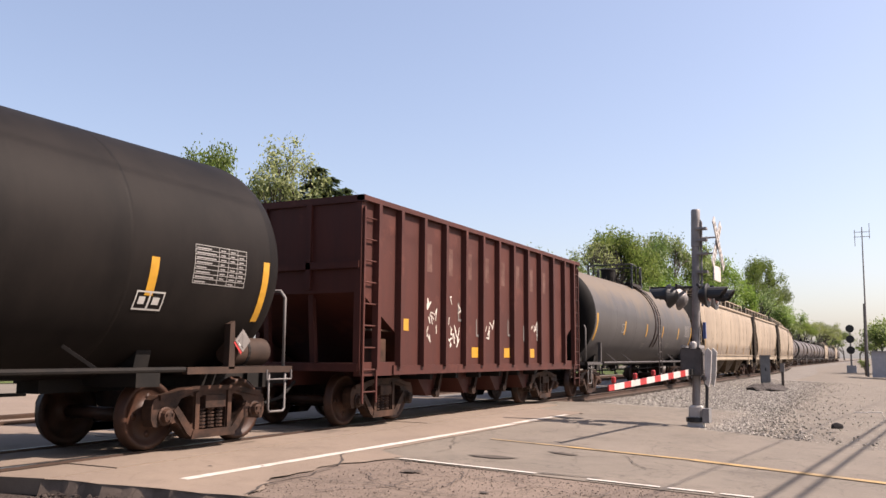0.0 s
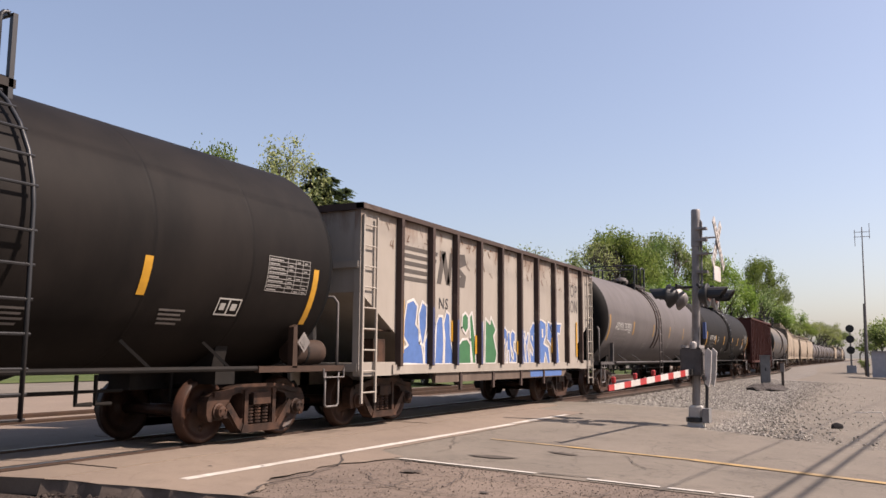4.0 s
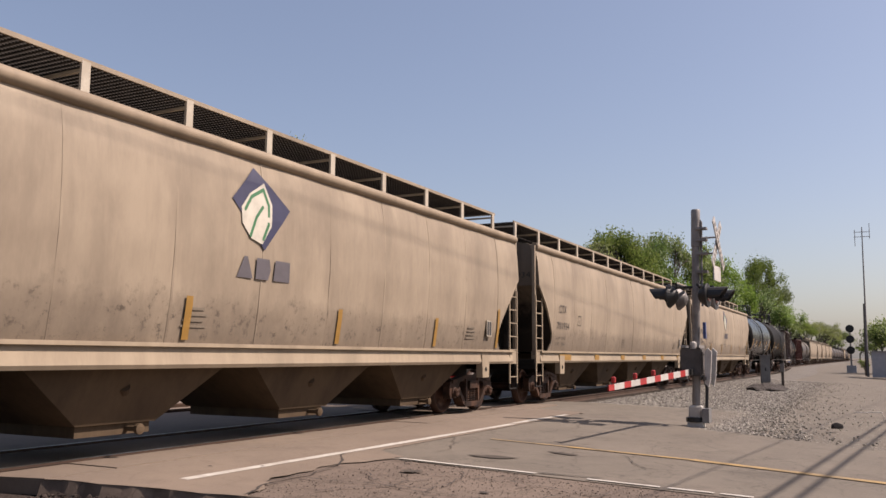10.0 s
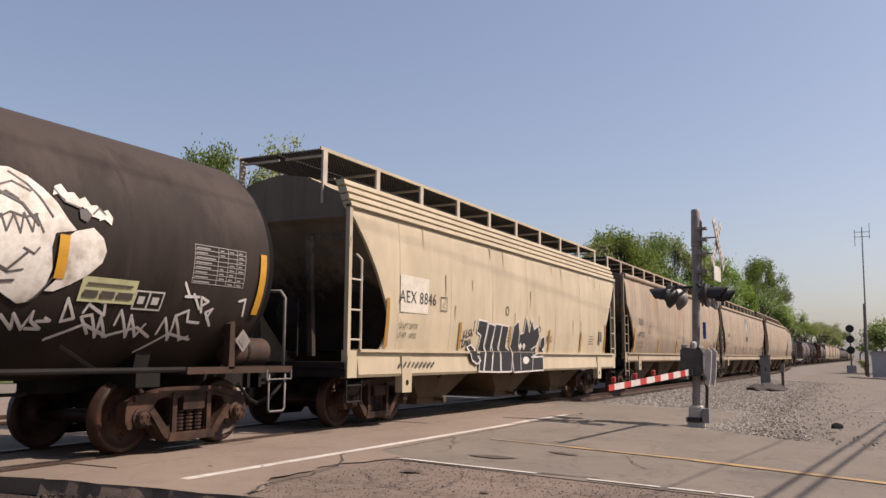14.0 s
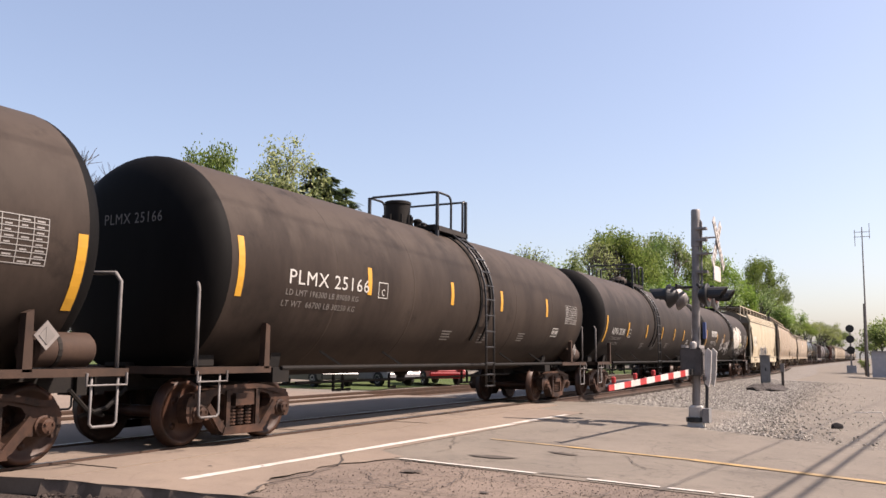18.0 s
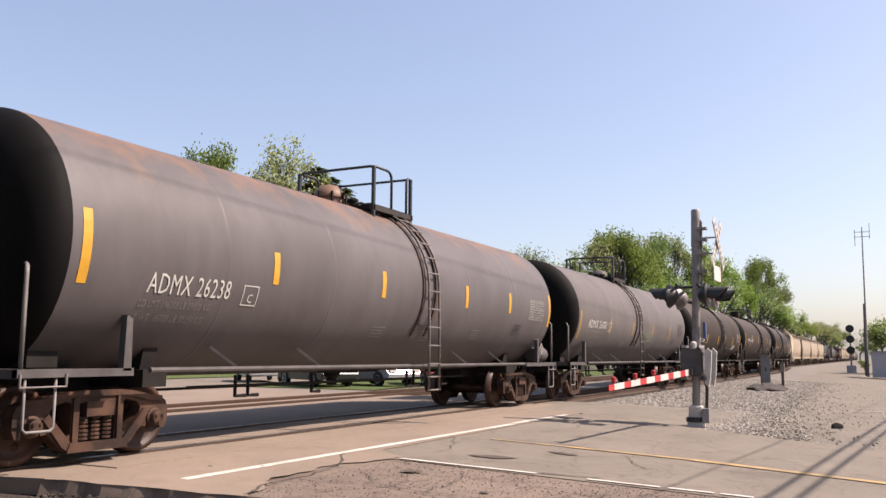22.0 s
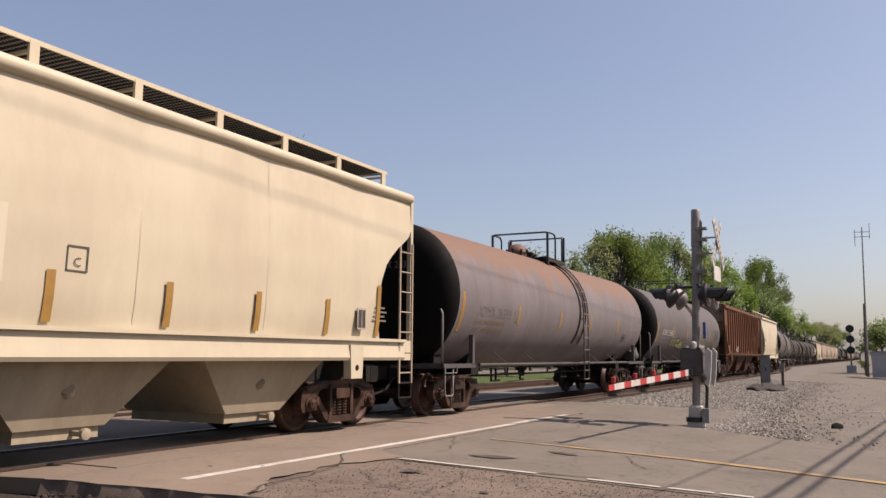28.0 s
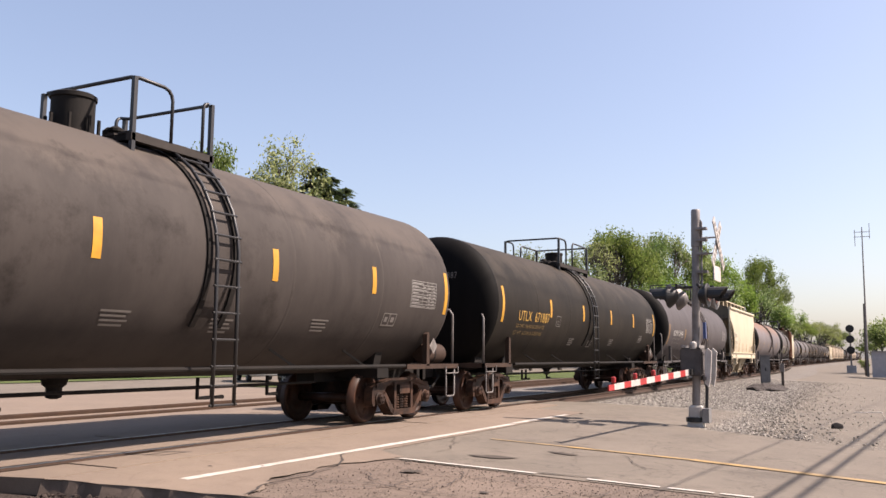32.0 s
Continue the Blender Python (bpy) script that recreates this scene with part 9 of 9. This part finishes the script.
TREES_AT_THE_END = [("leafy", 560.0, 0.0, 10.0, 2.0), ("leafy", 620.0, -6.0, 11.0, 2.0)]
for k, (kind, x, y, h, wide) in enumerate(TREES_BY_THE_ROAD + TREES_ALONG_THE_LINE + TREES_FARTHER_OUT + TREES_AT_THE_END):
    tree(kind, x, y, h, wide, 47.0 * k, k)
for k in range(34):
    x = 38 + k * 7.2
    tree("shrub", x, 12.0 + 2.0 * math.sin(k * 2.3) + (2.5 if x < 70 else -0.5), 2.2 + 1.6 * abs(math.sin(k * 1.7)), 1.3, 61.0 * k, k)
for k in range(26):
    tree("scrub", -55.0 + 4.2 * k, 46.0 + 3.0 * math.sin(k * 1.9), 4.6 + 1.4 * math.sin(k * 2.7), 1.25, 53.0 * k, k)
for k, (x, y, h) in enumerate(((93.0, -9.7, 4.3), (97.0, -10.6, 5.0), (102.0, -11.6, 5.2), (81.5, -8.35, 1.2))):
    tree("scrub", x, y, h, 0.75, 40 * k, k)

# ---- loose ballast stones, and grit on the ground beside the road ----
M["stone"] = leaf_material("pale_crushed_stone", (0.10, 0.09, 0.078), (0.38, 0.345, 0.30))
nt = M["stone"].node_tree
nt.links.new(nt.nodes["Principled BSDF"].outputs[0], nt.nodes["Material Output"].inputs["Surface"])
nt.nodes["Principled BSDF"].inputs["Roughness"].default_value = 0.95

M["grit"] = leaf_material("brown_grit", (0.06, 0.047, 0.04), (0.22, 0.172, 0.138))
nt = M["grit"].node_tree
nt.links.new(nt.nodes["Principled BSDF"].outputs[0], nt.nodes["Material Output"].inputs["Surface"])
nt.nodes["Principled BSDF"].inputs["Roughness"].default_value = 0.95


def stones(name, count, area, size, label, mat="stone"):
    rng = random.Random(5)
    v, f = [], []
    for i in range(count):
        x, y, z = area(rng)
        s = size * rng.uniform(0.5, 1.35)
        b = len(v)
        for sx, sy, sz in ((1, 0, 0), (-1, 0, 0), (0, 1, 0), (0, -1, 0), (0, 0, 1), (0, 0, -1)):
            q = rng.uniform(0.6, 1.2) * s
            v.append((x + sx * q + rng.uniform(-0.4, 0.4) * s, y + sy * q + rng.uniform(-0.4, 0.4) * s, z + sz * q * 0.8))
        for a, c, d in ((0, 2, 4), (2, 1, 4), (1, 3, 4), (3, 0, 4), (2, 0, 5), (1, 2, 5), (3, 1, 5), (0, 3, 5)):
            f.append((b + a, b + c, b + d))
    me = bpy.data.meshes.new(name)
    me.from_pydata(v, [], f)
    me.materials.append(M[mat])
    tagged(new(name, me), label, "gravel", "", "stuff")


def near_bank(rng):
    f = rng.random() ** 1.6
    y = -1.2 - rng.random() ** 0.9 * (5.3 - 1.4 * f + abs(rng.gauss(0, 0.55)) + (abs(rng.gauss(0, 1.3)) if rng.random() < 0.12 else 0.0))
    x = edge_far(y) + 0.02 + 40.0 * f
    z = -0.255 if y < -5 else -0.24 + 0.05 * smoothstep(-5, -1.9, y)
    if x > 22.4 and y > -1.9:
        z = -0.2
    return x, y, z + rng.uniform(-0.01, 0.03)


def loose(rng):
    y = rng.uniform(-12, -5.6)
    x = edge_far(y) + 0.05 + 40.0 * rng.random() ** 1.8
    return x, y, ground_z(x, y) - 0.003


def left_bank(rng):
    y = rng.uniform(-6.5, -1.7)
    return edge_left(y) - 0.03 - 2.0 * rng.random() ** 1.6, y, min(-0.20, road_z(y) - 0.10) + rng.uniform(-0.01, 0.03)


def shoulder_grit(rng):
    y = rng.uniform(-9, -3.6)
    return edge_left(y) + rng.random() * (edge_near(y) - 0.3 - edge_left(y)), y, road_z(y) - 0.003


stones("ballast_stones", 90000, near_bank, 0.026, "pale crushed stone ballast heaped beside the track")
stones("loose_stones", 30000, loose, 0.012, "scattered small stones on the dirt")
stones("edge_stones", 3000, left_bank, 0.024, "dark crumbs of soil and stone beside the crossing's edge", "soil")
stones("shoulder_grit", 2600, shoulder_grit, 0.010, "brown grit on the broken shoulder", "grit")


# ---- what moves ----
def motions():
    """The wagons roll along the track at a steady pace, their wheels turning while they are near."""
    for car, mid in WAGONS:
        rows = []
        for k in range(33):
            t = 32.0 * k / 32
            x = mid + SPEED * t
            a = math.degrees(math.atan2(track_y(x + 6) - track_y(x - 6), 12))
            rows.append((t, pose(x, track_y(x), 0, 0, 0, a)))
        if mid + SPEED * 32 < 75 or mid > 150:
            rows = [rows[0], rows[16], rows[32]]
        walk(car, rows)
    centre = {car.name: mid for car, mid in WAGONS}
    for wheel, car, along, seat in ROLLING:
        start = centre[car.name] + along
        t0 = max(0.0, (0.0 - start) / SPEED)
        t1 = min(32.0, (38.0 - start) / SPEED)
        rows = []
        turn = 0.0
        for k in range(frame(0), frame(32) + 1):
            t = (k - 1) / FPS
            if k == 1 or k == frame(32) or t0 <= t <= t1:
                if t0 <= t <= t1:
                    turn = math.degrees(SPEED * (t - t0) / 0.457)
                rows.append((t, pose(seat, 0, 0.457, 0, turn, 0)))
        walk(wheel, rows)


motions()
